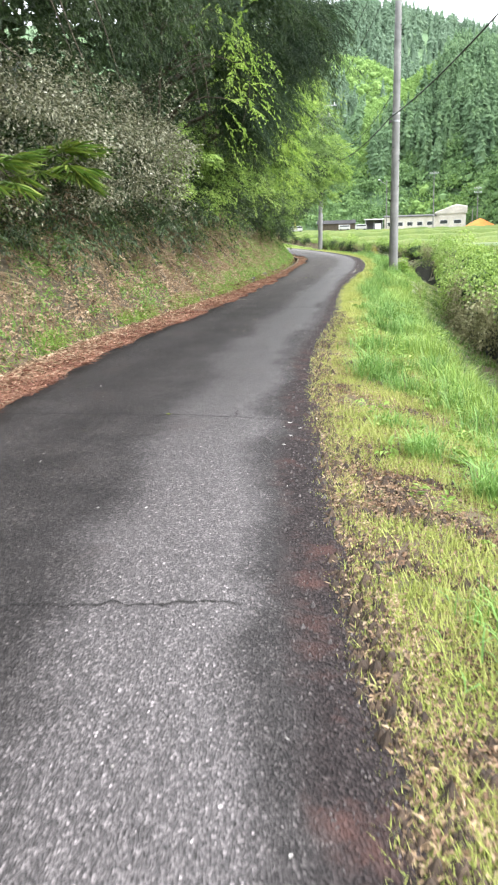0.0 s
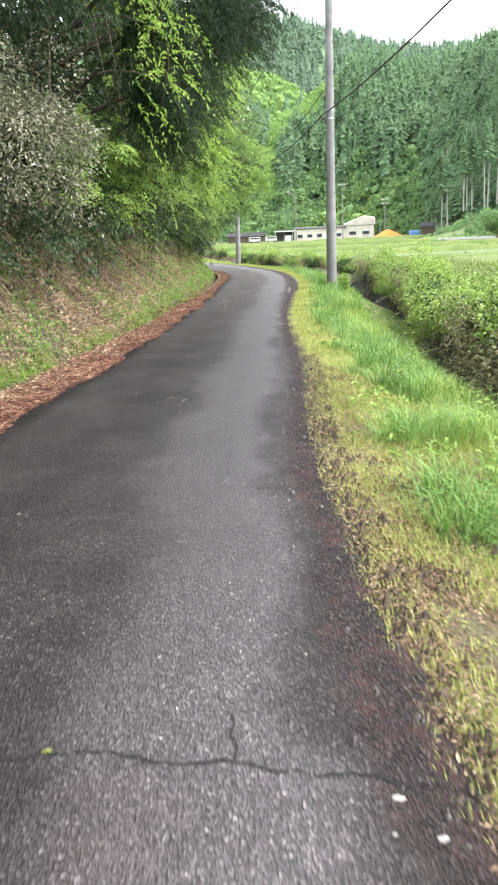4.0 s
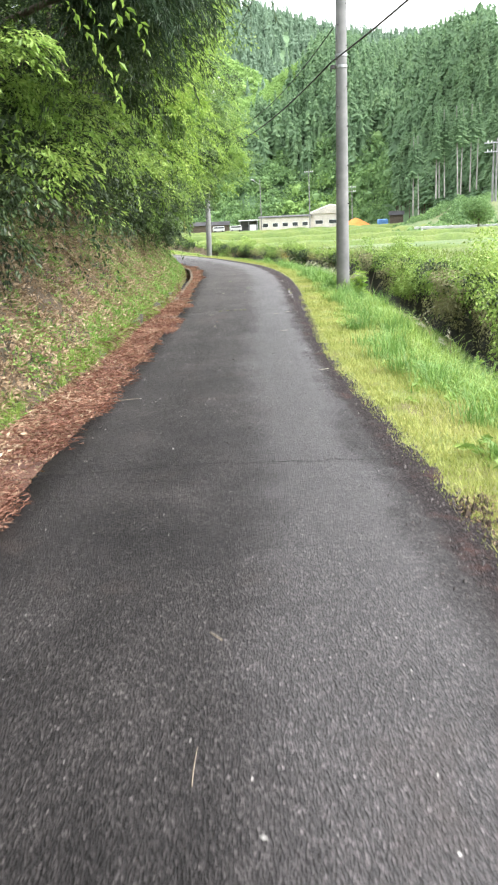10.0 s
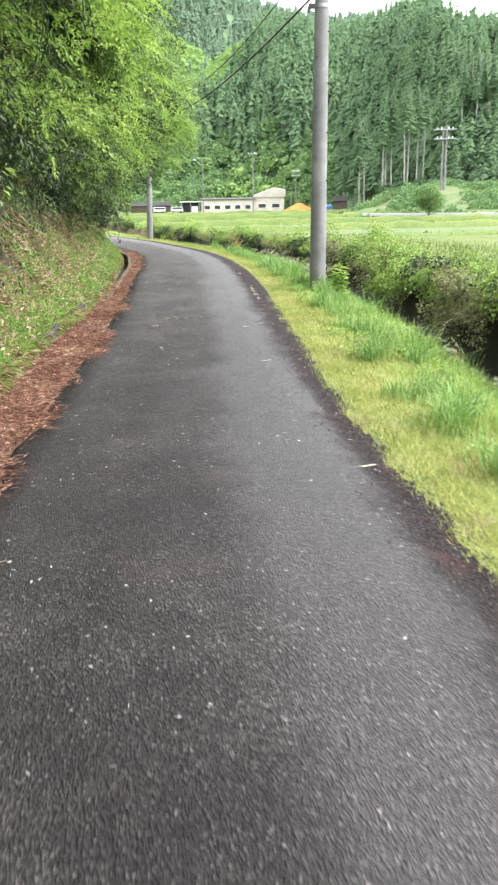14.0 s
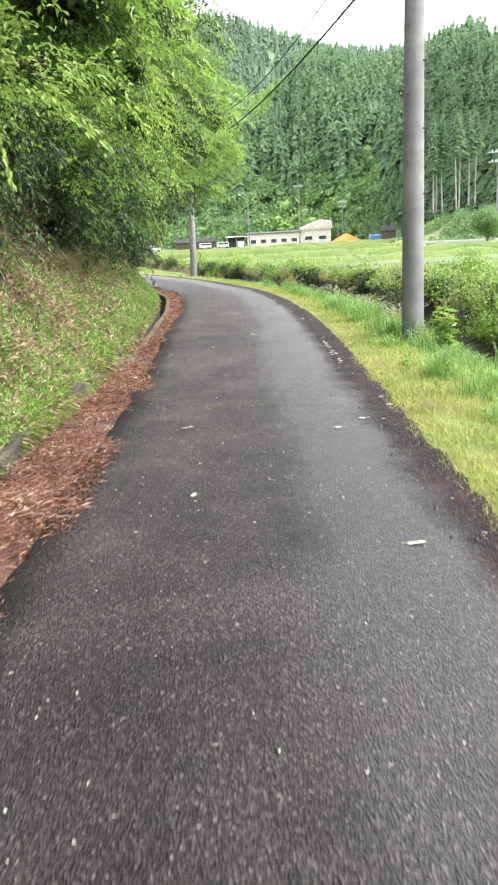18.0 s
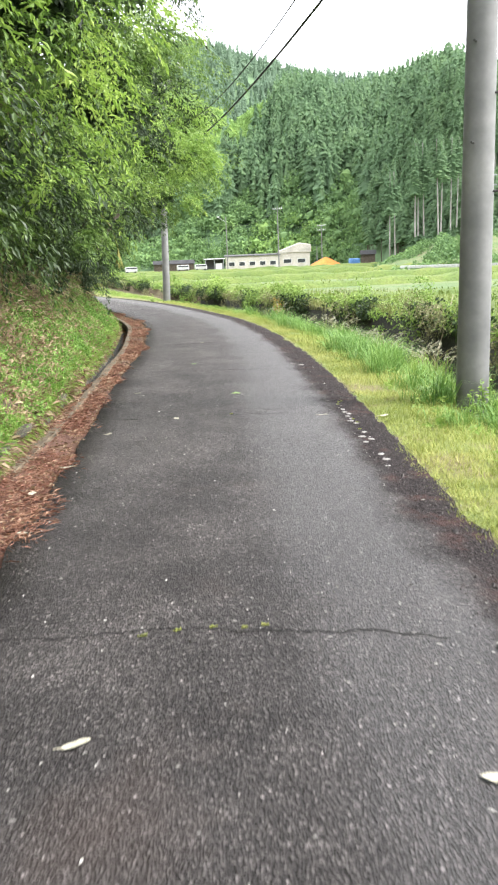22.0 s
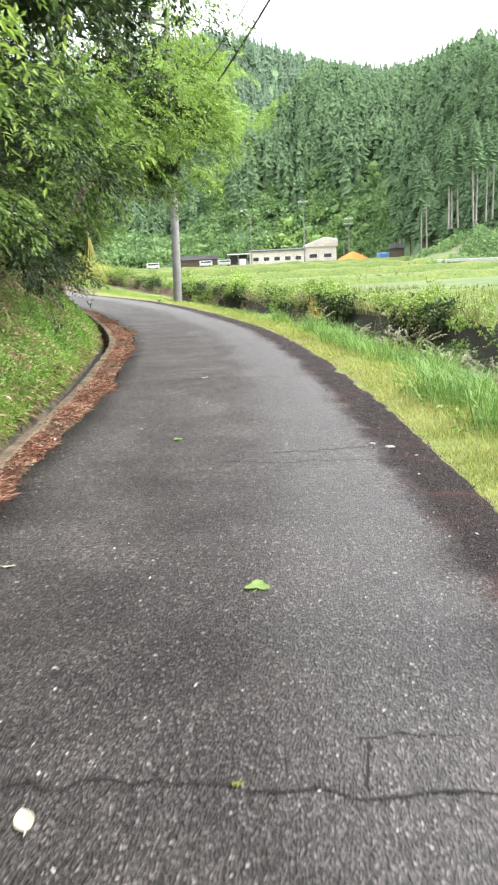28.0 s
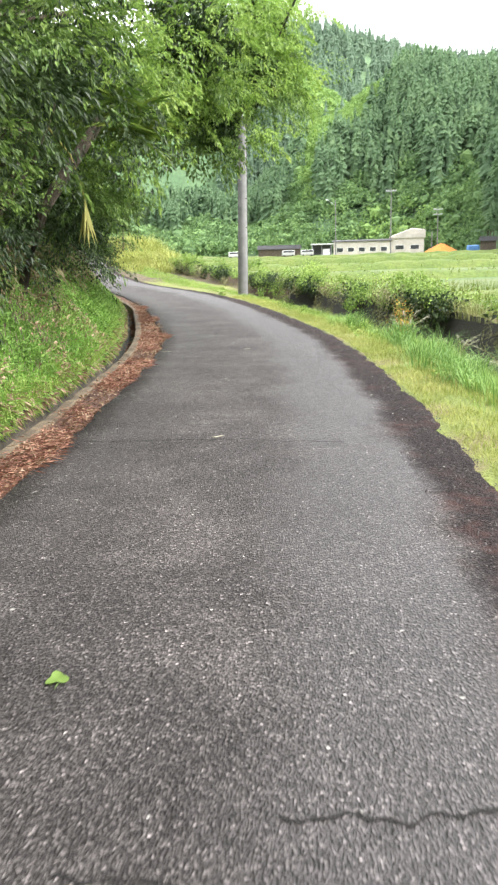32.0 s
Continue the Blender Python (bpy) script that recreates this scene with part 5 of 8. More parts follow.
def lone_tree():
    p = bearing(LANE_MID, 24.0, 101)
    rng = np.random.default_rng(61)
    z = far_z(p.y)
    top = thing("round_tree", (p.x, p.y, z), "small round bright green tree standing in the field", "tree")
    bm = bmesh.new()
    rod(bm, (0, 0, -0.3), (0.1, 0, 1.6), 0.16, 0.1, 8)
    part("trunk", bm, MAT["bark"], top)
    for k in range(5):
        a = 1.256 * k
        bm = bmesh.new()
        rod(bm, (0.08, 0, 1.2), (1.2 * math.cos(a), 1.2 * math.sin(a), 2.4), 0.07, 0.03, 6)
        part("limb", bm, MAT["bark"], top)
    soups = []
    for k in range(9):
        u = unit(rng.normal(size=3)) * np.array([1.3, 1.3, 0.7])
        O, D = clump(np.array([0, 0, 2.5]) + u, (1.0, 1.0, 0.75), 130, rng)
        soups.append(sprigs(O, D, 8, 0.5, 0.16, 0.1, 0.2, rng))
    V, F = join(*soups)
    mesh_object("crown", V, F, MAT["far_broad"], top)


lone_tree()


def dyke(y0, x0, x1, h, bend, seed):
    """A low grassy dyke between paddies."""
    rng = np.random.default_rng(seed)
    xs = np.arange(x0, x1, 1.2)
    yc = y0 + bend * (xs - x0) + 0.6 * np.sin(xs * 0.15 + seed)
    z0 = np.interp(yc, ROWS, flat_z)
    hh = h * (1 + 0.15 * rng.normal(size=len(xs)))
    prof = [(-1.3, -0.25), (-0.6, 0.75), (0.0, 1.0), (0.7, 0.9), (2.2, 0.55), (3.4, -0.25)]
    V = np.stack([np.stack([xs, yc + a, z0 + np.where(b > 0, b * hh, b)], 1) for a, b in prof], 1)
    n = len(prof)
    i, j = np.meshgrid(np.arange(len(xs) - 1), np.arange(n - 1), indexing="ij")
    q = (i * n + j).ravel()
    ob = mesh_object("paddy_dyke", V.reshape(-1, 3), np.stack([q, q + n, q + n + 1, q + 1], 1), MAT["dyke"], smooth=True)
    tagged(ob, "low grassy dyke between bright paddy fields", "dyke", kind="structure")
    m = int((x1 - x0) * 20)
    x = rng.uniform(x0, x1, m)
    k = rng.uniform(-0.9, 2.5, m)
    y = y0 + bend * (x - x0) + 0.6 * np.sin(x * 0.15 + seed) + k
    z = np.interp(y, ROWS, flat_z) + h * np.interp(k, [-1.3, -0.6, 0, 0.7, 2.2, 3.4], [0, 0.75, 1, 0.9, 0.55, 0]) - 0.05
    s = blades(np.stack([x, y, z], 1), np.full(m, 0.16), np.full(m, 0.03), np.full(m, 1.0), rng)
    tagged(mesh_object("dyke_grass", *s, MAT["field_blade"]), "tufty grass on the paddy dyke", "grass", kind="stuff")


for k, (y0, x0, x1, h, bend) in enumerate(((58, 9.5, 70, 0.35, 0.10), (76, 8, 90, 0.5, 0.05), (98, 6, 120, 0.6, -0.03), (128, 2, 140, 0.8, -0.06), (165, 0, 160, 0.7, -0.05), (205, -5, 110, 0.7, 0.0))):
    dyke(y0, x0, x1, h, bend, 40 + k)

# ---------------- hedge of vines over the far ditch wall ----------------
def hedge_top(y):
    """How high the vines stand above the lane, with gaps."""
    y = np.asarray(y, float)
    v = np.sin(y * 1.25 + 0.6) + 0.7 * np.sin(y * 2.9 + 2.0) + 0.5 * np.sin(y * 0.53)
    return np.interp(y, [0, 30, 36, 45, 50, 62, 80], [0.95, 0.92, 0.9, 0.82, 0.72, 0.82, 0.6]) + np.where(y < 34, 0.5, 0.55) * np.clip(v, -1.2, 0.7)


def vine_hedge(y0, y1, label, seed=1):
    rng = np.random.default_rng(seed)
    ym = (y0 + y1) / 2
    hedge = thing("vine_hedge", (float(x_hedge(ym)), ym, -0.75), label, "hedge", "vine hedges along the ditch")
    o = np.array(hedge.location)
    n = int((y1 - y0) * 6.5)
    y = rng.uniform(y0, y1, n)
    u = rng.uniform(-1, 1, n)
    keep = (y < 34) | (hedge_top(y) > 0.62) | (rng.uniform(0, 1, n) < 0.22)
    y, u = y[keep], u[keep]
    n = len(y)
    r = rng.uniform(0.22, 0.46, n) * np.where(y > 36, 0.72, 1.0)
    top = hedge_top(y)
    top = top + rng.normal(0, 0.12, n)
    z = road_z(y) + np.maximum(top - 0.25 - r * 0.8 - rng.uniform(0, 1, n) ** 1.6 * np.maximum(top, 0.1) * 0.7 - 0.3 * np.clip(u, 0, 1), np.interp(y, [18, 22, 34, 40], [0.22, 0.08, 0.08, 0.22]))
    C = np.stack([x_hedge(y) + 0.05 + u * 0.5, y, z], 1)
    V, F = lobes(C, r, 280 if y1 < 37 else 170, 0.058, 0.04, rng)
    mesh_object("foliage", V - o, F, MAT["vine"], hedge)
    # tresses that drape over the wall towards the ditch
    n = int((y1 - y0) * (7 if y1 < 37 else 2))
    y = rng.uniform(y0, y1, n)
    y = y[np.sin(y * 0.9 + 1.0) + 0.8 * np.sin(y * 2.1) + rng.normal(0, 0.2, n) > -0.1]
    n = len(y)
    if n:
        C = np.stack([x_hedge(y) - rng.uniform(0.25, 0.6, n), y, road_z(y) + rng.uniform(-0.55, 0.3, n)], 1)
        V, F = lobes(C, rng.uniform(0.14, 0.3, n), 190, 0.055, 0.036, rng)
        mesh_object("draping_foliage", V - o, F, MAT["vine" if seed % 2 else "dry_vine"], hedge)
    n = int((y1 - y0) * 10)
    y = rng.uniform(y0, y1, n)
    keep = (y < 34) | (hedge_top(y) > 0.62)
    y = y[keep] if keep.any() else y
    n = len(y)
    # dark leaves set inside the hedge to stand for its inner shade
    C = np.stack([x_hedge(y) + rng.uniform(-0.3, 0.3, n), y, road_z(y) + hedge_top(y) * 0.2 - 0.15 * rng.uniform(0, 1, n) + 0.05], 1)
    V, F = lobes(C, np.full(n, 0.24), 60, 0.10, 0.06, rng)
    mesh_object("shade_inner_foliage", V - o, F, MAT["thicket"], hedge)
    n = int((y1 - y0) * 26)
    y = rng.uniform(y0, y1, n)
    y = y[np.sin(y * 1.1 + 1.0) + 0.6 * np.sin(y * 3.1) + rng.normal(0, 0.3, n) > 0.25]
    n = max(len(y), 4)
    y = np.resize(y, n) if len(y) else np.full(n, ym)
    x = x_hedge(y) - 0.35 + rng.uniform(-0.25, 0.12, n)
    O = np.stack([x, y, road_z(y) + hedge_top(y) - 0.4 - rng.uniform(0.0, 0.4, n)], 1)
    D = np.stack([rng.normal(-0.2, 0.15, n), rng.normal(0, 0.25, n), np.full(n, -1.0)], 1)
    V, F = sprigs(O, D, 11, 0.5 if y1 < 37 else 0.34, 0.08, 0.016, 0.1, rng)
    tagged(mesh_object("dead_vine_curtain", V - o, F, MAT["dry_vine"], hedge), kind="stuff")
    return hedge


for k, (a, b) in enumerate(((6, 12), (12, 18), (18, 24), (24, 30), (30, 36), (36, 41), (41, 47.0), (49.3, 52.5), (52.5, 56), (56, 62), (62, 70), (70, 78))):
    vine_hedge(a, b, "overgrown hedge of green vines hanging over the ditch wall", k + 3)


# ---------------- trees and shrubs on the bank ----------------
def crown_lobes(c, r, m, rng, low=0.5, small=0.34, big=0.55):
    """Lobe centres and radii spread over the shell of an egg-shaped crown."""
    u = unit(rng.normal(size=(m, 3)) + np.array([0.2, -0.2, 0.1]))
    size = np.min(r) * rng.uniform(small, big, m)
    return np.asarray(c) + u * np.asarray(r) * rng.uniform(low, 1.0, (m, 1)), size


def core(c, r, n, rng, L=0.24, W=0.15):
    """Large dark leaves deep inside a crown; their colour stands for its shade."""
    P = np.asarray(c) + unit(rng.normal(size=(n, 3))) * np.asarray(r) * rng.uniform(0.1, 0.72, (n, 1))
    return leaves(P, rng.normal(size=(n, 3)), L * rng.uniform(0.7, 1.3, n), W * rng.uniform(0.7, 1.3, n), 0.2, rng)


def shrub(name, x, y, z, r, mat, m, per, L, W, label, category, seed, stems=2, droop=0.4, group="shrubs on the bank"):
    rng = np.random.default_rng(seed)
    x, y = float(x), float(y)
    bx = x - 1.0
    base = gz1(bx, y) - 0.05
    top = thing(name, (bx, y, base), label, category, group)
    o = np.array(top.location)
    c, r = np.array([x, y, z]), np.array(r, float)
    C, R = crown_lobes(c, r, m, rng, 0.45, 0.26, 0.62)
    # upper lobes keep the leaf colour, lower ones get a shade-dark copy
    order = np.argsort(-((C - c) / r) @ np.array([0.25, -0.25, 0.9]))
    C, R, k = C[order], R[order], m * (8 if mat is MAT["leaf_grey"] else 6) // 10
    if mat is MAT["leaf_grey"]:
        V, F = lobes(C[:k], R[:k], per, L, W, rng, droop)
    else:
        V, F = sprays(C[:k], R[:k], 5, per // 4, L, W, rng, 0.5)
    mesh_object("foliage", V - o, F, mat, top)
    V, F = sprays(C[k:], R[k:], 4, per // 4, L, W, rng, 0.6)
    mesh_object("shade_tinted_foliage", V - o, F, MAT["thicket"], top)
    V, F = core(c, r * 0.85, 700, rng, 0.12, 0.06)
    mesh_object("shade_inner_foliage", V - o, F, MAT["thicket"], top)
    for k in range(stems):
        s = np.array([bx + rng.normal(0, 0.1), y + rng.normal(0, 0.15), base])
        t = np.linspace(0, 1, 6)[:, None]
        pts = s + (c + rng.normal(0, 0.2, 3) - s) * t + np.sin(t * np.pi) * rng.normal(0, 0.1, 3)
        V, F = tube(pts, np.linspace(0.03, 0.008, 6), 6)
        mesh_object("stem", V - o, F, MAT["bark"], top, smooth=True)
    return top


def bank_plants():
    k = 100
    grey = "evergreen shrub with small glossy grey-green leaves on the bank"
    for y, d, z, r in ((9.5, -1.5, 2.2, (1.1, 1.5, 1.4)), (12.3, -1.2, 2.3, (1.1, 1.5, 1.5)), (14.6, -1.0, 2.5, (1.0, 1.4, 1.5)), (6.0, -1.8, 2.7, (1.1, 1.7, 1.4)), (16.6, -0.8, 2.5, (0.9, 1.3, 1.4)), (18.8, -0.75, 2.3, (0.9, 1.4, 1.2)), (20.8, -0.75, 2.1, (0.85, 1.3, 1.0))):
        if y < 18:
            shrub("evergreen_shrub", float(x_kerb(y)) + d, y, z, r, MAT["leaf_grey"], 30, 330, 0.055, 0.027, grey, "shrub", k)
        else:
            shrub("leafy_shrub", float(x_kerb(y)) + d, y, z, r, MAT["leaf_mid"], 20, 230, 0.066, 0.029, "leafy green shrub tangled with dry vines on the bank", "shrub", k)
        k += 1
    green = "leafy green shrub arching from the bank"
    for y, d, z, r in ((22.2, -0.75, 2.90, (0.9, 1.3, 0.9)), (23.8, -0.75, 2.50, (1.1, 1.6, 1.1)), (26.8, -0.75, 2.20, (1.1, 1.6, 1.0)), (30, -0.75, 2.40, (1.1, 1.8, 1.1)), (33.4, -0.75, 2.20, (1.1, 1.8, 1.1)),
                       (36.5, -0.65, 2.30, (1.1, 1.8, 1.1)), (40, -0.55, 2.40, (1.1, 1.9, 1.1)), (43.5, -0.45, 2.70, (1.1, 1.9, 1.0))):
        shrub("leafy_shrub", float(x_kerb(y)) + d, y, z, r, MAT["leaf_mid"] if y < 35 else MAT["leaf_deep"], 18, 230, 0.068, 0.03, green, "shrub", k)
        k += 1
    for y, d, z, r in ((35.0, -1.25, 1.65, (0.8, 1.6, 0.6)), (38.3, -1.15, 1.5, (0.8, 1.7, 0.7)), (41.6, -1.05, 1.4, (0.8, 1.7, 0.8)), (44.8, -0.95, 1.4, (0.8, 1.7, 0.8)), (48.0, -0.9, 1.4, (0.9, 1.7, 0.9)), (51.2, -0.9, 1.5, (0.9, 1.7, 1.0)), (54.4, -0.9, 1.6, (0.9, 1.7, 1.1)), (57.6, -1.0, 1.7, (0.9, 1.7, 1.1)), (61.0, -1.1, 1.8, (0.9, 1.8, 1.1))):
        shrub("leafy_shrub", float(x_kerb(y)) + d, y, z, r, MAT["leaf_deep"], 18, 240, 0.065, 0.028, "low dark green shrub on the foot of the bank", "shrub", k, 1)
        k += 1


bank_plants()


def tree(name, x, y, height, crowns, mat, L, W, label, seed, trunk_r=0.12, m=17, per=260, droop=0.5, small=0.4, big=0.7, lit_share=0.55):
    """A tapered trunk with limbs to each crown mass; crowns: (x, y, z, rx, ry, rz)."""
    rng = np.random.default_rng(seed)
    base = gz1(x, y) - 0.1
    top = thing(name, (x, y, base), label, "tree", "trees on the bank")
    o = np.array(top.location)
    cs = np.array(crowns, float)
    mean = cs[:, :3].mean(0)
    t = np.linspace(0, 1, 8)[:, None]
    tip = np.array([x * 0.7 + mean[0] * 0.3, y * 0.7 + mean[1] * 0.3, height])
    trunk = np.array([x, y, base]) + (tip - np.array([x, y, base])) * t + np.sin(t * 3.1) * rng.normal(0, 0.15, 3)
    V, F = tube(trunk, np.linspace(trunk_r, 0.02, 8), 9)
    mesh_object("trunk", V - o, F, MAT["bark"], top, smooth=True)
    soups, shades, cores = [], [], []
    for c in cs:
        s = trunk[np.argmin(np.abs(trunk[:, 2] - (c[2] - 1.2)))]
        q = np.linspace(0, 1, 6)[:, None]
        pts = s + (c[:3] - s) * q + np.sin(q * np.pi) * np.array([0, 0, 0.3])
        V, F = tube(pts, np.linspace(trunk_r * 0.45, 0.012, 6), 6)
        mesh_object("limb", V - o, F, MAT["bark"], top, smooth=True)
        C, R = crown_lobes(c[:3], c[3:], m, rng, 0.45, small, big)
        # lobes sorted by height: lit colour on top, shade colour below
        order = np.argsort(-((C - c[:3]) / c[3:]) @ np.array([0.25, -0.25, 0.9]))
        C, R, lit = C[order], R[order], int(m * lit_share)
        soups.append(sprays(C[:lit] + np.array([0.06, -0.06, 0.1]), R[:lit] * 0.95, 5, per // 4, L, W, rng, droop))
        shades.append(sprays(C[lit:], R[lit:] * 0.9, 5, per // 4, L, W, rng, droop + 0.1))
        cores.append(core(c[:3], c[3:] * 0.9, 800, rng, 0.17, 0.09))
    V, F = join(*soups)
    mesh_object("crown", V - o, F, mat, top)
    # darker leaf colour painted as the shade of the crown's underside
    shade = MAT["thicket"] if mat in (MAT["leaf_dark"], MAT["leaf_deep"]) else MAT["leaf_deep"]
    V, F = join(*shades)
    mesh_object("shade_tinted_foliage", V - o, F, shade, top)
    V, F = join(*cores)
    mesh_object("shade_inner_foliage", V - o, F, MAT["thicket"], top)
    return top


tree("broadleaf_tree", -0.6, 40, 8, [(2.0, 38.5, 3.6, 0.9, 1.5, 0.8), (1.7, 38.7, 4.7, 1.0, 1.4, 0.9), (2.4, 41, 4.4, 1.3, 1.8, 1.2), (2.2, 39, 5.8, 1.5, 2, 1.3), (3.0, 43.5, 5.0, 1.3, 1.8, 1.3), (1.7, 41, 7.0, 1.3, 2.0, 1.3), (1.0, 37.0, 6.4, 1.2, 1.8, 1.2)], MAT["leaf_deep"], 0.07, 0.032, "green broadleaf tree leaning over the lane", 301)
tree("maple_tree", -0.2, 49, 9, [(2.2, 45.5, 3.0, 0.9, 1.5, 0.9), (2.0, 48.5, 2.6, 1.0, 1.8, 0.9), (3.6, 48, 4.0, 1.2, 1.8, 1.0), (3.2, 50.5, 5.4, 1.5, 2, 1.3), (4.3, 52, 4.4, 1.3, 1.8, 1.2), (3.4, 51, 7.4, 1.7, 2.2, 1.5), (3.0, 49, 3.3, 0.8, 1.3, 0.9), (3.9, 50.5, 3.1, 0.8, 1.2, 0.8), (4.8, 51.5, 4.1, 0.8, 1.3, 0.8), (5.0, 52, 5.3, 0.9, 1.3, 0.8)], MAT["leaf_mid"], 0.075, 0.034, "green broadleaf tree arching over the bend", 302, m=24, per=300, lit_share=0.68)
tree("maple_tree", -1.8, 31, 7.5, [(0.6, 31, 5.1, 1.2, 1.8, 1.0), (0.6, 29, 5.9, 1.4, 1.8, 1.3), (1.2, 34.5, 5.2, 1.3, 1.8, 1.3), (1.0, 33, 6.6, 1.5, 2.0, 1.3), (0.7, 30, 3.9, 0.9, 1.6, 0.8), (1.2, 33.5, 3.8, 0.9, 1.6, 0.8)], MAT["leaf_bright"], 0.075, 0.034, "bright green broadleaf tree on the bank", 303, m=20, lit_share=0.62)
tree("cedar_tree", -2.8, 24, 12, [(0.4, 20.5, 6.4, 1.6, 1.8, 1.2), (0.6, 23.0, 7.0, 1.8, 2.0, 1.5), (1.5, 25.0, 6.5, 1.1, 1.7, 1.1), (-0.8, 19.5, 7.0, 1.6, 1.8, 1.5), (1.3, 27, 7.6, 1.5, 2, 1.5), (0.2, 25, 8.4, 1.8, 2.2, 1.6), (-0.3, 21, 4.9, 0.9, 1.6, 1.2), (0.7, 23, 5.4, 1.0, 1.5, 1.1), (1.6, 24.3, 6.0, 0.9, 1.2, 0.9), (-0.1, 21.0, 3.7, 0.8, 1.2, 0.9), (0.4, 22.6, 4.3, 0.8, 1.2, 0.9)], MAT["leaf_dark"], 0.085, 0.016, "tall dark cedar overhanging the lane", 304, 0.2, 30, 300, 0.7)
tree("cedar_tree", -4.6, 10, 12, [(-2.6, 9, 5.4, 1.8, 2.4, 1.4), (-2.4, 13, 5.2, 1.8, 2.2, 1.3), (-3.0, 5.5, 5.6, 1.8, 2.4, 1.4), (-1.7, 16, 5.6, 1.6, 2.0, 1.3), (-1.6, 17.5, 7.2, 1.6, 2.0, 1.5)], MAT["leaf_dark"], 0.085, 0.016, "tall dark cedar standing on the bank top", 305, 0.2, 30, 300, 0.7)


def spray_tree(x, y, height, ends, seed):
    """A slender tree whose long twigs hang with pairs of bright leaves."""
    rng = np.random.default_rng(seed)
    base = gz1(x, y) - 0.1
    top = thing("broadleaf_tree", (x, y, base), "slender tree with drooping sprays of bright green leaves", "tree", "trees on the bank")
    o = np.array(top.location)
    t = np.linspace(0, 1, 7)[:, None]
    trunk = np.array([x, y, base]) + np.array([0.4, 0.2, height - base]) * t + np.sin(t * 3.1) * rng.normal(0, 0.12, 3)
    V, F = tube(trunk, np.linspace(0.06, 0.015, 7), 7)
    mesh_object("trunk", V - o, F, MAT["bark"], top, smooth=True)
    soups = []
    for e in ends:
        c = np.array(e[:3])
        s = trunk[np.argmin(np.abs(trunk[:, 2] - c[2]))]
        q = np.linspace(0, 1, 6)[:, None]
        V, F = tube(s + (c - s) * q + np.sin(q * np.pi) * np.array([0, 0, 0.3]), np.linspace(0.022, 0.006, 6), 5)
        mesh_object("limb", V - o, F, MAT["bark"], top, smooth=True)
        n = e[3]
        O = c + rng.normal(0, 1, (n, 3)) * np.array([0.28, 0.38, 0.3])
        D = rng.normal(0, 0.5, (n, 3)) + np.array([0.5, -0.4, -0.35])
        soups.append(sprigs(O, D, 19, 0.6, 0.092, 0.036, 0.6, rng))
    V, F = join(*soups)
    mesh_object("crown", V - o, F, MAT["leaf_bright"], top)
    return top


tree("roadside_tree", -1.2, 88, 3.4, [(-1.3, 87.5, 3.2, 1.0, 1.0, 0.7), (-0.5, 88.5, 3.7, 1.1, 1.1, 0.8), (-1.8, 88.5, 4.0, 1.0, 1.0, 0.8)], MAT["leaf_deep"], 0.09, 0.05, "small dark roadside tree beyond the bend", 310, 0.09, 10, 160)


spray_tree(-2.0, 19.5, 6.5, [(-0.15, 18.6, 4.6, 20), (-0.1, 18.4, 3.8, 18), (-0.35, 18.2, 5.4, 22), (0.1, 20.8, 4.9, 12)], 306)
spray_tree(-1.2, 28, 6.5, [(0.8, 27.2, 3.6, 30), (0.8, 29.0, 4.6, 30), (1.0, 31.4, 3.4, 30), (0.9, 30.2, 5.2, 26)], 307)
spray_tree(0.0, 47, 6.0, [(1.9, 46.6, 3.0, 26), (2.3, 47.4, 2.5, 26), (2.8, 48.0, 3.2, 26), (2.4, 46.0, 4.0, 22)], 309)
spray_tree(-0.8, 35, 6.5, [(1.6, 34.6, 3.2, 30), (1.7, 36.2, 4.0, 30), (1.6, 37.2, 3.0, 26), (1.9, 38.4, 4.4, 26)], 308)


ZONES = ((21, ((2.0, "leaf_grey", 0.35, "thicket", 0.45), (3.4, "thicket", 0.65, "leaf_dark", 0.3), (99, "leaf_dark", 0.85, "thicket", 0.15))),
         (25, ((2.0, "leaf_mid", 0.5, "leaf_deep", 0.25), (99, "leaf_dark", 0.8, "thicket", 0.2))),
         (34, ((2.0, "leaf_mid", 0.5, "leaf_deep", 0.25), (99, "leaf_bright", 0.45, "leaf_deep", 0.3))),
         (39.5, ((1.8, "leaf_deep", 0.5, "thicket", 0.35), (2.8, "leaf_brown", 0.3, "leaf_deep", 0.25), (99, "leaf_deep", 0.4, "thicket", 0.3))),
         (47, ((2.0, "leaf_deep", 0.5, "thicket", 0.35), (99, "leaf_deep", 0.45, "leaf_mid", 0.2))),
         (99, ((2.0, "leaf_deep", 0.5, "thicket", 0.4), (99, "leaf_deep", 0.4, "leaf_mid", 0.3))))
PART_NAMES = {"leaf_grey": "pale_foliage", "thicket": "shade_tinted_foliage", "leaf_dark": "cedar_foliage", "leaf_mid": "foliage", "leaf_deep": "deep_foliage", "leaf_bright": "bright_foliage", "leaf_brown": "withered_foliage"}


def zone_leaf(y, h, pick):
    """Kind of leaf for a place on the forest edge; high picks are shade-dark."""
    for limit, rows in ZONES:
        if y < limit:
            for high, a, pa, b, pb in rows:
                if h < high:
                    return a if pick < pa else (b if pick < pa + pb else "thicket")


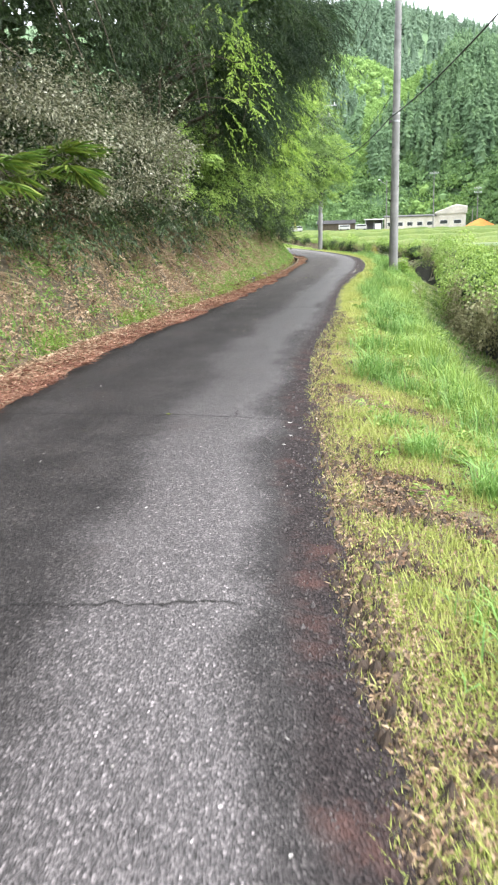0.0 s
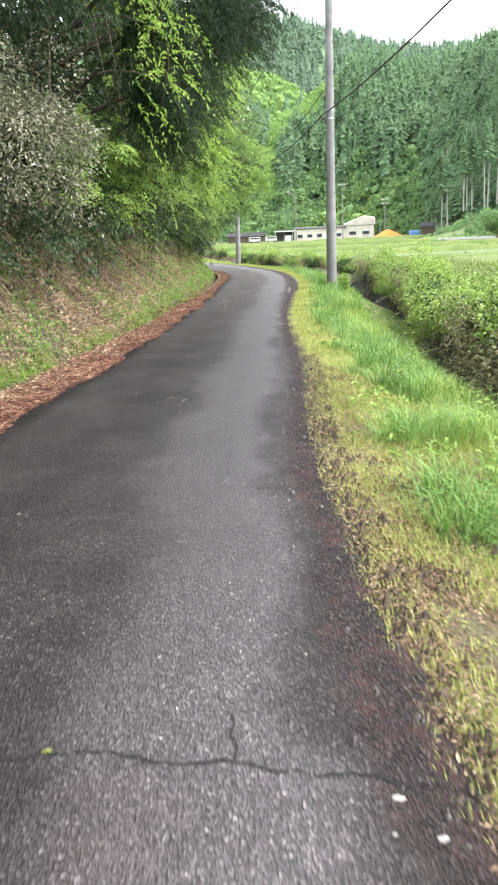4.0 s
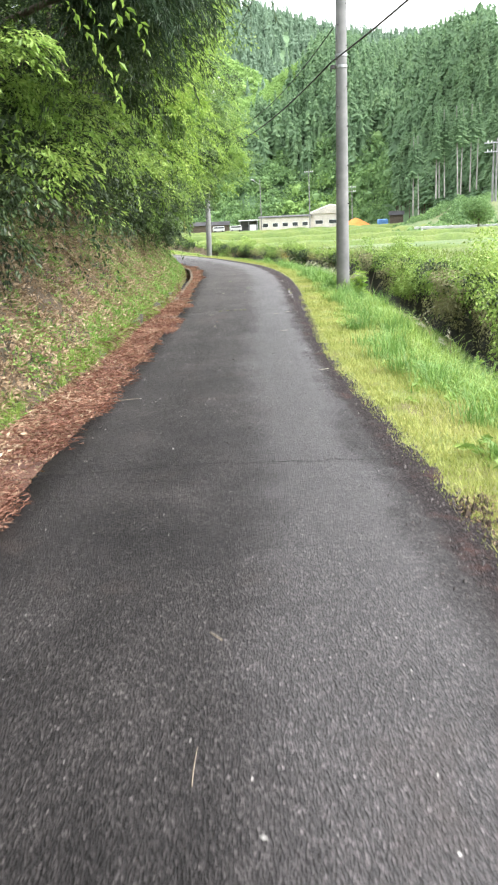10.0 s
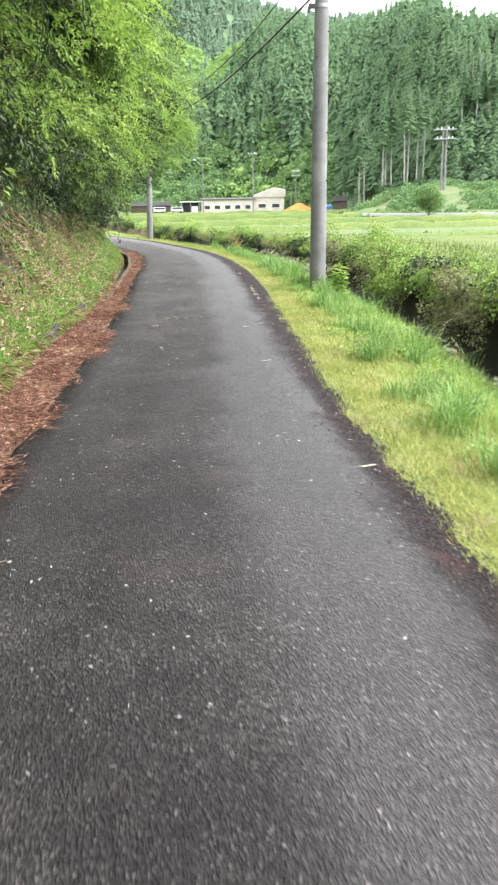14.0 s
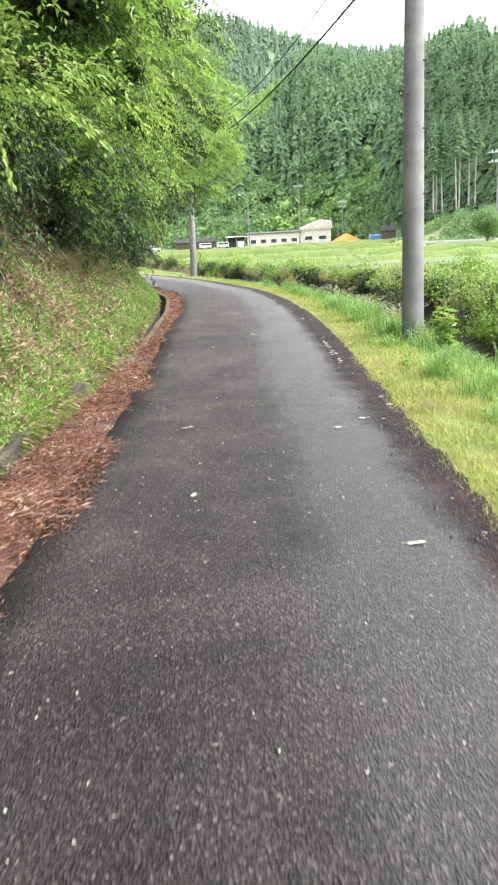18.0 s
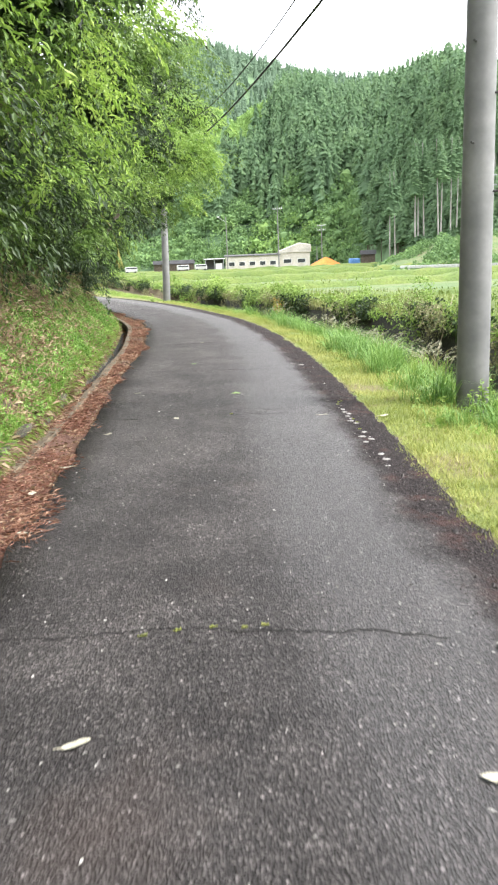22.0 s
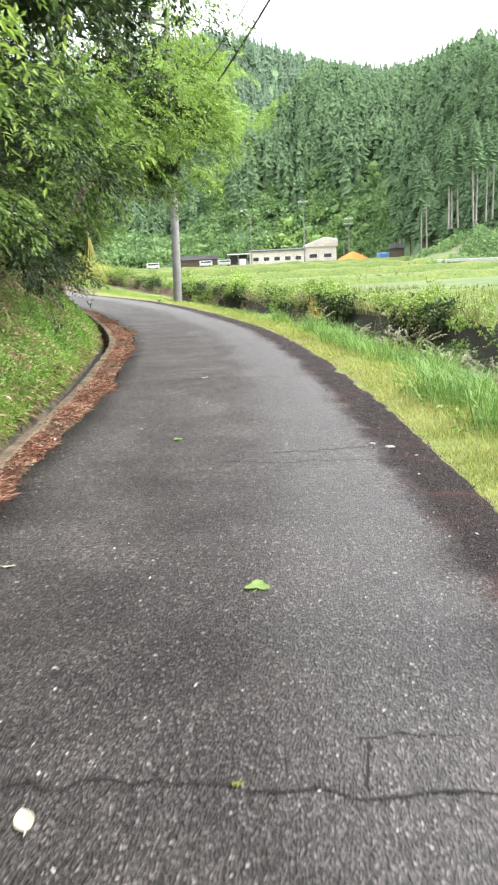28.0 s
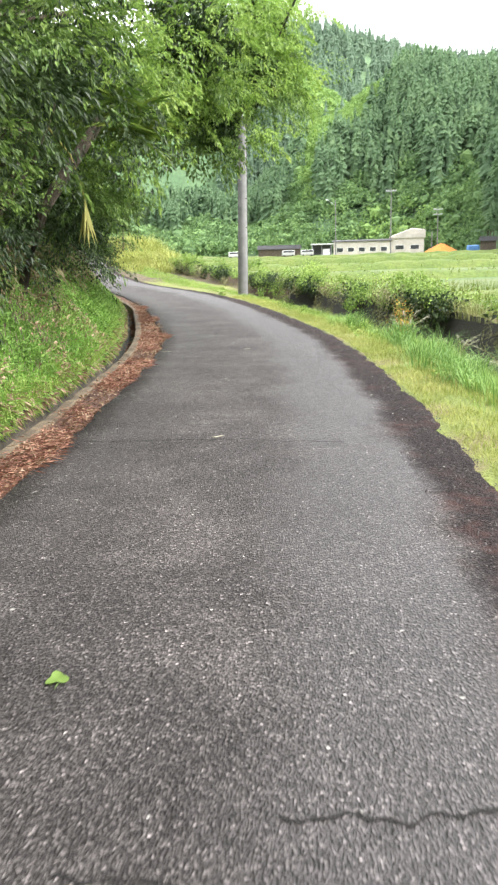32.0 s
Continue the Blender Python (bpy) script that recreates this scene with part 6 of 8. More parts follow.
def thicket(y0, y1, seed):
    """The mass of forest-edge foliage behind the shrubs."""
    rng = np.random.default_rng(seed)
    ym = (y0 + y1) / 2
    xm = float(x_kerb(ym)) - 2.6
    top = thing("thicket", (xm, ym, gz1(xm, ym) - 0.05), "dense leafy thicket of the forest edge on the bank", "thicket", "thickets on the bank")
    o = np.array(top.location)
    high = 8.2 if y1 < 52 else 6.5

    def face(y, h):
        recess = np.where(y < 40, 0.7, 0.1)
        return x_kerb(y) - 1.6 + 0.16 * np.clip(h - 1.5, 0, 6) - recess * np.exp(-((h - 2.4) / 0.8) ** 2) + 0.35 * np.sin(y * 0.9 + h * 1.1) + 0.25 * np.sin(y * 2.3 - h * 0.7)
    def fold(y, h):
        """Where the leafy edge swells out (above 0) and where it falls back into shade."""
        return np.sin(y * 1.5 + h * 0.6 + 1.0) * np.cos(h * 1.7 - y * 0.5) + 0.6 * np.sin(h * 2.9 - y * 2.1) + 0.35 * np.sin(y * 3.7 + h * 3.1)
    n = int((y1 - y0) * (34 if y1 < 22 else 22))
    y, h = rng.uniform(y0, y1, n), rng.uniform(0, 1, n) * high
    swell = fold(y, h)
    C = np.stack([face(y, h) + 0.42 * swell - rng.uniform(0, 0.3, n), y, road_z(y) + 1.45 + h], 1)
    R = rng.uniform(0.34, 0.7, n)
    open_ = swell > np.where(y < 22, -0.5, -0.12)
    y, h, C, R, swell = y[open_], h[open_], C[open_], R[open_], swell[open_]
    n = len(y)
    # folds that fall back pick darker leaves, so shade is in the colour
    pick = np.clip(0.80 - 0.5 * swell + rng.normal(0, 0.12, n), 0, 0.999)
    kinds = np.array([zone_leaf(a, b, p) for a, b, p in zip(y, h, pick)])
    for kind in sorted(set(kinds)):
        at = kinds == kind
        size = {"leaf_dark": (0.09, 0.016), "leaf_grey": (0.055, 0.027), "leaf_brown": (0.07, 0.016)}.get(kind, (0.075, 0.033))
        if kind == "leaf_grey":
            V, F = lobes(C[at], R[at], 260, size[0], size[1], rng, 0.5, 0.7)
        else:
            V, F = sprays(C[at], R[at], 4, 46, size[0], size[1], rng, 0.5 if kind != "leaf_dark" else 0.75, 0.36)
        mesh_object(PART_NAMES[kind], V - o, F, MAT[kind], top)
    # shade-dark leaves fill the hollows behind the leafy edge
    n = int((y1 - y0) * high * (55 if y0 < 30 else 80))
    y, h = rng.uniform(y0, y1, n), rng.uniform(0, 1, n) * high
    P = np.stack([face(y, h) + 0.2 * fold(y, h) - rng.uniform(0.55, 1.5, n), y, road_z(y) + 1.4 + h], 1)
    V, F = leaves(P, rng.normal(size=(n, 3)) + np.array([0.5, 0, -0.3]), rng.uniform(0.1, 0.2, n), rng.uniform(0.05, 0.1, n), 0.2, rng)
    mesh_object("shade_inner_foliage", V - o, F, MAT["thicket"], top)
    # larger leaves in the same shade colour close the depth behind
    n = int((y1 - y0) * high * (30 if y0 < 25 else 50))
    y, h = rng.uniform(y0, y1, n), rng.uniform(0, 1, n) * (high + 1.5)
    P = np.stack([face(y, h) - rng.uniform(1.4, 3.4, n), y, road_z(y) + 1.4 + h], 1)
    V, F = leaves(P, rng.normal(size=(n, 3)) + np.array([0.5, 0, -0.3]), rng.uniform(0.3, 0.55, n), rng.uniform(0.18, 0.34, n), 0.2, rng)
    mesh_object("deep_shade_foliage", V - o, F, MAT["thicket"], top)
    for k in range(int((y1 - y0) / 1.7) if y0 > 30 else 1):
        yy = y0 + 0.6 + k * 1.7 + rng.normal(0, 0.2)
        xx = float(x_kerb(yy)) - 2.9 - rng.uniform(0, 1.2)
        s = np.array([xx, yy, gz1(xx, yy) - 0.1])
        q = np.linspace(0, 1, 6)[:, None]
        pts = s + np.array([rng.uniform(0.3, 1.0), rng.normal(0, 0.5), rng.uniform(4, 7)]) * q + np.sin(q * 3) * rng.normal(0, 0.15, 3)
        V, F = tube(pts, np.linspace(rng.uniform(0.03, 0.07), 0.012, 6), 6)
        mesh_object("stem", V - o, F, MAT["bark"], top, smooth=True)


for k, y0 in enumerate(range(6, 65, 5)):
    thicket(y0, y0 + 5, 501 + k)

# ---------------- kerb, litter, ground cover and grass ----------------
def strip_piece(name, ys, left, right, bottom, top, mat, parent, o, rng, chamfer=0.012):
    """A length of cast concrete that follows the lane, with uneven worn edges."""
    wob = rng.normal(0, 0.006, len(ys))
    tz = top + rng.normal(0, 0.006, len(ys))
    prof = np.stack([np.stack([right + wob, ys, bottom], 1), np.stack([right + wob, ys, tz - chamfer], 1), np.stack([right - chamfer + wob, ys, tz], 1),
                     np.stack([left + chamfer + wob, ys, tz], 1), np.stack([left + wob, ys, tz - chamfer], 1), np.stack([left + wob, ys, bottom], 1)], 1)
    n, m = 6, len(ys)
    F = [(a * n + b, a * n + n + b, a * n + n + (b + 1) % n, a * n + (b + 1) % n) for a in range(m - 1) for b in range(n)]
    e = (m - 1) * n
    F += [(0, 1, 2, 5), (2, 3, 4, 5), (e + 5, e + 2, e + 1, e), (e + 5, e + 4, e + 3, e + 2)]
    return mesh_object(name, prof.reshape(-1, 3) - o, np.array(F), mat, parent)


def kerb_pieces():
    """A cast gutter: a lip flush with the litter, a narrow slot and a low back wall under the bank."""
    rng = np.random.default_rng(21)
    kerb = thing("gutter", (float(x_kerb(30)), 30.0, float(road_z(30)) - 0.1), "weathered concrete gutter with low back wall below the bank", "gutter", kind="structure")
    o = np.array(kerb.location)
    y = 20.4
    while y < 60:
        ln = 4.8
        ys = np.linspace(y, y + ln - 0.008, 25)
        xs, zs, fs = x_kerb(ys), road_z(ys), foot_shift(ys)
        hi = np.interp(ys, [20, 23, 26, 31, 34, 60], [0.02, 0.07, 0.15, 0.15, 0.08, 0.03]) * (0.8 + 0.25 * np.sin(ys * 2.3) + 0.2 * np.sin(ys * 5.9))
        if y > 29:
            strip_piece("gutter_lip", ys, xs - 0.055 + 0.5 * fs, xs + 0.05 + 0.5 * fs, zs - 0.4, zs + 0.006, MAT["lip"], kerb, o, rng)
        if 20 < y < 31:
            strip_piece("gutter_wall", ys, xs - 0.36 + fs, xs - 0.27 + fs, zs - 0.4, zs + hi, MAT["gutter_wall"], kerb, o, rng, 0.02)
        y += ln


kerb_pieces()


def scatter(n, y0, y1, rng, a, b, low, high, power=1.0):
    """Random places between the lines a and b, from the share low to the share high."""
    y = rng.uniform(y0, y1, n)
    f = low + (high - low) * rng.uniform(0, 1, n) ** power
    x = a(y) + (b(y) - a(y)) * f
    return x, y


def patch_keep(x, y, scale, cut, rng, shift=0.0):
    v = np.sin(x * scale + shift) * np.cos(y * scale * 0.8 + shift * 2) + 0.6 * np.sin(x * scale * 2.3 + y * scale * 1.9 + shift)
    return v + rng.normal(0, 0.35, len(x)) > cut


def flat_dirs(n, rng, lift=0.35):
    a = rng.uniform(0, 6.283, n)
    return np.stack([np.cos(a), np.sin(a), rng.normal(0.05, lift, n)], 1)


def needle_litter():
    """Red-brown needles and leaves along the foot of the kerb."""
    rng = np.random.default_rng(31)
    x, y = scatter(130000, 4, 56, rng, x_kerb, x_left, -0.35, 1.25, 1.0)
    over = (x - x_kerb(y)) / (x_left(y) - x_kerb(y))
    keep = patch_keep(x, y, 1.9, -1.1 + 1.9 * np.clip((over - 0.8) / 0.5, 0, 1) + 0.75 * np.clip((y - 26) / 6, 0, 1), rng) & (x > x_kerb(y) - 0.27 + foot_shift(y))
    x, y = x[keep], y[keep]
    z = np.maximum(ground_z(x, y) + 0.012, np.where(x > x_left(y), road_z(y) + 0.008, -9)) + rng.uniform(0, 0.025, len(x))
    P = np.stack([x, y, z], 1)
    n = len(P)
    thin = rng.uniform(0, 1, n) < 0.92
    s1 = leaves(P[thin], flat_dirs(thin.sum(), rng, 0.12), rng.uniform(0.04, 0.10, thin.sum()), rng.uniform(0.0022, 0.0048, thin.sum()), 0.2, rng)
    s2 = leaves(P[~thin], flat_dirs((~thin).sum(), rng, 0.25), rng.uniform(0.02, 0.045, (~thin).sum()), rng.uniform(0.01, 0.02, (~thin).sum()), 0.3, rng)
    tagged(mesh_object("needle_litter", *join(s1, s2), MAT["leaf_red"]), "red-brown fallen cedar needles and leaves along the kerb", "leaf litter", kind="stuff")
    x, y = scatter(9000, 4, 58, rng, x_kerb, x_left, -0.3, 1.05)
    keep = x > x_kerb(y) - 0.27 + foot_shift(y)
    x, y = x[keep], y[keep]
    P = np.stack([x, y, np.maximum(ground_z(x, y), np.where(x > x_left(y), road_z(y), -9)) + 0.03], 1)
    s = leaves(P, flat_dirs(len(P), rng, 0.3), rng.uniform(0.025, 0.06, len(P)), rng.uniform(0.012, 0.026, len(P)), 0.35, rng)
    tagged(mesh_object("dead_leaf_litter", *s, MAT["verge_leaf"]), "dry pale brown fallen leaves along the kerb", "leaf litter", kind="stuff")

    x, y = scatter(12000, 4, 34, rng, x_kerb, x_left, -0.7, 0.3)
    P = np.stack([x, y, ground_z(x, y) + rng.uniform(0.005, 0.03, len(x))], 1)
    s = leaves(P, flat_dirs(len(P), rng, 0.25), rng.uniform(0.03, 0.10, len(P)), rng.uniform(0.008, 0.035, len(P)), 0.3, rng)
    tagged(mesh_object("bank_foot_litter", *s, MAT["leaf_brown"]), "dry leaves gathered at the foot of the bank", "leaf litter", kind="stuff")


needle_litter()


def bank_cover():
    rng = np.random.default_rng(41)
    back = lambda y: x_kerb(y) - 2.6
    front = lambda y: x_kerb(y) - 0.33 + foot_shift(y)
    x, y = scatter(150000, 5, 60, rng, front, back, 0, 0.9)
    green = -0.3 + 1.05 * np.clip((y - 24) / 14, 0, 1) - np.interp(y, [24, 36, 42], [2.9, 2.7, 1.7]) * (front(y) - x) / 2.5
    keep = patch_keep(x, y, 1.6, 0.6 - 0.45 * np.clip((y - 32) / 10, 0, 1), rng, 1.0) | (rng.uniform(-0.4, 0.6, len(x)) < green)
    keep &= np.sin(x * 15 + 2.5 * np.sin(y * 4.3)) * np.cos(y * 13 + 2 * np.sin(x * 5)) + rng.normal(0, 0.25, len(x)) > -0.15
    keep &= (rng.uniform(0, 1, len(x)) > 0.75 * np.clip((front(y) - x - 0.4) / 0.4, 0, 1) * np.interp(y, [16, 20, 36, 40], [0, 1, 1, 0]))
    x, y = x[keep], y[keep]
    P = np.stack([x, y, ground_z(x, y) + rng.uniform(0, 0.10, len(x))], 1)
    D = flat_dirs(len(P), rng, 0.5) + np.array([0.2, 0, 0.25])
    s = leaves(P, D, rng.uniform(0.025, 0.065, len(P)), rng.uniform(0.014, 0.034, len(P)), 0.25, rng)
    tagged(mesh_object("bank_ground_cover", *s, MAT["cover"]), "low green creeping plants covering the bank", "ground cover", kind="stuff")
    x, y = scatter(125000, 5, 46, rng, front, back, 0, 0.95)
    keep = patch_keep(x, y, 1.3, -0.9 + 0.7 * np.clip((y - 35) / 10, 0, 1) - 0.4 * (x < x_kerb(y) - 1.1), rng, 3.0)
    keep &= np.sin(x * 17 + 2.5 * np.sin(y * 5.1) + 1.0) * np.cos(y * 14 + 2 * np.sin(x * 6)) + rng.normal(0, 0.25, len(x)) > -0.2
    x, y = x[keep], y[keep]
    P = np.stack([x, y, ground_z(x, y) + rng.uniform(0.01, 0.10, len(x))], 1)
    s = leaves(P, flat_dirs(len(P), rng, 0.8), rng.uniform(0.03, 0.095, len(P)), rng.uniform(0.012, 0.034, len(P)), 0.35, rng)
    y = rng.uniform(17, 38, 9000)
    x = front(y) - rng.uniform(0.35, 1.7, len(y)) ** 1.1
    keep = patch_keep(x, y, 2.7, -0.15, rng, 14.0)
    x, y = x[keep], y[keep]
    P = np.stack([x, y, ground_z(x, y) + rng.uniform(0.05, 0.13, len(x))], 1)
    s = join(s, leaves(P, flat_dirs(len(P), rng, 0.5) + np.array([0.4, 0, 0.1]), rng.uniform(0.05, 0.13, len(P)), rng.uniform(0.01, 0.028, len(P)), 0.45, rng))
    tagged(mesh_object("bank_dead_leaves", *s, MAT["leaf_brown"]), "dry brown leaves and twigs strewn over the bank", "leaf litter", kind="stuff")
    x, y = scatter(42000, 1.5, 64, rng, front, back, 0, 0.7, 1.3)
    keep = patch_keep(x, y, 1.1, 0.9 - 1.2 * np.clip((y - 18) / 20, 0, 1), rng, 5.0)
    x, y = x[keep], y[keep]
    P = np.stack([x, y, ground_z(x, y) - 0.01], 1)
    s = blades(P, np.full(len(P), 0.15), np.full(len(P), 0.004), np.full(len(P), 0.7), rng)
    tagged(mesh_object("bank_grass", *s, MAT["bank_blade"]), "fresh green grass growing along the bank", "grass", kind="stuff")
    # grass and dead leaves that hang down over the bank's foot
    y = np.append(rng.uniform(3, 60, 15000), rng.uniform(21, 36, 9000))
    y = y[(y < 21) | (y > 36) | (np.sin(y * 1.7) + 0.6 * np.sin(y * 4.9) + rng.normal(0, 0.5, len(y)) > -0.3)]
    y = y[(y > 20) | (rng.uniform(0, 1, len(y)) < 0.3)]
    x = x_kerb(y) + foot_shift(y) - rng.uniform(0.27, 0.42, len(y))
    P = np.stack([x, y, np.maximum(ground_z(x, y), road_z(y) + 0.1 * (y > 22) * (y < 36)) + rng.uniform(-0.03, 0.04, len(y))], 1)
    D = rng.normal(0, 0.3, (len(P), 3)) + np.array([0.75, 0, -0.55])
    s = leaves(P, D, rng.uniform(0.05, 0.13, len(P)), rng.uniform(0.005, 0.011, len(P)), 0.15, rng)
    tagged(mesh_object("hanging_grass", *s, MAT["grass"]), "grass blades hanging from the foot of the bank", "grass", kind="stuff")
    s = leaves(P[::3] + np.array([0.02, 0.03, 0.0]), D[::3] + rng.normal(0, 0.3, (len(P[::3]), 3)), rng.uniform(0.05, 0.12, len(P[::3])), rng.uniform(0.015, 0.04, len(P[::3])), 0.25, rng)
    tagged(mesh_object("hanging_dead_leaves", *s, MAT["verge_leaf"]), "brown dead leaves caught along the foot of the bank", "leaf litter", kind="stuff")
    # lush short grass on the lower bank, dry stems under the shrubs
    y = rng.uniform(22, 52, 26000)
    x = x_kerb(y) + foot_shift(y) - 0.34 - 0.8 * rng.uniform(0, 1, len(y)) ** 1.3 * np.clip((y - 20) / 8, 0.3, 1.0)
    keep = patch_keep(x, y, 2.4, -0.6, rng, 12.0)
    x, y = x[keep], y[keep]
    s = blades(np.stack([x, y, ground_z(x, y) - 0.01], 1), np.full(len(x), 0.12), np.full(len(x), 0.0055), np.full(len(x), 0.9), rng)
    tagged(mesh_object("lower_bank_grass", *s, MAT["bank_blade"]), "lush short green grass on the lower bank", "grass", kind="stuff")
    y = rng.uniform(6, 54, 2200)
    x = x_kerb(y) - rng.uniform(0.85, 1.6, len(y))
    P = np.stack([x, y, ground_z(x, y) + rng.uniform(0.1, 0.55, len(y))], 1)
    D = rng.normal(0, 0.45, (len(P), 3)) + np.array([0.55, 0, -0.75])
    s = leaves(P, D, rng.uniform(0.12, 0.34, len(P)), rng.uniform(0.004, 0.009, len(P)), 0.1, rng)
    tagged(mesh_object("dry_stems", *s, MAT["straw"]), "dry hanging stems and straw at the foot of the thicket", "dry stems", kind="stuff")
    # grass that hangs over the gutter wall
    y = rng.uniform(3, 62, 26000)
    y = y[np.sin(y * 1.9) + 0.7 * np.sin(y * 4.3) + rng.normal(0, 0.6, len(y)) > -0.6 + 0.2 * ((y > 24) & (y < 33)) + 0.9 * (y < 20) - 1.0 * (y > 34)]
    x = x_kerb(y) + foot_shift(y) - rng.uniform(0.29, 0.45, len(y))
    z = np.maximum(ground_z(x, y), road_z(y) + 0.04) - 0.01
    P = np.stack([x, y, z], 1)[::2]
    D = flat_dirs(len(P), rng, 0.3) + np.array([0.9, 0, -0.5])
    s = leaves(P, D, rng.uniform(0.035, 0.08, len(P)), rng.uniform(0.016, 0.034, len(P)), 0.2, rng)
    tagged(mesh_object("gutter_creeper", *s, MAT["cover"]), "creeping leaves hanging over the gutter edge", "ground cover", kind="stuff")
    s = blades(np.stack([x, y, z], 1), np.full(len(y), 0.13), np.full(len(y), 0.004), np.full(len(y), 1.2), rng)
    tagged(mesh_object("gutter_grass", *s, MAT["grass"]), "grass hanging over the gutter wall", "grass", kind="stuff")
    x, y = scatter(3400, 5, 52, rng, front, back, 0.02, 0.75)
    keep = patch_keep(x, y, 1.7, 0.35 - 1.0 * np.clip((y - 20) / 16, 0, 1), rng, 7.0)
    x, y = x[keep], y[keep]
    P = np.stack([x, y, ground_z(x, y) + 0.03], 1)
    s = lobes(P, rng.uniform(0.05, 0.13, len(P)), 26, 0.05, 0.024, rng, 0.1, 0.7)
    tagged(mesh_object("bank_weeds", *s, MAT["cover"]), "leafy tufts of weeds growing on the bank", "weeds", kind="stuff")
    x, y = scatter(12000, 8, 50, rng, front, back, 0.2, 1.0)
    keep = patch_keep(x, y, 1.4, 0.45, rng, 8.0)
    x, y = x[keep], y[keep]
    P = np.stack([x, y, ground_z(x, y) + 0.03], 1)
    D = flat_dirs(len(P), rng, 0.3) + np.array([0.5, 0, -0.4])
    s = leaves(P, D, rng.uniform(0.1, 0.26, len(P)), rng.uniform(0.005, 0.012, len(P)), 0.1, rng)
    tagged(mesh_object("bank_straw", *s, MAT["straw"]), "pale cut straw and bamboo bits on the bank", "straw", kind="stuff")


bank_cover()


def verge_patch(x, y):
    """Where the turf of the verge is worn away (above 0.4) in hand-sized patches."""
    return np.sin(x * 7.3 + 2.0 * np.sin(y * 1.9)) * np.cos(y * 4.1 + x) + 0.6 * np.sin(y * 8.7 + x * 5.0) + 0.45 * np.sin(x * 2.1 + y * 1.3)


def verge_grass():
    rng = np.random.default_rng(51)
    x, y = scatter(230000, 0.6, 60, rng, x_right, x_hedge, 0.005, 0.42, 1.15)
    y = 0.6 + (y - 0.6) ** 1.25 * 0.36
    x = x_right(y) + (x_hedge(y) - x_right(y)) * (0.005 + 0.415 * rng.uniform(0, 1, len(y)) ** 1.15)
    bare = np.clip(1 - y / 13, 0, 1) * np.clip(1 - np.abs((x - x_right(y)) - 0.25) / 0.55, 0, 1)
    worn = np.clip((verge_patch(x, y) - 0.35) * 1.6, 0, 1) * np.clip((15 - y) / 6, 0, 1)
    keep = patch_keep(x, y, 2.6, -0.95 + 0.55 * bare + 1.2 * worn, rng, 2.0)
    x, y = x[keep], y[keep]
    P = np.stack([x, y, ground_z(x, y) - 0.004], 1)
    edge = np.clip((x - x_right(y)) / 0.5, 0, 1)
    s = spikes(P, 0.03 + 0.035 * edge, np.full(len(P), 0.0034), np.full(len(P), 0.8), rng)
    tagged(mesh_object("short_verge_grass", *s, MAT["grass_yellow"]), "short yellow-green grass and moss along the lane edge", "grass", kind="stuff")
    x, y = scatter(100000, 0.5, 80, rng, x_right, x_hedge, 0.12, 0.88)
    near = np.clip((x - x_right(y)) / (x_hedge(y) - x_right(y)), 0, 1)
    lush = np.clip((y - 26) / 5, 0, 1)
    tall = 0.07 + (0.30 - 0.08 * lush) * np.clip((near - 0.2 + 0.09 * lush) / 0.25, 0, 1) - 0.2 * np.clip((near - 0.5) / 0.12, 0, 1)
    keep = (near < np.where(y > 32, 0.66, 0.9)) & patch_keep(x, y, 1.9, 0.35 - 1.4 * np.clip((near - 0.2 + 0.09 * lush) / 0.2, 0, 1), rng, 4.0)
    x, y, tall, near = x[keep], y[keep], tall[keep], near[keep]
    tall = tall * (0.65 + 0.5 * (np.sin(x * 2.1 + y * 1.3) * np.cos(y * 0.9) + 0.4)) * np.interp(y, [0, 12, 25, 34, 48, 60], [0.8, 0.9, 0.85, 0.85, 0.85, 0.6])
    P = np.stack([x, y, ground_z(x, y) - 0.02], 1)
    # shade put into a darker green for the grass low in the ditch
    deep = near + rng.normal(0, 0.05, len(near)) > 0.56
    for at, name, mat, label in ((~deep, "tall_verge_grass", "grass", "tall green grass on the verge above the ditch"), (deep, "ditch_grass", "leaf_deep", "grass on the side of the ditch, tinted dark for its shade")):
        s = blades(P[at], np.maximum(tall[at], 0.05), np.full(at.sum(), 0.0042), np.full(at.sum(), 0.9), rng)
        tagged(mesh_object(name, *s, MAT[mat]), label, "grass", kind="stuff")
    # lush tufts and the dry grass along the top of the far wall
    cy = rng.uniform(2, 50, 190)
    cx = x_right(cy) + (x_hedge(cy) - x_right(cy)) * rng.uniform(0.16, 0.5, len(cy))
    wide = np.repeat(rng.uniform(0.05, 0.14, len(cy)), 130)
    m = 130 * len(cy)
    x, y = np.repeat(cx, 130) + rng.normal(0, 1, m) * wide, np.repeat(cy, 130) + rng.normal(0, 1, m) * wide
    s = blades(np.stack([x, y, ground_z(x, y) - 0.02], 1), np.repeat(rng.uniform(0.16, 0.5, len(cy)) * np.where(cy < 28, 0.75, 1.0), 130), np.full(m, 0.004), np.full(m, 1.0), rng)
    tagged(mesh_object("lush_grass_tufts", *s, MAT["lush"]), "tall dark green grass tufts on the verge", "grass", kind="stuff")
    y = rng.uniform(33, 64, 6000)
    y = y[np.sin(y * 1.3) + 0.5 * np.sin(y * 3.3) + rng.normal(0, 0.4, len(y)) > 0.1]
    x = x_hedge(y) + rng.uniform(-0.02, 0.4, len(y))
    s = blades(np.stack([x, y, road_z(y)], 1), np.full(len(y), 0.36), np.full(len(y), 0.007), np.full(len(y), 0.5), rng)
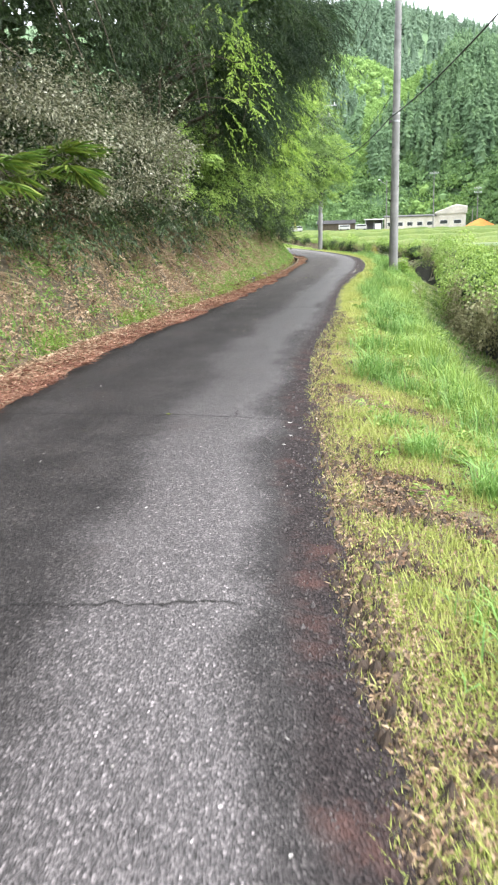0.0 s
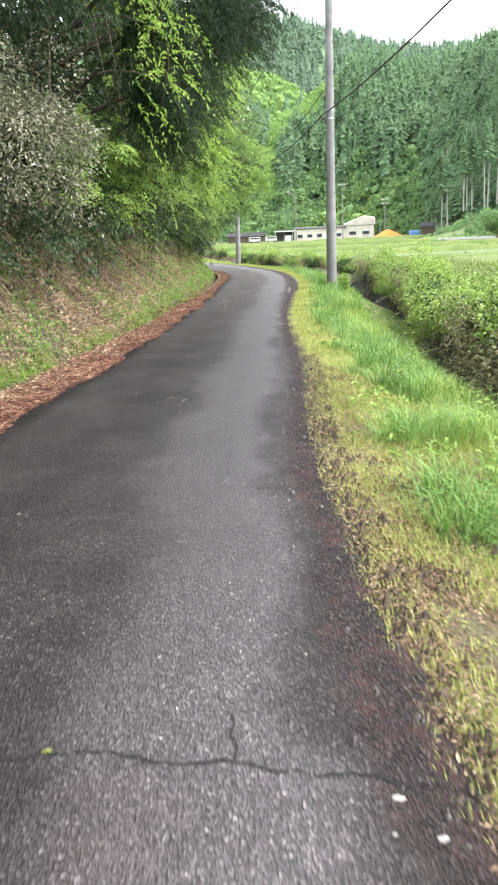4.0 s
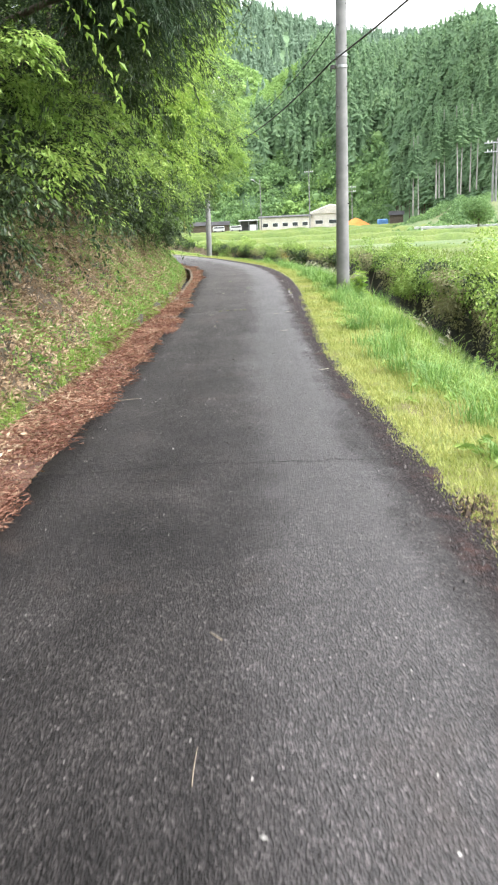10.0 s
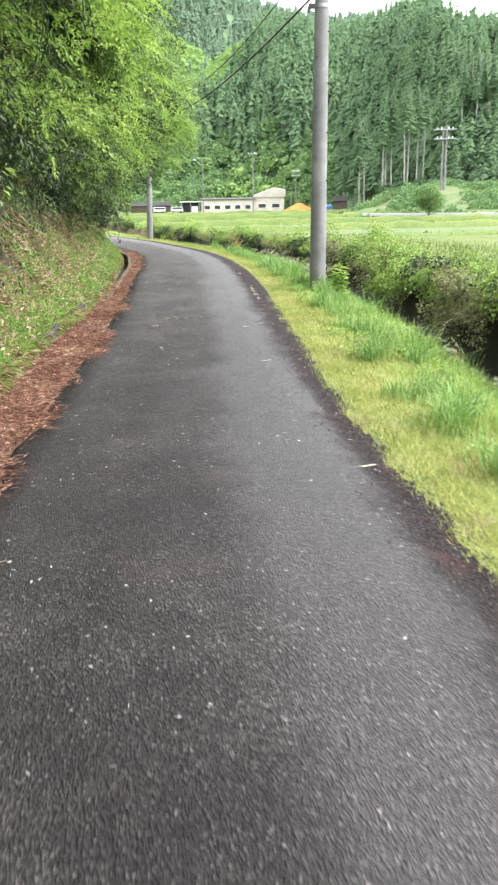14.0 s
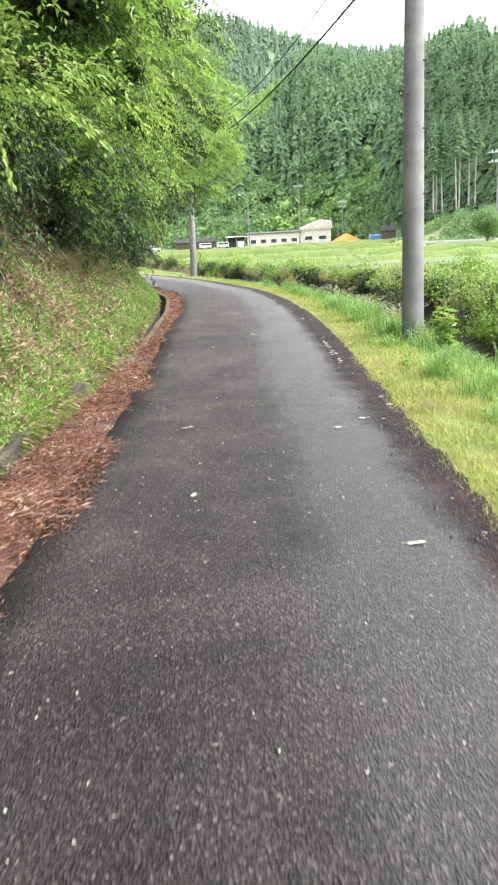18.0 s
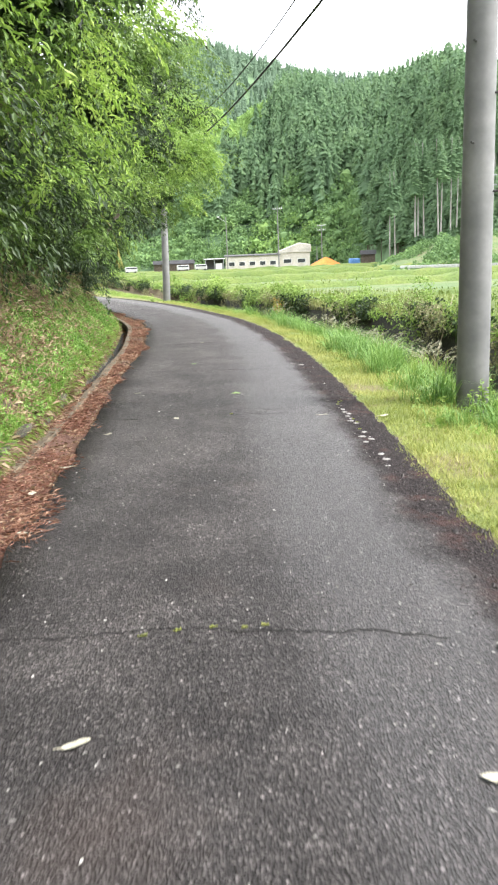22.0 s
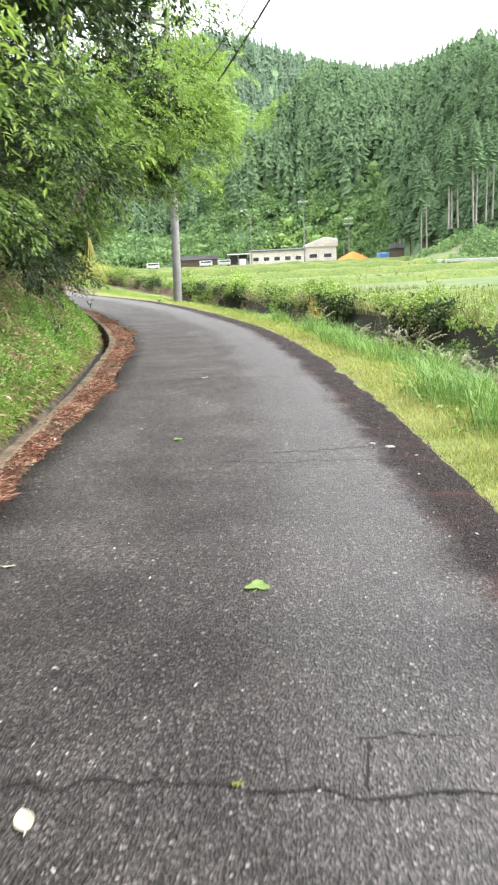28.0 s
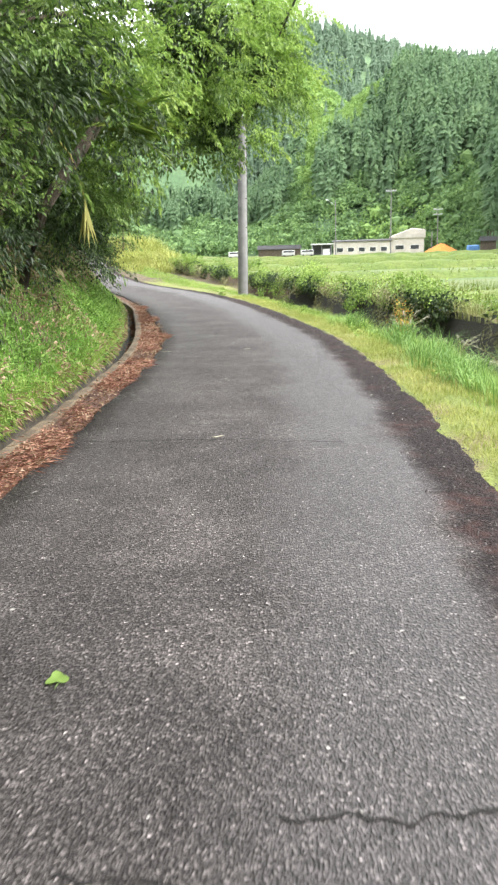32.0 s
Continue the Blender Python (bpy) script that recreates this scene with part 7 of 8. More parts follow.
    tagged(mesh_object("wall_top_grass", *s, MAT["straw_green"]), "tall yellowish grass along the top of the ditch wall", "grass", kind="stuff")
    # weeds
    x, y = scatter(2600, 1, 60, rng, x_right, x_hedge, 0.1, 0.62)
    keep = patch_keep(x, y, 1.5, 0.2, rng, 6.0)
    x, y = x[keep], y[keep]
    O = np.stack([x, y, ground_z(x, y)], 1)
    D = rng.normal(0, 0.5, (len(O), 3)) + np.array([0, 0, 1.0])
    s = sprigs(O, D, 8, 0.2, 0.06, 0.03, 0.4, rng)
    tagged(mesh_object("verge_weeds", *s, MAT["vine"]), "leafy green weeds among the verge grass", "weeds", kind="stuff")
    # dead leaves and crumbs
    x, y = scatter(46000, 1.6, 14, rng, x_right, x_hedge, 0.0, 0.33)
    keep = (verge_patch(x, y) + rng.normal(0, 0.4, len(x)) > 0.25) | patch_keep(x, y, 2.6, 0.4, rng, 9.0)
    x, y = x[keep], y[keep]
    P = np.stack([x, y, ground_z(x, y) + 0.012], 1)
    s = leaves(P, flat_dirs(len(P), rng, 0.3), rng.uniform(0.012, 0.036, len(P)), rng.uniform(0.006, 0.017, len(P)), 0.35, rng)
    tagged(mesh_object("verge_dead_leaves", *s, MAT["verge_leaf"]), "dry brown leaves scattered on the verge", "leaf litter", kind="stuff")
    x, y = scatter(3800, 0.6, 11, rng, x_right, x_hedge, 0.015, 0.26)
    P = np.stack([x, y, ground_z(x, y) + 0.012], 1)
    s = leaves(P, flat_dirs(len(P), rng, 0.3), rng.uniform(0.015, 0.04, len(P)), rng.uniform(0.008, 0.02, len(P)), 0.3, rng)
    tagged(mesh_object("verge_leaf_litter", *s, MAT["verge_leaf"]), "brown leaf crumbs on the bare verge soil", "leaf litter", kind="stuff")
    x, y = scatter(15000, 1.5, 14, rng, x_right, x_hedge, 0.0, 0.3)
    bare = verge_patch(x, y) + rng.normal(0, 0.25, len(x)) > 0.25 + 0.8 * np.clip((y - 9) / 5, 0, 1)
    x, y = x[bare], y[bare]
    ye = 1.0 + 14 * rng.uniform(0, 1, 5000) ** 1.3
    x, y = np.append(x, x_right(ye) + rng.uniform(-0.12, 0.1, len(ye))), np.append(y, ye)
    n = len(x)
    r = rng.uniform(0.006, 0.024, n) * np.where(rng.uniform(0, 1, n) < 0.06, 2.0, 1)
    shape = unit(np.array([[1, 0, -0.3], [-0.5, 0.87, -0.3], [-0.5, -0.87, -0.3], [0.1, 0, 0.9], [0.5, 0.5, 0.5]]))
    V = np.stack([x, y, ground_z(x, y) + 0.006], 1)[:, None] + r[:, None, None] * shape[None] * rng.uniform(0.6, 1.4, (n, 5, 1))
    tri = np.array([[0, 1, 4], [1, 2, 3], [2, 0, 3], [0, 4, 3], [4, 1, 3]])
    tagged(mesh_object("soil_clods", V.reshape(-1, 3), (np.arange(n)[:, None, None] * 5 + tri[None]).reshape(-1, 3), MAT["clod"]), "dark crumbled clods of soil on the bare verge", "soil", kind="stuff")
    # straggling grass, leaf crumbs and clods on the bare strip by the asphalt
    y = 1.0 + 29 * rng.uniform(0, 1, 26000) ** 1.5
    y = y[rng.uniform(0, 1, len(y)) < np.interp(y, [4, 9], [0.35, 1.0])]
    x = x_right(y) + rng.uniform(-0.13, 0.16, len(y))
    at = ground_z(x, y)
    s = spikes(np.stack([x, y, at - 0.003], 1), np.full(len(y), 0.035), np.full(len(y), 0.0036), np.full(len(y), 0.9), rng)
    tagged(mesh_object("edge_grass", *s, MAT["grass_yellow"]), "sparse short grass creeping over the asphalt edge", "grass", kind="stuff")
    y = 1.0 + 14 * rng.uniform(0, 1, 15000) ** 1.3
    x = x_right(y) + rng.uniform(-0.13, 0.16, len(y))
    P = np.stack([x, y, ground_z(x, y) + 0.008], 1)
    s = leaves(P, flat_dirs(len(P), rng, 0.35), rng.uniform(0.012, 0.045, len(P)), rng.uniform(0.004, 0.014, len(P)), 0.35, rng)
    tagged(mesh_object("edge_leaf_crumbs", *s, MAT["leaf_brown"]), "dry leaf crumbs along the asphalt edge", "leaf litter", kind="stuff")
    # cushions of moss and small clover by the lane
    x, y = scatter(1000, 0.8, 13, rng, x_right, x_hedge, 0.01, 0.3)
    P = np.stack([x, y, ground_z(x, y)], 1)
    s = lobes(P, rng.uniform(0.03, 0.085, len(P)), 44, 0.013, 0.008, rng, 0.0, 0.4)
    tagged(mesh_object("verge_moss", *s, MAT["grass_yellow"]), "yellow-green cushions of moss and clover on the verge", "moss", kind="stuff")
    # yellow field grass behind the hedge
    x, y = scatter(16000, 8, 80, rng, lambda t: x_hedge(t) + 0.5, lambda t: x_hedge(t) + 9, 0, 1, 1.4)
    P = np.stack([x, y, ground_z(x, y) - 0.03], 1)
    s = blades(P, np.full(len(P), 0.3), np.full(len(P), 0.011), np.full(len(P), 0.4), rng)
    tagged(mesh_object("field_grass", *s, MAT["field_blade"]), "bright yellow-green paddy grass behind the hedge", "grass", kind="stuff")


verge_grass()


def bend_grass():
    """Rank yellowish grass and weeds on the far side of the bend."""
    rng = np.random.default_rng(57)
    cy = rng.uniform(76, 100, 150)
    cx = x_right(cy) + 0.3 + (x_hedge(cy) - x_right(cy) + 1.0) * rng.uniform(0, 1, 150)
    x, y = np.repeat(cx, 110) + rng.normal(0, 0.25, 16500), np.repeat(cy, 110) + rng.normal(0, 0.35, 16500)
    h = np.repeat(rng.uniform(0.5, 1.0, 150) * np.interp(cy, [76, 100], [0.7, 1.8]) * np.clip((cx - x_right(cy)) / 1.0, 0.35, 1), 110)
    s = blades(np.stack([x, y, ground_z(x, y) - 0.03], 1), h, np.full(16500, 0.012), np.full(16500, 1.3), rng)
    tagged(mesh_object("rank_grass", *s, MAT["grass_yellow"]), "rank yellowish grass on the far side of the bend", "grass", kind="stuff")


bend_grass()


def plume_grass(x, y, n, h, seed):
    """A tuft of arching grass with pale seed plumes."""
    rng = np.random.default_rng(seed)
    z = gz1(x, y)
    tuft = thing("plume_grass", (x, y, z), "arching tall grass tuft with pale seed plumes", "grass tuft", "plume grass tufts by the ditch")
    P = np.zeros((n * 6, 3)) + rng.normal(0, 0.07, (n * 6, 3)) * np.array([1, 1, 0])
    V, F = blades(P, np.full(n * 6, h * 0.8), np.full(n * 6, 0.005), np.full(n * 6, 0.9), rng)
    mesh_object("blade_tuft", V, F, MAT["grass"], tuft)
    stalks, heads = [], []
    for _ in range(n):
        a = rng.uniform(0, 6.28)
        q = np.linspace(0, 1, 7)[:, None]
        hh = h * rng.uniform(0.85, 1.3)
        out = np.array([np.cos(a), np.sin(a), 0]) * hh * rng.uniform(0.3, 0.8)
        pts = np.array([0, 0, 1.0]) * hh * (q - 0.25 * q ** 3) + out * q ** 2
        stalks.append(tube(pts, np.linspace(0.004, 0.002, 7), 4))
        m = 26
        f = rng.uniform(0.72, 1.0, m)
        B = np.stack([np.interp(f, q[:, 0], pts[:, k]) for k in range(3)], 1)
        d = unit(pts[-1] - pts[-3])
        heads.append(leaves(B, d + rng.normal(0, 0.35, (m, 3)) + np.array([0, 0, -0.2]), 0.05, 0.008, 0.1, rng))
    V, F = join(*stalks)
    mesh_object("stalk_cluster", V, F, MAT["straw"], tuft)
    V, F = join(*heads)
    mesh_object("seed_plume", V, F, MAT["plume"], tuft)


for k, (x, y) in enumerate(((6.2, 34.6), (6.6, 35.8), (6.9, 36.9), (7.2, 38.0), (7.4, 39.4), (7.0, 38.8), (7.3, 41), (7.0, 43.0), (6.6, 38.2), (6.9, 40.2), (7.4, 42.2), (6.9, 41.6), (7.5, 44.2), (7.2, 45.6), (6.8, 47.0), (6.5, 37.4), (4.6, 22.6), (4.9, 24.2), (5.3, 26.0))):
    plume_grass(x, y, 8 if y > 30 else 4, 0.6 if y > 30 else 0.5, 700 + k)

# ---------------- cracks in the asphalt ----------------
def crack(points, width, seed, label="dark ragged crack across the worn asphalt"):
    rng = np.random.default_rng(seed)
    p = np.array(points, float)
    t = np.linspace(0, len(p) - 1, 30 * (len(p) - 1) + 1)
    x, y = np.interp(t, range(len(p)), p[:, 0]), np.interp(t, range(len(p)), p[:, 1])
    along = abs(p[-1, 1] - p[0, 1]) > abs(p[-1, 0] - p[0, 0])
    if along:
        x = x + np.array([0.035 * noise.noise((float(v) * 4.1, seed * 1.7, 0.0)) + 0.02 * noise.noise((float(v) * 15.0, seed * 2.9, 0.0)) for v in y])
    else:
        y = y + np.array([0.05 * noise.noise((float(v) * 4.1, seed * 1.7, 0.0)) + 0.035 * noise.noise((float(v) * 15.0, seed * 2.9, 0.0)) for v in x])
    w = 0.5 * width * (0.4 + 1.1 * rng.uniform(0, 1, len(x)))
    w[0] = w[-1] = 0.001
    z = np.array([on_road(float(a), float(b), 0.0035) for a, b in zip(x, y)])
    dx, dy = (-w / 2, 0 * w) if along else (0 * w, w / 2)
    V = np.concatenate([np.stack([x - dx, y - dy, z], 1), np.stack([x, y, z - 0.001], 1), np.stack([x + dx, y + dy, z], 1)])
    n = len(x)
    F = []
    for k in range(n - 1):
        F += [(k, k + 1, n + k + 1, n + k), (n + k, n + k + 1, 2 * n + k + 1, 2 * n + k)]
    ob = mesh_object("crack", V, F, MAT["crack"], road)
    return ob


for k, (pts, w) in enumerate((
        ([(-1.0, 3.0), (-0.45, 3.0), (0.02, 2.98)], 0.022), ([(-2.1, 6.8), (-0.7, 6.5), (-0.07, 6.38), (0.5, 6.2)], 0.02), ([(-0.08, 6.38), (-0.06, 6.62)], 0.014),
        ([(-0.95, 16.1), (0.3, 16.0), (0.66, 15.93), (1.55, 15.78)], 0.02), ([(0.8, 27.0), (1.6, 26.85), (2.1, 26.75), (2.75, 26.5)], 0.018),
        ([(1.6, 31.95), (2.4, 31.8), (2.9, 31.66), (3.8, 31.45)], 0.02), ([(3.15, 31.6), (3.17, 31.82)], 0.014), ([(3.15, 31.84), (3.45, 31.8)], 0.012),
        ([(3.1, 35.3), (3.66, 35.12), (4.25, 35.0)], 0.014), ([(3.6, 35.42), (3.86, 35.36), (4.03, 35.37), (4.4, 35.42)], 0.022),
        ([(2.6, 39.6), (3.54, 39.44), (4.4, 39.2)], 0.02), ([(2.9, 44.4), (4.0, 44.1), (5.0, 43.9)], 0.02), ([(-0.2, 11.7), (0.0, 11.5)], 0.012), ([(0.22, 10.78), (0.21, 10.45), (0.2, 10.2)], 0.007), ([(0.18, 9.9), (0.16, 9.62), (0.14, 9.35)], 0.007))):
    crack(pts, w, 60 + k)


# ---------------- leaves, chips, stones on the lane ----------------
def fallen_leaf(x, y, L, W, turn, mat, label, lobes=0):
    """A leaf lying on the asphalt, slightly cupped, with a stalk."""
    L, W = L * 0.78, W * 0.78
    top = thing("fallen_leaf", (x, y, on_road(x, y, 0.004)), label, "leaf", "fallen leaves on the lane")
    top.rotation_euler.z = radians(turn)
    bm = bmesh.new()
    rings = []
    m = 20
    c = bm.verts.new((0, 0, 0.004))
    for ring in (0.55, 1.0):
        row = []
        for k in range(m):
            a = 6.2832 * k / m
            r = 1.0 if not lobes else 0.8 + 0.24 * math.cos(lobes * a)
            px, py = L / 2 * r * math.cos(a) * ring, W / 2 * r * math.sin(a) * ring
            if not lobes:
                py *= 1 - 0.45 * abs(math.cos(a)) ** 3
            row.append(bm.verts.new((px, py, 0.003 + 0.005 * ring * ring * abs(math.sin(a * 1.5 + 0.6)))))
        rings.append(row)
    for k in range(m):
        bm.faces.new((c, rings[0][k], rings[0][(k + 1) % m]))
        bm.faces.new((rings[0][k], rings[1][k], rings[1][(k + 1) % m], rings[0][(k + 1) % m]))
    part("blade", bm, mat, top, smooth=True)
    bm = bmesh.new()
    rod(bm, (-L * 0.42, 0, 0.006), (-L * 0.75, W * 0.1, 0.01), 0.0025, 0.0018, 5)
    part("stalk", bm, mat, top)


PALE, GREEN = "pale dry leaf lying on the dark asphalt", "fresh green lobed leaf lying on the asphalt"
for x, y, L, W, turn in ((1.92, 19.46, 0.13, 0.035, 10), (2.5, 25.64, 0.11, 0.05, 150), (1.38, 26.1, 0.12, 0.045, 20), (1.24, 24.2, 0.08, 0.045, 60), (2.78, 25.92, 0.10, 0.05, 170),
                         (2.18, 23.09, 0.12, 0.05, 0), (3.63, 31.33, 0.12, 0.035, 5), (3.57, 39.5, 0.10, 0.04, 30), (3.0, 45.2, 0.12, 0.05, 0), (2.26, 31.68, 0.12, 0.065, 100),
                         (1.28, 30.0, 0.13, 0.05, 10), (1.6, 31.2, 0.09, 0.05, 40), (1.05, 29.3, 0.10, 0.07, 70), (2.0, 33.6, 0.08, 0.03, 0), (4.1, 45.0, 0.10, 0.04, 30), (1.05, 28.4, 0.10, 0.04, 160), (4.2, 31.2, 0.14, 0.08, 20)):
    fallen_leaf(x, y, L, W, turn, MAT["pale_leaf"], PALE)
fallen_leaf(3.08, 33.02, 0.15, 0.15, 75, MAT["leaf_deep"], GREEN, 3)
fallen_leaf(2.98, 36.12, 0.12, 0.10, 100, MAT["leaf_deep"], GREEN, 3)
fallen_leaf(1.35, 24.9, 0.04, 0.03, 100, MAT["leaf_red"], "small red petal lying on the asphalt")


def moss_tuft(x, y, r, seed):
    top = thing("moss_tuft", (x, y, on_road(x, y, 0.0)), "small yellow-green moss tuft growing in a crack", "moss", "moss tufts in the cracks")
    rng = np.random.default_rng(seed)
    P = np.concatenate([rng.normal(0, r * 0.45, (40, 2)) * np.array([1.4, 0.5]), np.full((40, 1), 0.003)], 1)
    V, F = blades(P, np.full(40, 0.01), np.full(40, 0.002), np.full(40, 0.8), rng)
    mesh_object("tuft", V, F, MAT["grass_yellow"], top)


for k, (x, y) in enumerate(((1.63, 26.81), (1.76, 26.82), (1.9, 26.81), (2.02, 26.77), (2.1, 26.77), (2.8, 31.7), (-0.62, 6.5), (4.0, 32.04), (4.05, 32.1), (3.84, 31.05), (3.82, 30.88), (3.74, 30.56), (3.95, 31.9))):
    moss_tuft(x, y, 0.012, 800 + k)


def chips_and_grit():
    rng = np.random.default_rng(71)
    # pale petals and chips, thick from the middle of the walk on
    y = np.concatenate([rng.uniform(17, 34, 1100), rng.uniform(1, 17, 150), rng.uniform(34, 52, 400)])
    u = rng.uniform(0.04, 0.93, len(y))
    x = x_left(y) + (x_right(y) - x_left(y)) * u
    z = road_z(y) + 0.025 * (1 - (2 * u - 1) ** 2) + 0.004
    n = len(x)
    D = flat_dirs(n, rng, 0.06)
    s = leaves(np.stack([x, y, z], 1), D, rng.uniform(0.008, 0.03, n), rng.uniform(0.005, 0.012, n), 0.08, rng)
    tagged(mesh_object("petal_chips", *s, MAT["chip"]), "tiny pale petals and chips strewn over the asphalt", "petals", kind="stuff")
    # loose grit on the crumbling edge
    n = 15000
    y = rng.uniform(0.5, 58, n)
    u = 1 - rng.uniform(0, 1, n) ** 1.6 * 0.16
    x = x_left(y) + (x_right(y) - x_left(y)) * u + rng.normal(0, 0.02, n)
    z = road_z(y) + 0.025 * (1 - (2 * u - 1) ** 2) - 0.012 * np.clip((u - 0.9) / 0.1, 0, 1)
    r = rng.uniform(0.0025, 0.008, n) * np.where(rng.uniform(0, 1, n) < 0.04, 2.2, 1)
    tet = unit(np.array([[1, 0, -0.3], [-0.5, 0.87, -0.3], [-0.5, -0.87, -0.3], [0.1, 0, 0.9], [0.5, 0.5, 0.5]]))
    V = np.stack([x, y, z], 1)[:, None] + r[:, None, None] * tet[None] * rng.uniform(0.6, 1.3, (n, 5, 1))
    tri = np.array([[0, 1, 4], [1, 2, 3], [2, 0, 3], [0, 4, 3], [4, 1, 3]])
    F = np.arange(n)[:, None, None] * 5 + tri[None]
    tagged(mesh_object("edge_grit", V.reshape(-1, 3), F.reshape(-1, 3), MAT["grit"]), "loose dark grit along the crumbling lane edge", "gravel", kind="stuff")


chips_and_grit()


def flat_stone(x, y, r, seed, mat, label, z=None):
    rng = np.random.default_rng(seed)
    r *= 0.72
    top = thing("stone", (x, y, on_road(x, y) if z is None else z), label, "stone", "pale stones along the lane edge")
    bm = bmesh.new()
    bmesh.ops.create_icosphere(bm, subdivisions=2, radius=1.0)
    for v in bm.verts:
        f = 0.78 + 0.3 * noise.noise(Vector(v.co) * 2.2 + Vector((seed, 0, 0)))
        v.co = Vector((v.co.x * r * f * 1.2, v.co.y * r * f * 0.8, v.co.z * r * f * 0.28))
    bmesh.ops.rotate(bm, matrix=Matrix.Rotation(rng.uniform(0, 6.28), 3, "Z"), verts=bm.verts)
    part("body", bm, mat, top)


for k, (x, y, r) in enumerate(((3.88, 31.45, 0.05), (3.79, 30.98, 0.05), (3.66, 30.25, 0.05), (3.84, 31.22, 0.04), (3.91, 31.6, 0.05), (3.89, 31.35, 0.05), (3.84, 31.1, 0.035), (3.8, 30.86, 0.045), (3.74, 30.44, 0.045), (3.62, 30.03, 0.04), (3.7, 30.14, 0.05), (3.58, 29.57, 0.05), (3.56, 29.4, 0.045), (3.5, 29.2, 0.03),
                               (4.45, 35.37, 0.06), (4.36, 35.5, 0.045), (4.55, 35.1, 0.025), (4.38, 34.6, 0.02), (3.2, 26.5, 0.05), (3.25, 26.9, 0.035), (0.35, 6.16, 0.03), (0.34, 5.76, 0.02), (0.42, 6.0, 0.025), (0.28, 5.5, 0.02), (1.0, 10.2, 0.03))):
    flat_stone(x, y, r, 820 + k, MAT["pale_stone"], "flat pale stone on the crumbling lane edge")
flat_stone(0.63, 3.35, 0.04, 870, MAT["wall_dark"], "dark clod of soil on the verge", gz1(0.63, 3.35) + 0.03)
flat_stone(0.66, 3.25, 0.03, 871, MAT["wall_dark"], "dark clod of soil on the verge", gz1(0.66, 3.25) + 0.02)


# ---------------- plants by the poles, orange bush, palms, sticks ----------------
def weed_plant(x, y, h, n, L, W, label, seed, mat=None, name="weed_plant"):
    rng = np.random.default_rng(seed)
    top = thing(name, (x, y, gz1(x, y) - 0.02), label, "weed", "weeds beside the poles")
    soups = []
    for k in range(n):
        a = rng.uniform(0, 6.28)
        lean = np.array([math.cos(a), math.sin(a), 0]) * rng.uniform(0.03, 0.25) * h
        hh = h * rng.uniform(0.55, 1.1)
        q = np.linspace(0, 1, 6)[:, None]
        pts = np.array([rng.normal(0, 0.04), rng.normal(0, 0.04), 0]) + np.array([0, 0, hh]) * q + lean * q ** 1.5
        V, F = tube(pts, np.linspace(0.008, 0.003, 6), 5)
        mesh_object("stem", V, F, MAT["cover"], top, smooth=True)
        m = int(14 * hh / 0.6)
        f = np.linspace(0.2, 1, m)
        B = np.stack([np.interp(f, q[:, 0], pts[:, c]) for c in range(3)], 1)
        aa = np.arange(m) * 2.4
        D = np.stack([np.cos(aa), np.sin(aa), np.full(m, 0.25)], 1)
        soups.append(leaves(B, D, L * (1.15 - 0.6 * f), W * (1.15 - 0.6 * f), 0.15, rng))
    V, F = join(*soups)
    mesh_object("foliage", V, F, mat or MAT["vine"], top)


weed_plant(5.62, 31.2, 0.9, 10, 0.2, 0.09, "tall leafy green weed growing against the pole", 901, MAT["leaf_bright"])
weed_plant(5.38, 31.45, 0.4, 5, 0.10, 0.05, "low leafy weed at the pole foot", 902)
weed_plant(5.15, 31.4, 0.3, 4, 0.09, 0.04, "low leafy weed at the pole foot", 903)
weed_plant(5.35, 59.0, 0.45, 8, 0.14, 0.08, "leafy bright weed at the roadside near the pole", 904)
weed_plant(7.0, 48.2, 0.9, 22, 0.08, 0.035, "orange-leaved bush at the ditch edge", 905, MAT["blossom"], "orange_bush")
weed_plant(4.2, 60.5, 0.35, 5, 0.12, 0.07, "small leafy weed at the roadside", 906)
for k, (x, y) in enumerate(((2.9, 14.6), (3.3, 16.2), (2.2, 12.6), (3.6, 19.0), (4.3, 21.0), (2.6, 11.2), (1.7, 8.8), (3.9, 17.6))):
    weed_plant(x, y, 0.4, 5, 0.11, 0.05, "leafy green weed in the verge grass", 910 + k)


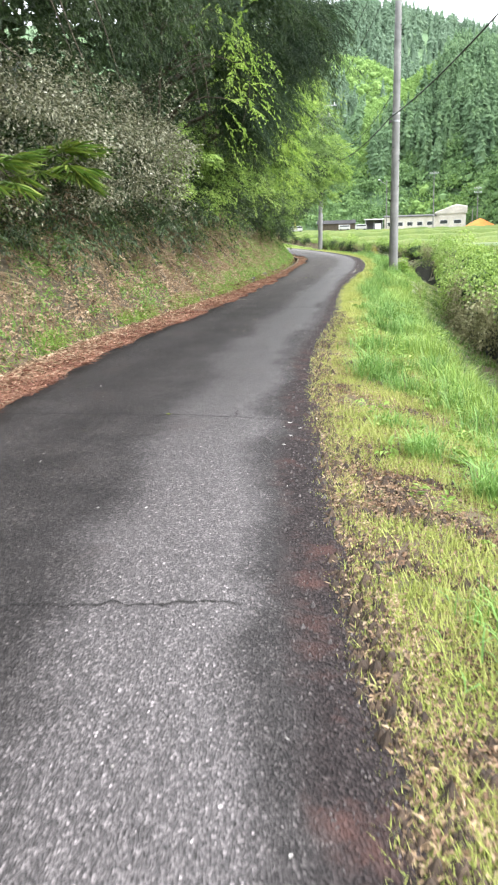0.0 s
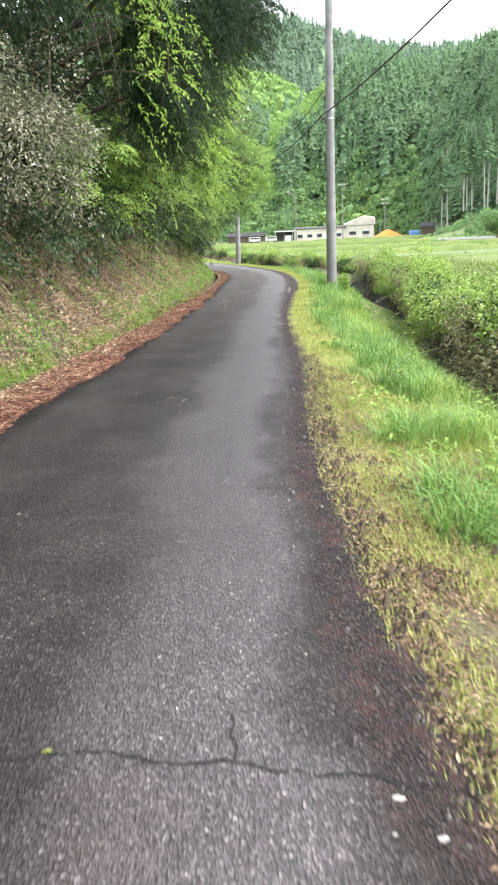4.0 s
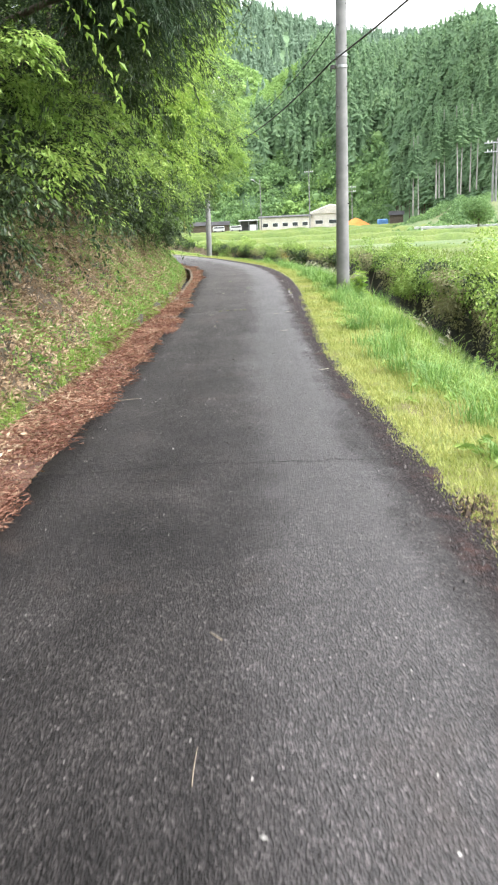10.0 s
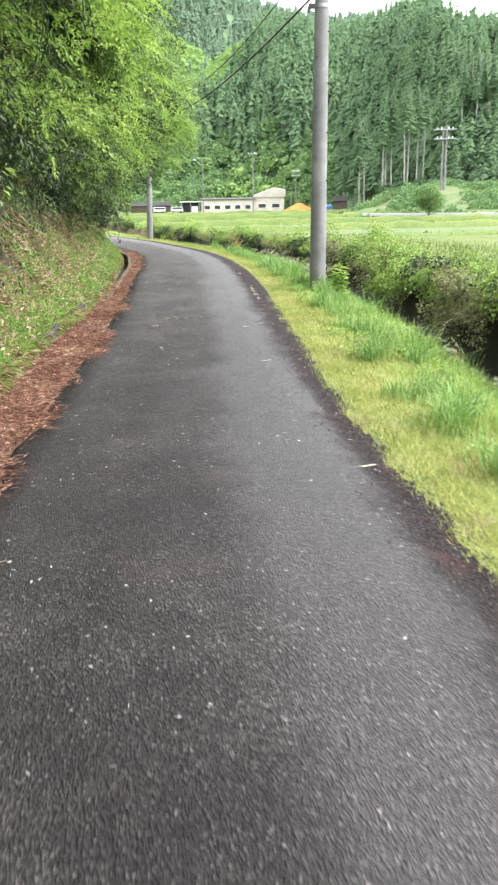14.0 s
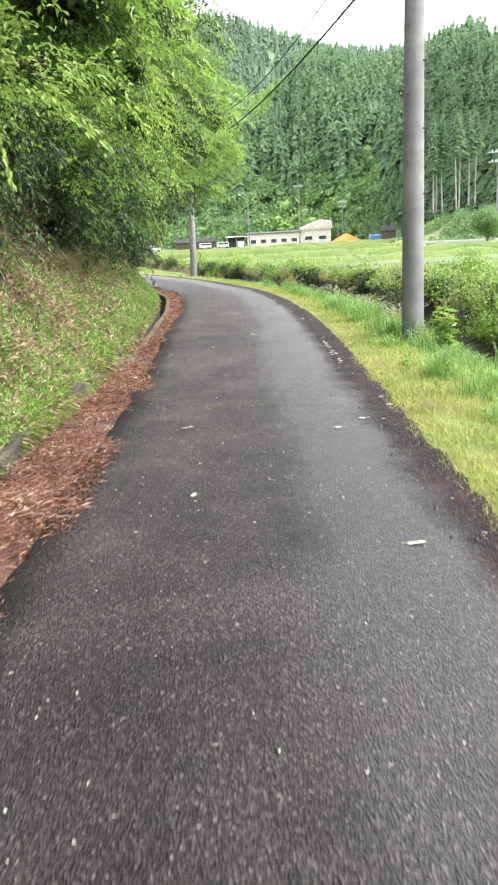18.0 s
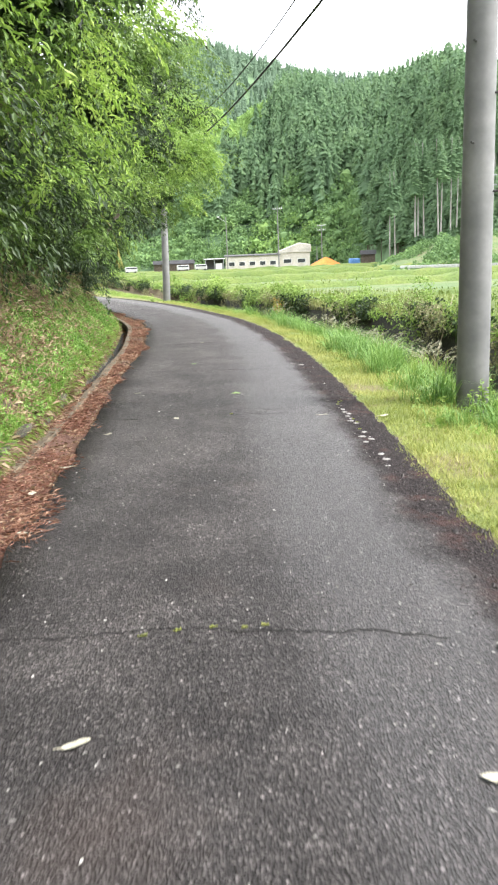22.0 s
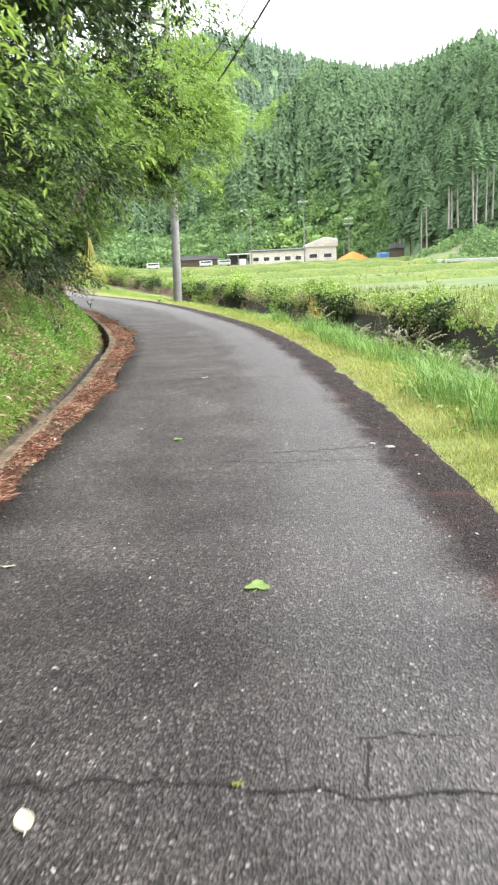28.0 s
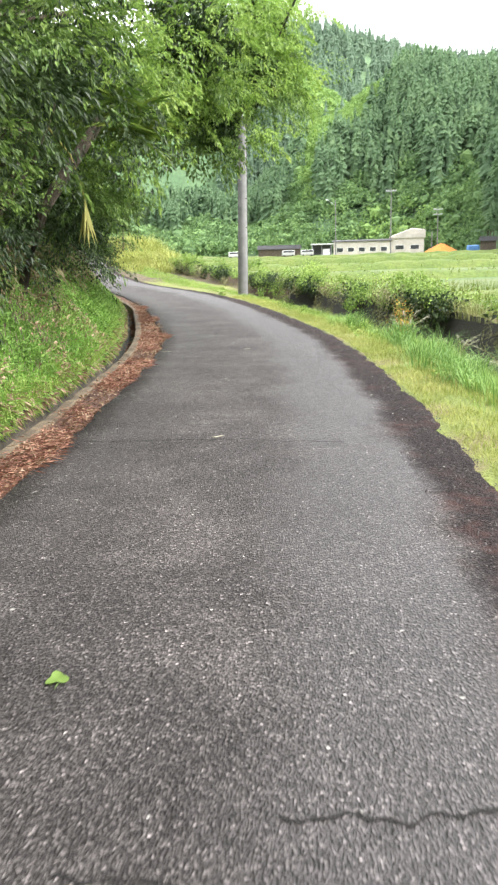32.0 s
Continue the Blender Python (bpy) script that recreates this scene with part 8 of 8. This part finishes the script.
def fan_palm(x, y, z, fronds, size, label, seed):
    rng = np.random.default_rng(seed)
    base = gz1(x - 1.3, y)
    top = thing("fan_palm", (x - 1.3, y, base), label, "palm", "palms on the bank")
    o = np.array(top.location)
    V, F = tube(np.array([[x - 1.3, y, base - 0.1], [x - 0.9, y, (base + z) / 2], [x - 0.15, y, z]]), [0.09, 0.08, 0.06], 9)
    mesh_object("trunk", V - o, F, MAT["bark"], top, smooth=True)
    for k in range(fronds):
        a = rng.uniform(-1.6, 1.6)
        d = unit(np.array([math.cos(a), math.sin(a), rng.uniform(-0.5, 0.7)]))
        s = np.array([x - 0.15, y, z])
        e = s + d * size * 0.6 + np.array([0, 0, -0.1])
        V, F = tube(np.array([s, (s + e) / 2 + np.array([0, 0, 0.06]), e]), [0.012, 0.009, 0.007], 5)
        stalk = mesh_object("frond_stalk", V - o, F, MAT["palm"], top)
        side = unit(np.cross(d, np.array([0, 0, 1.0])))
        up = np.cross(side, d)
        m = 22
        t = np.linspace(-1.9, 1.9, m)
        D = np.cos(t)[:, None] * d + np.sin(t)[:, None] * side + up * 0.12
        D[:, 2] -= 0.35 * rng.uniform(0.5, 1.2, m)
        V, F = leaves(np.repeat(e[None], m, 0), D, size * 0.62 * rng.uniform(0.8, 1.1, m), 0.035, 0.25, rng)
        mesh_object("frond", V - o, F, MAT["palm"], top)


fan_palm(-2.6, 12.2, 2.35, 10, 0.8, "young fan palm with drooping fronds on the bank", 921)
fan_palm(-3.0, 10.6, 2.2, 8, 0.7, "young fan palm with drooping fronds on the bank", 922)
fan_palm(2.6, 44.0, 2.35, 9, 0.75, "fan palm with yellowed fronds under the trees", 923)


def hanging_frond(x, y, z, seed):
    """A withered yellow palm frond that hangs straight down."""
    rng = np.random.default_rng(seed)
    top = thing("withered_frond", (x, y, z), "withered yellow palm frond hanging from the palm", "palm frond")
    V, F = tube(np.array([[-0.35, 0, 0.75], [-0.12, 0, 0.45], [0, 0, 0.0]]), [0.012, 0.01, 0.007], 5)
    mesh_object("stalk", V, F, MAT["yellow_leaf"], top, smooth=True)
    D = rng.normal(0, 0.08, (26, 3)) + np.array([0, 0, -1.0])
    V, F = leaves(np.zeros((26, 3)), D, rng.uniform(0.35, 0.55, 26), 0.02, 0.25, rng)
    mesh_object("leaflets", V, F, MAT["yellow_leaf"], top)


hanging_frond(2.25, 43.4, 1.42, 925)


def stick(a, b, r, label, bend=0.06, seed=1, category="branch", name="bare_branch"):
    rng = np.random.default_rng(seed)
    a, b = np.array(a, float), np.array(b, float)
    q = np.linspace(0, 1, 8)[:, None]
    pts = a + (b - a) * q + np.sin(q * np.pi) * rng.normal(0, bend, 3)
    V, F = tube(pts - a, np.linspace(r, r * 0.4, 8), 7)
    ob = mesh_object(name, V, F, MAT["bark" if name == "hanging_twig" else "pale_wood"], smooth=True)
    ob.location = a
    return tagged(ob, label, category, "bare branches")


def bank_at(y, d, lift=0.0):
    x = float(x_kerb(y)) - d
    return (x, y, gz1(x, y) + lift)


for k, (y0, d0, y1, d1) in enumerate(((7.6, 0.5, 7.2, 1.3), (7.9, 0.5, 7.3, 1.1), (17.5, 0.6, 18.6, 1.4), (24.6, 0.7, 25.9, 1.5), (26.0, 0.6, 26.6, 1.5), (29.2, 0.8, 30.6, 1.6), (33.0, 0.7, 33.8, 1.5), (21.0, 0.6, 21.5, 1.3))):
    stick(bank_at(y0, d0, 0.0), bank_at(y1, d1, 0.10), 0.02, "pale bare branch lying on the bank", 0.04, 930 + k)
for k, (x, y, ln, a) in enumerate(((-0.04, 12.85, 0.16, 80), (-0.2, 12.1, 0.1, 30), (-0.06, 11.97, 0.1, 60), (-0.25, 18.5, 0.35, 20), (0.1, 13.6, 0.08, 120), (1.6, 36.9, 0.3, 15))):
    c, s = math.cos(radians(a)) * ln / 2, math.sin(radians(a)) * ln / 2
    stick((x - c, y - s, on_road(x, y, 0.005)), (x + c, y + s, on_road(x, y, 0.006)), 0.0024, "thin dry twig lying on the asphalt", 0.008, 950 + k, "twig", "twig")
for k, (x, y, z, dx, dz) in enumerate(((-1.0, 15.0, 4.4, 0.3, -1.5), (-0.8, 16.0, 4.6, 0.2, -1.7), (-1.9, 9.5, 3.9, 0.4, -1.0), (-2.0, 8.0, 3.8, 0.5, -0.9), (-1.7, 10.8, 4.0, 0.3, -1.2), (-0.2, 17.8, 4.9, 0.15, -1.6), (-2.1, 7.0, 3.6, 0.4, -0.9))):
    stick((x, y, z), (x + dx, y + 0.2, z + dz), 0.006, "thin bare hanging twig below the tree crown", 0.12, 970 + k, "twig", "hanging_twig")
for k, (x, y) in enumerate(((5.6, 22.3), (5.75, 22.8), (6.0, 23.4), (8.5, 39.5), (8.6, 40.2))):
    stick((x - 0.1, y, float(road_z(y)) - 1.0), (x + 0.5, y + 0.3, 0.1 if y > 30 else -0.35), 0.014, "dry bare stem leaning over the ditch", 0.2, 990 + k)
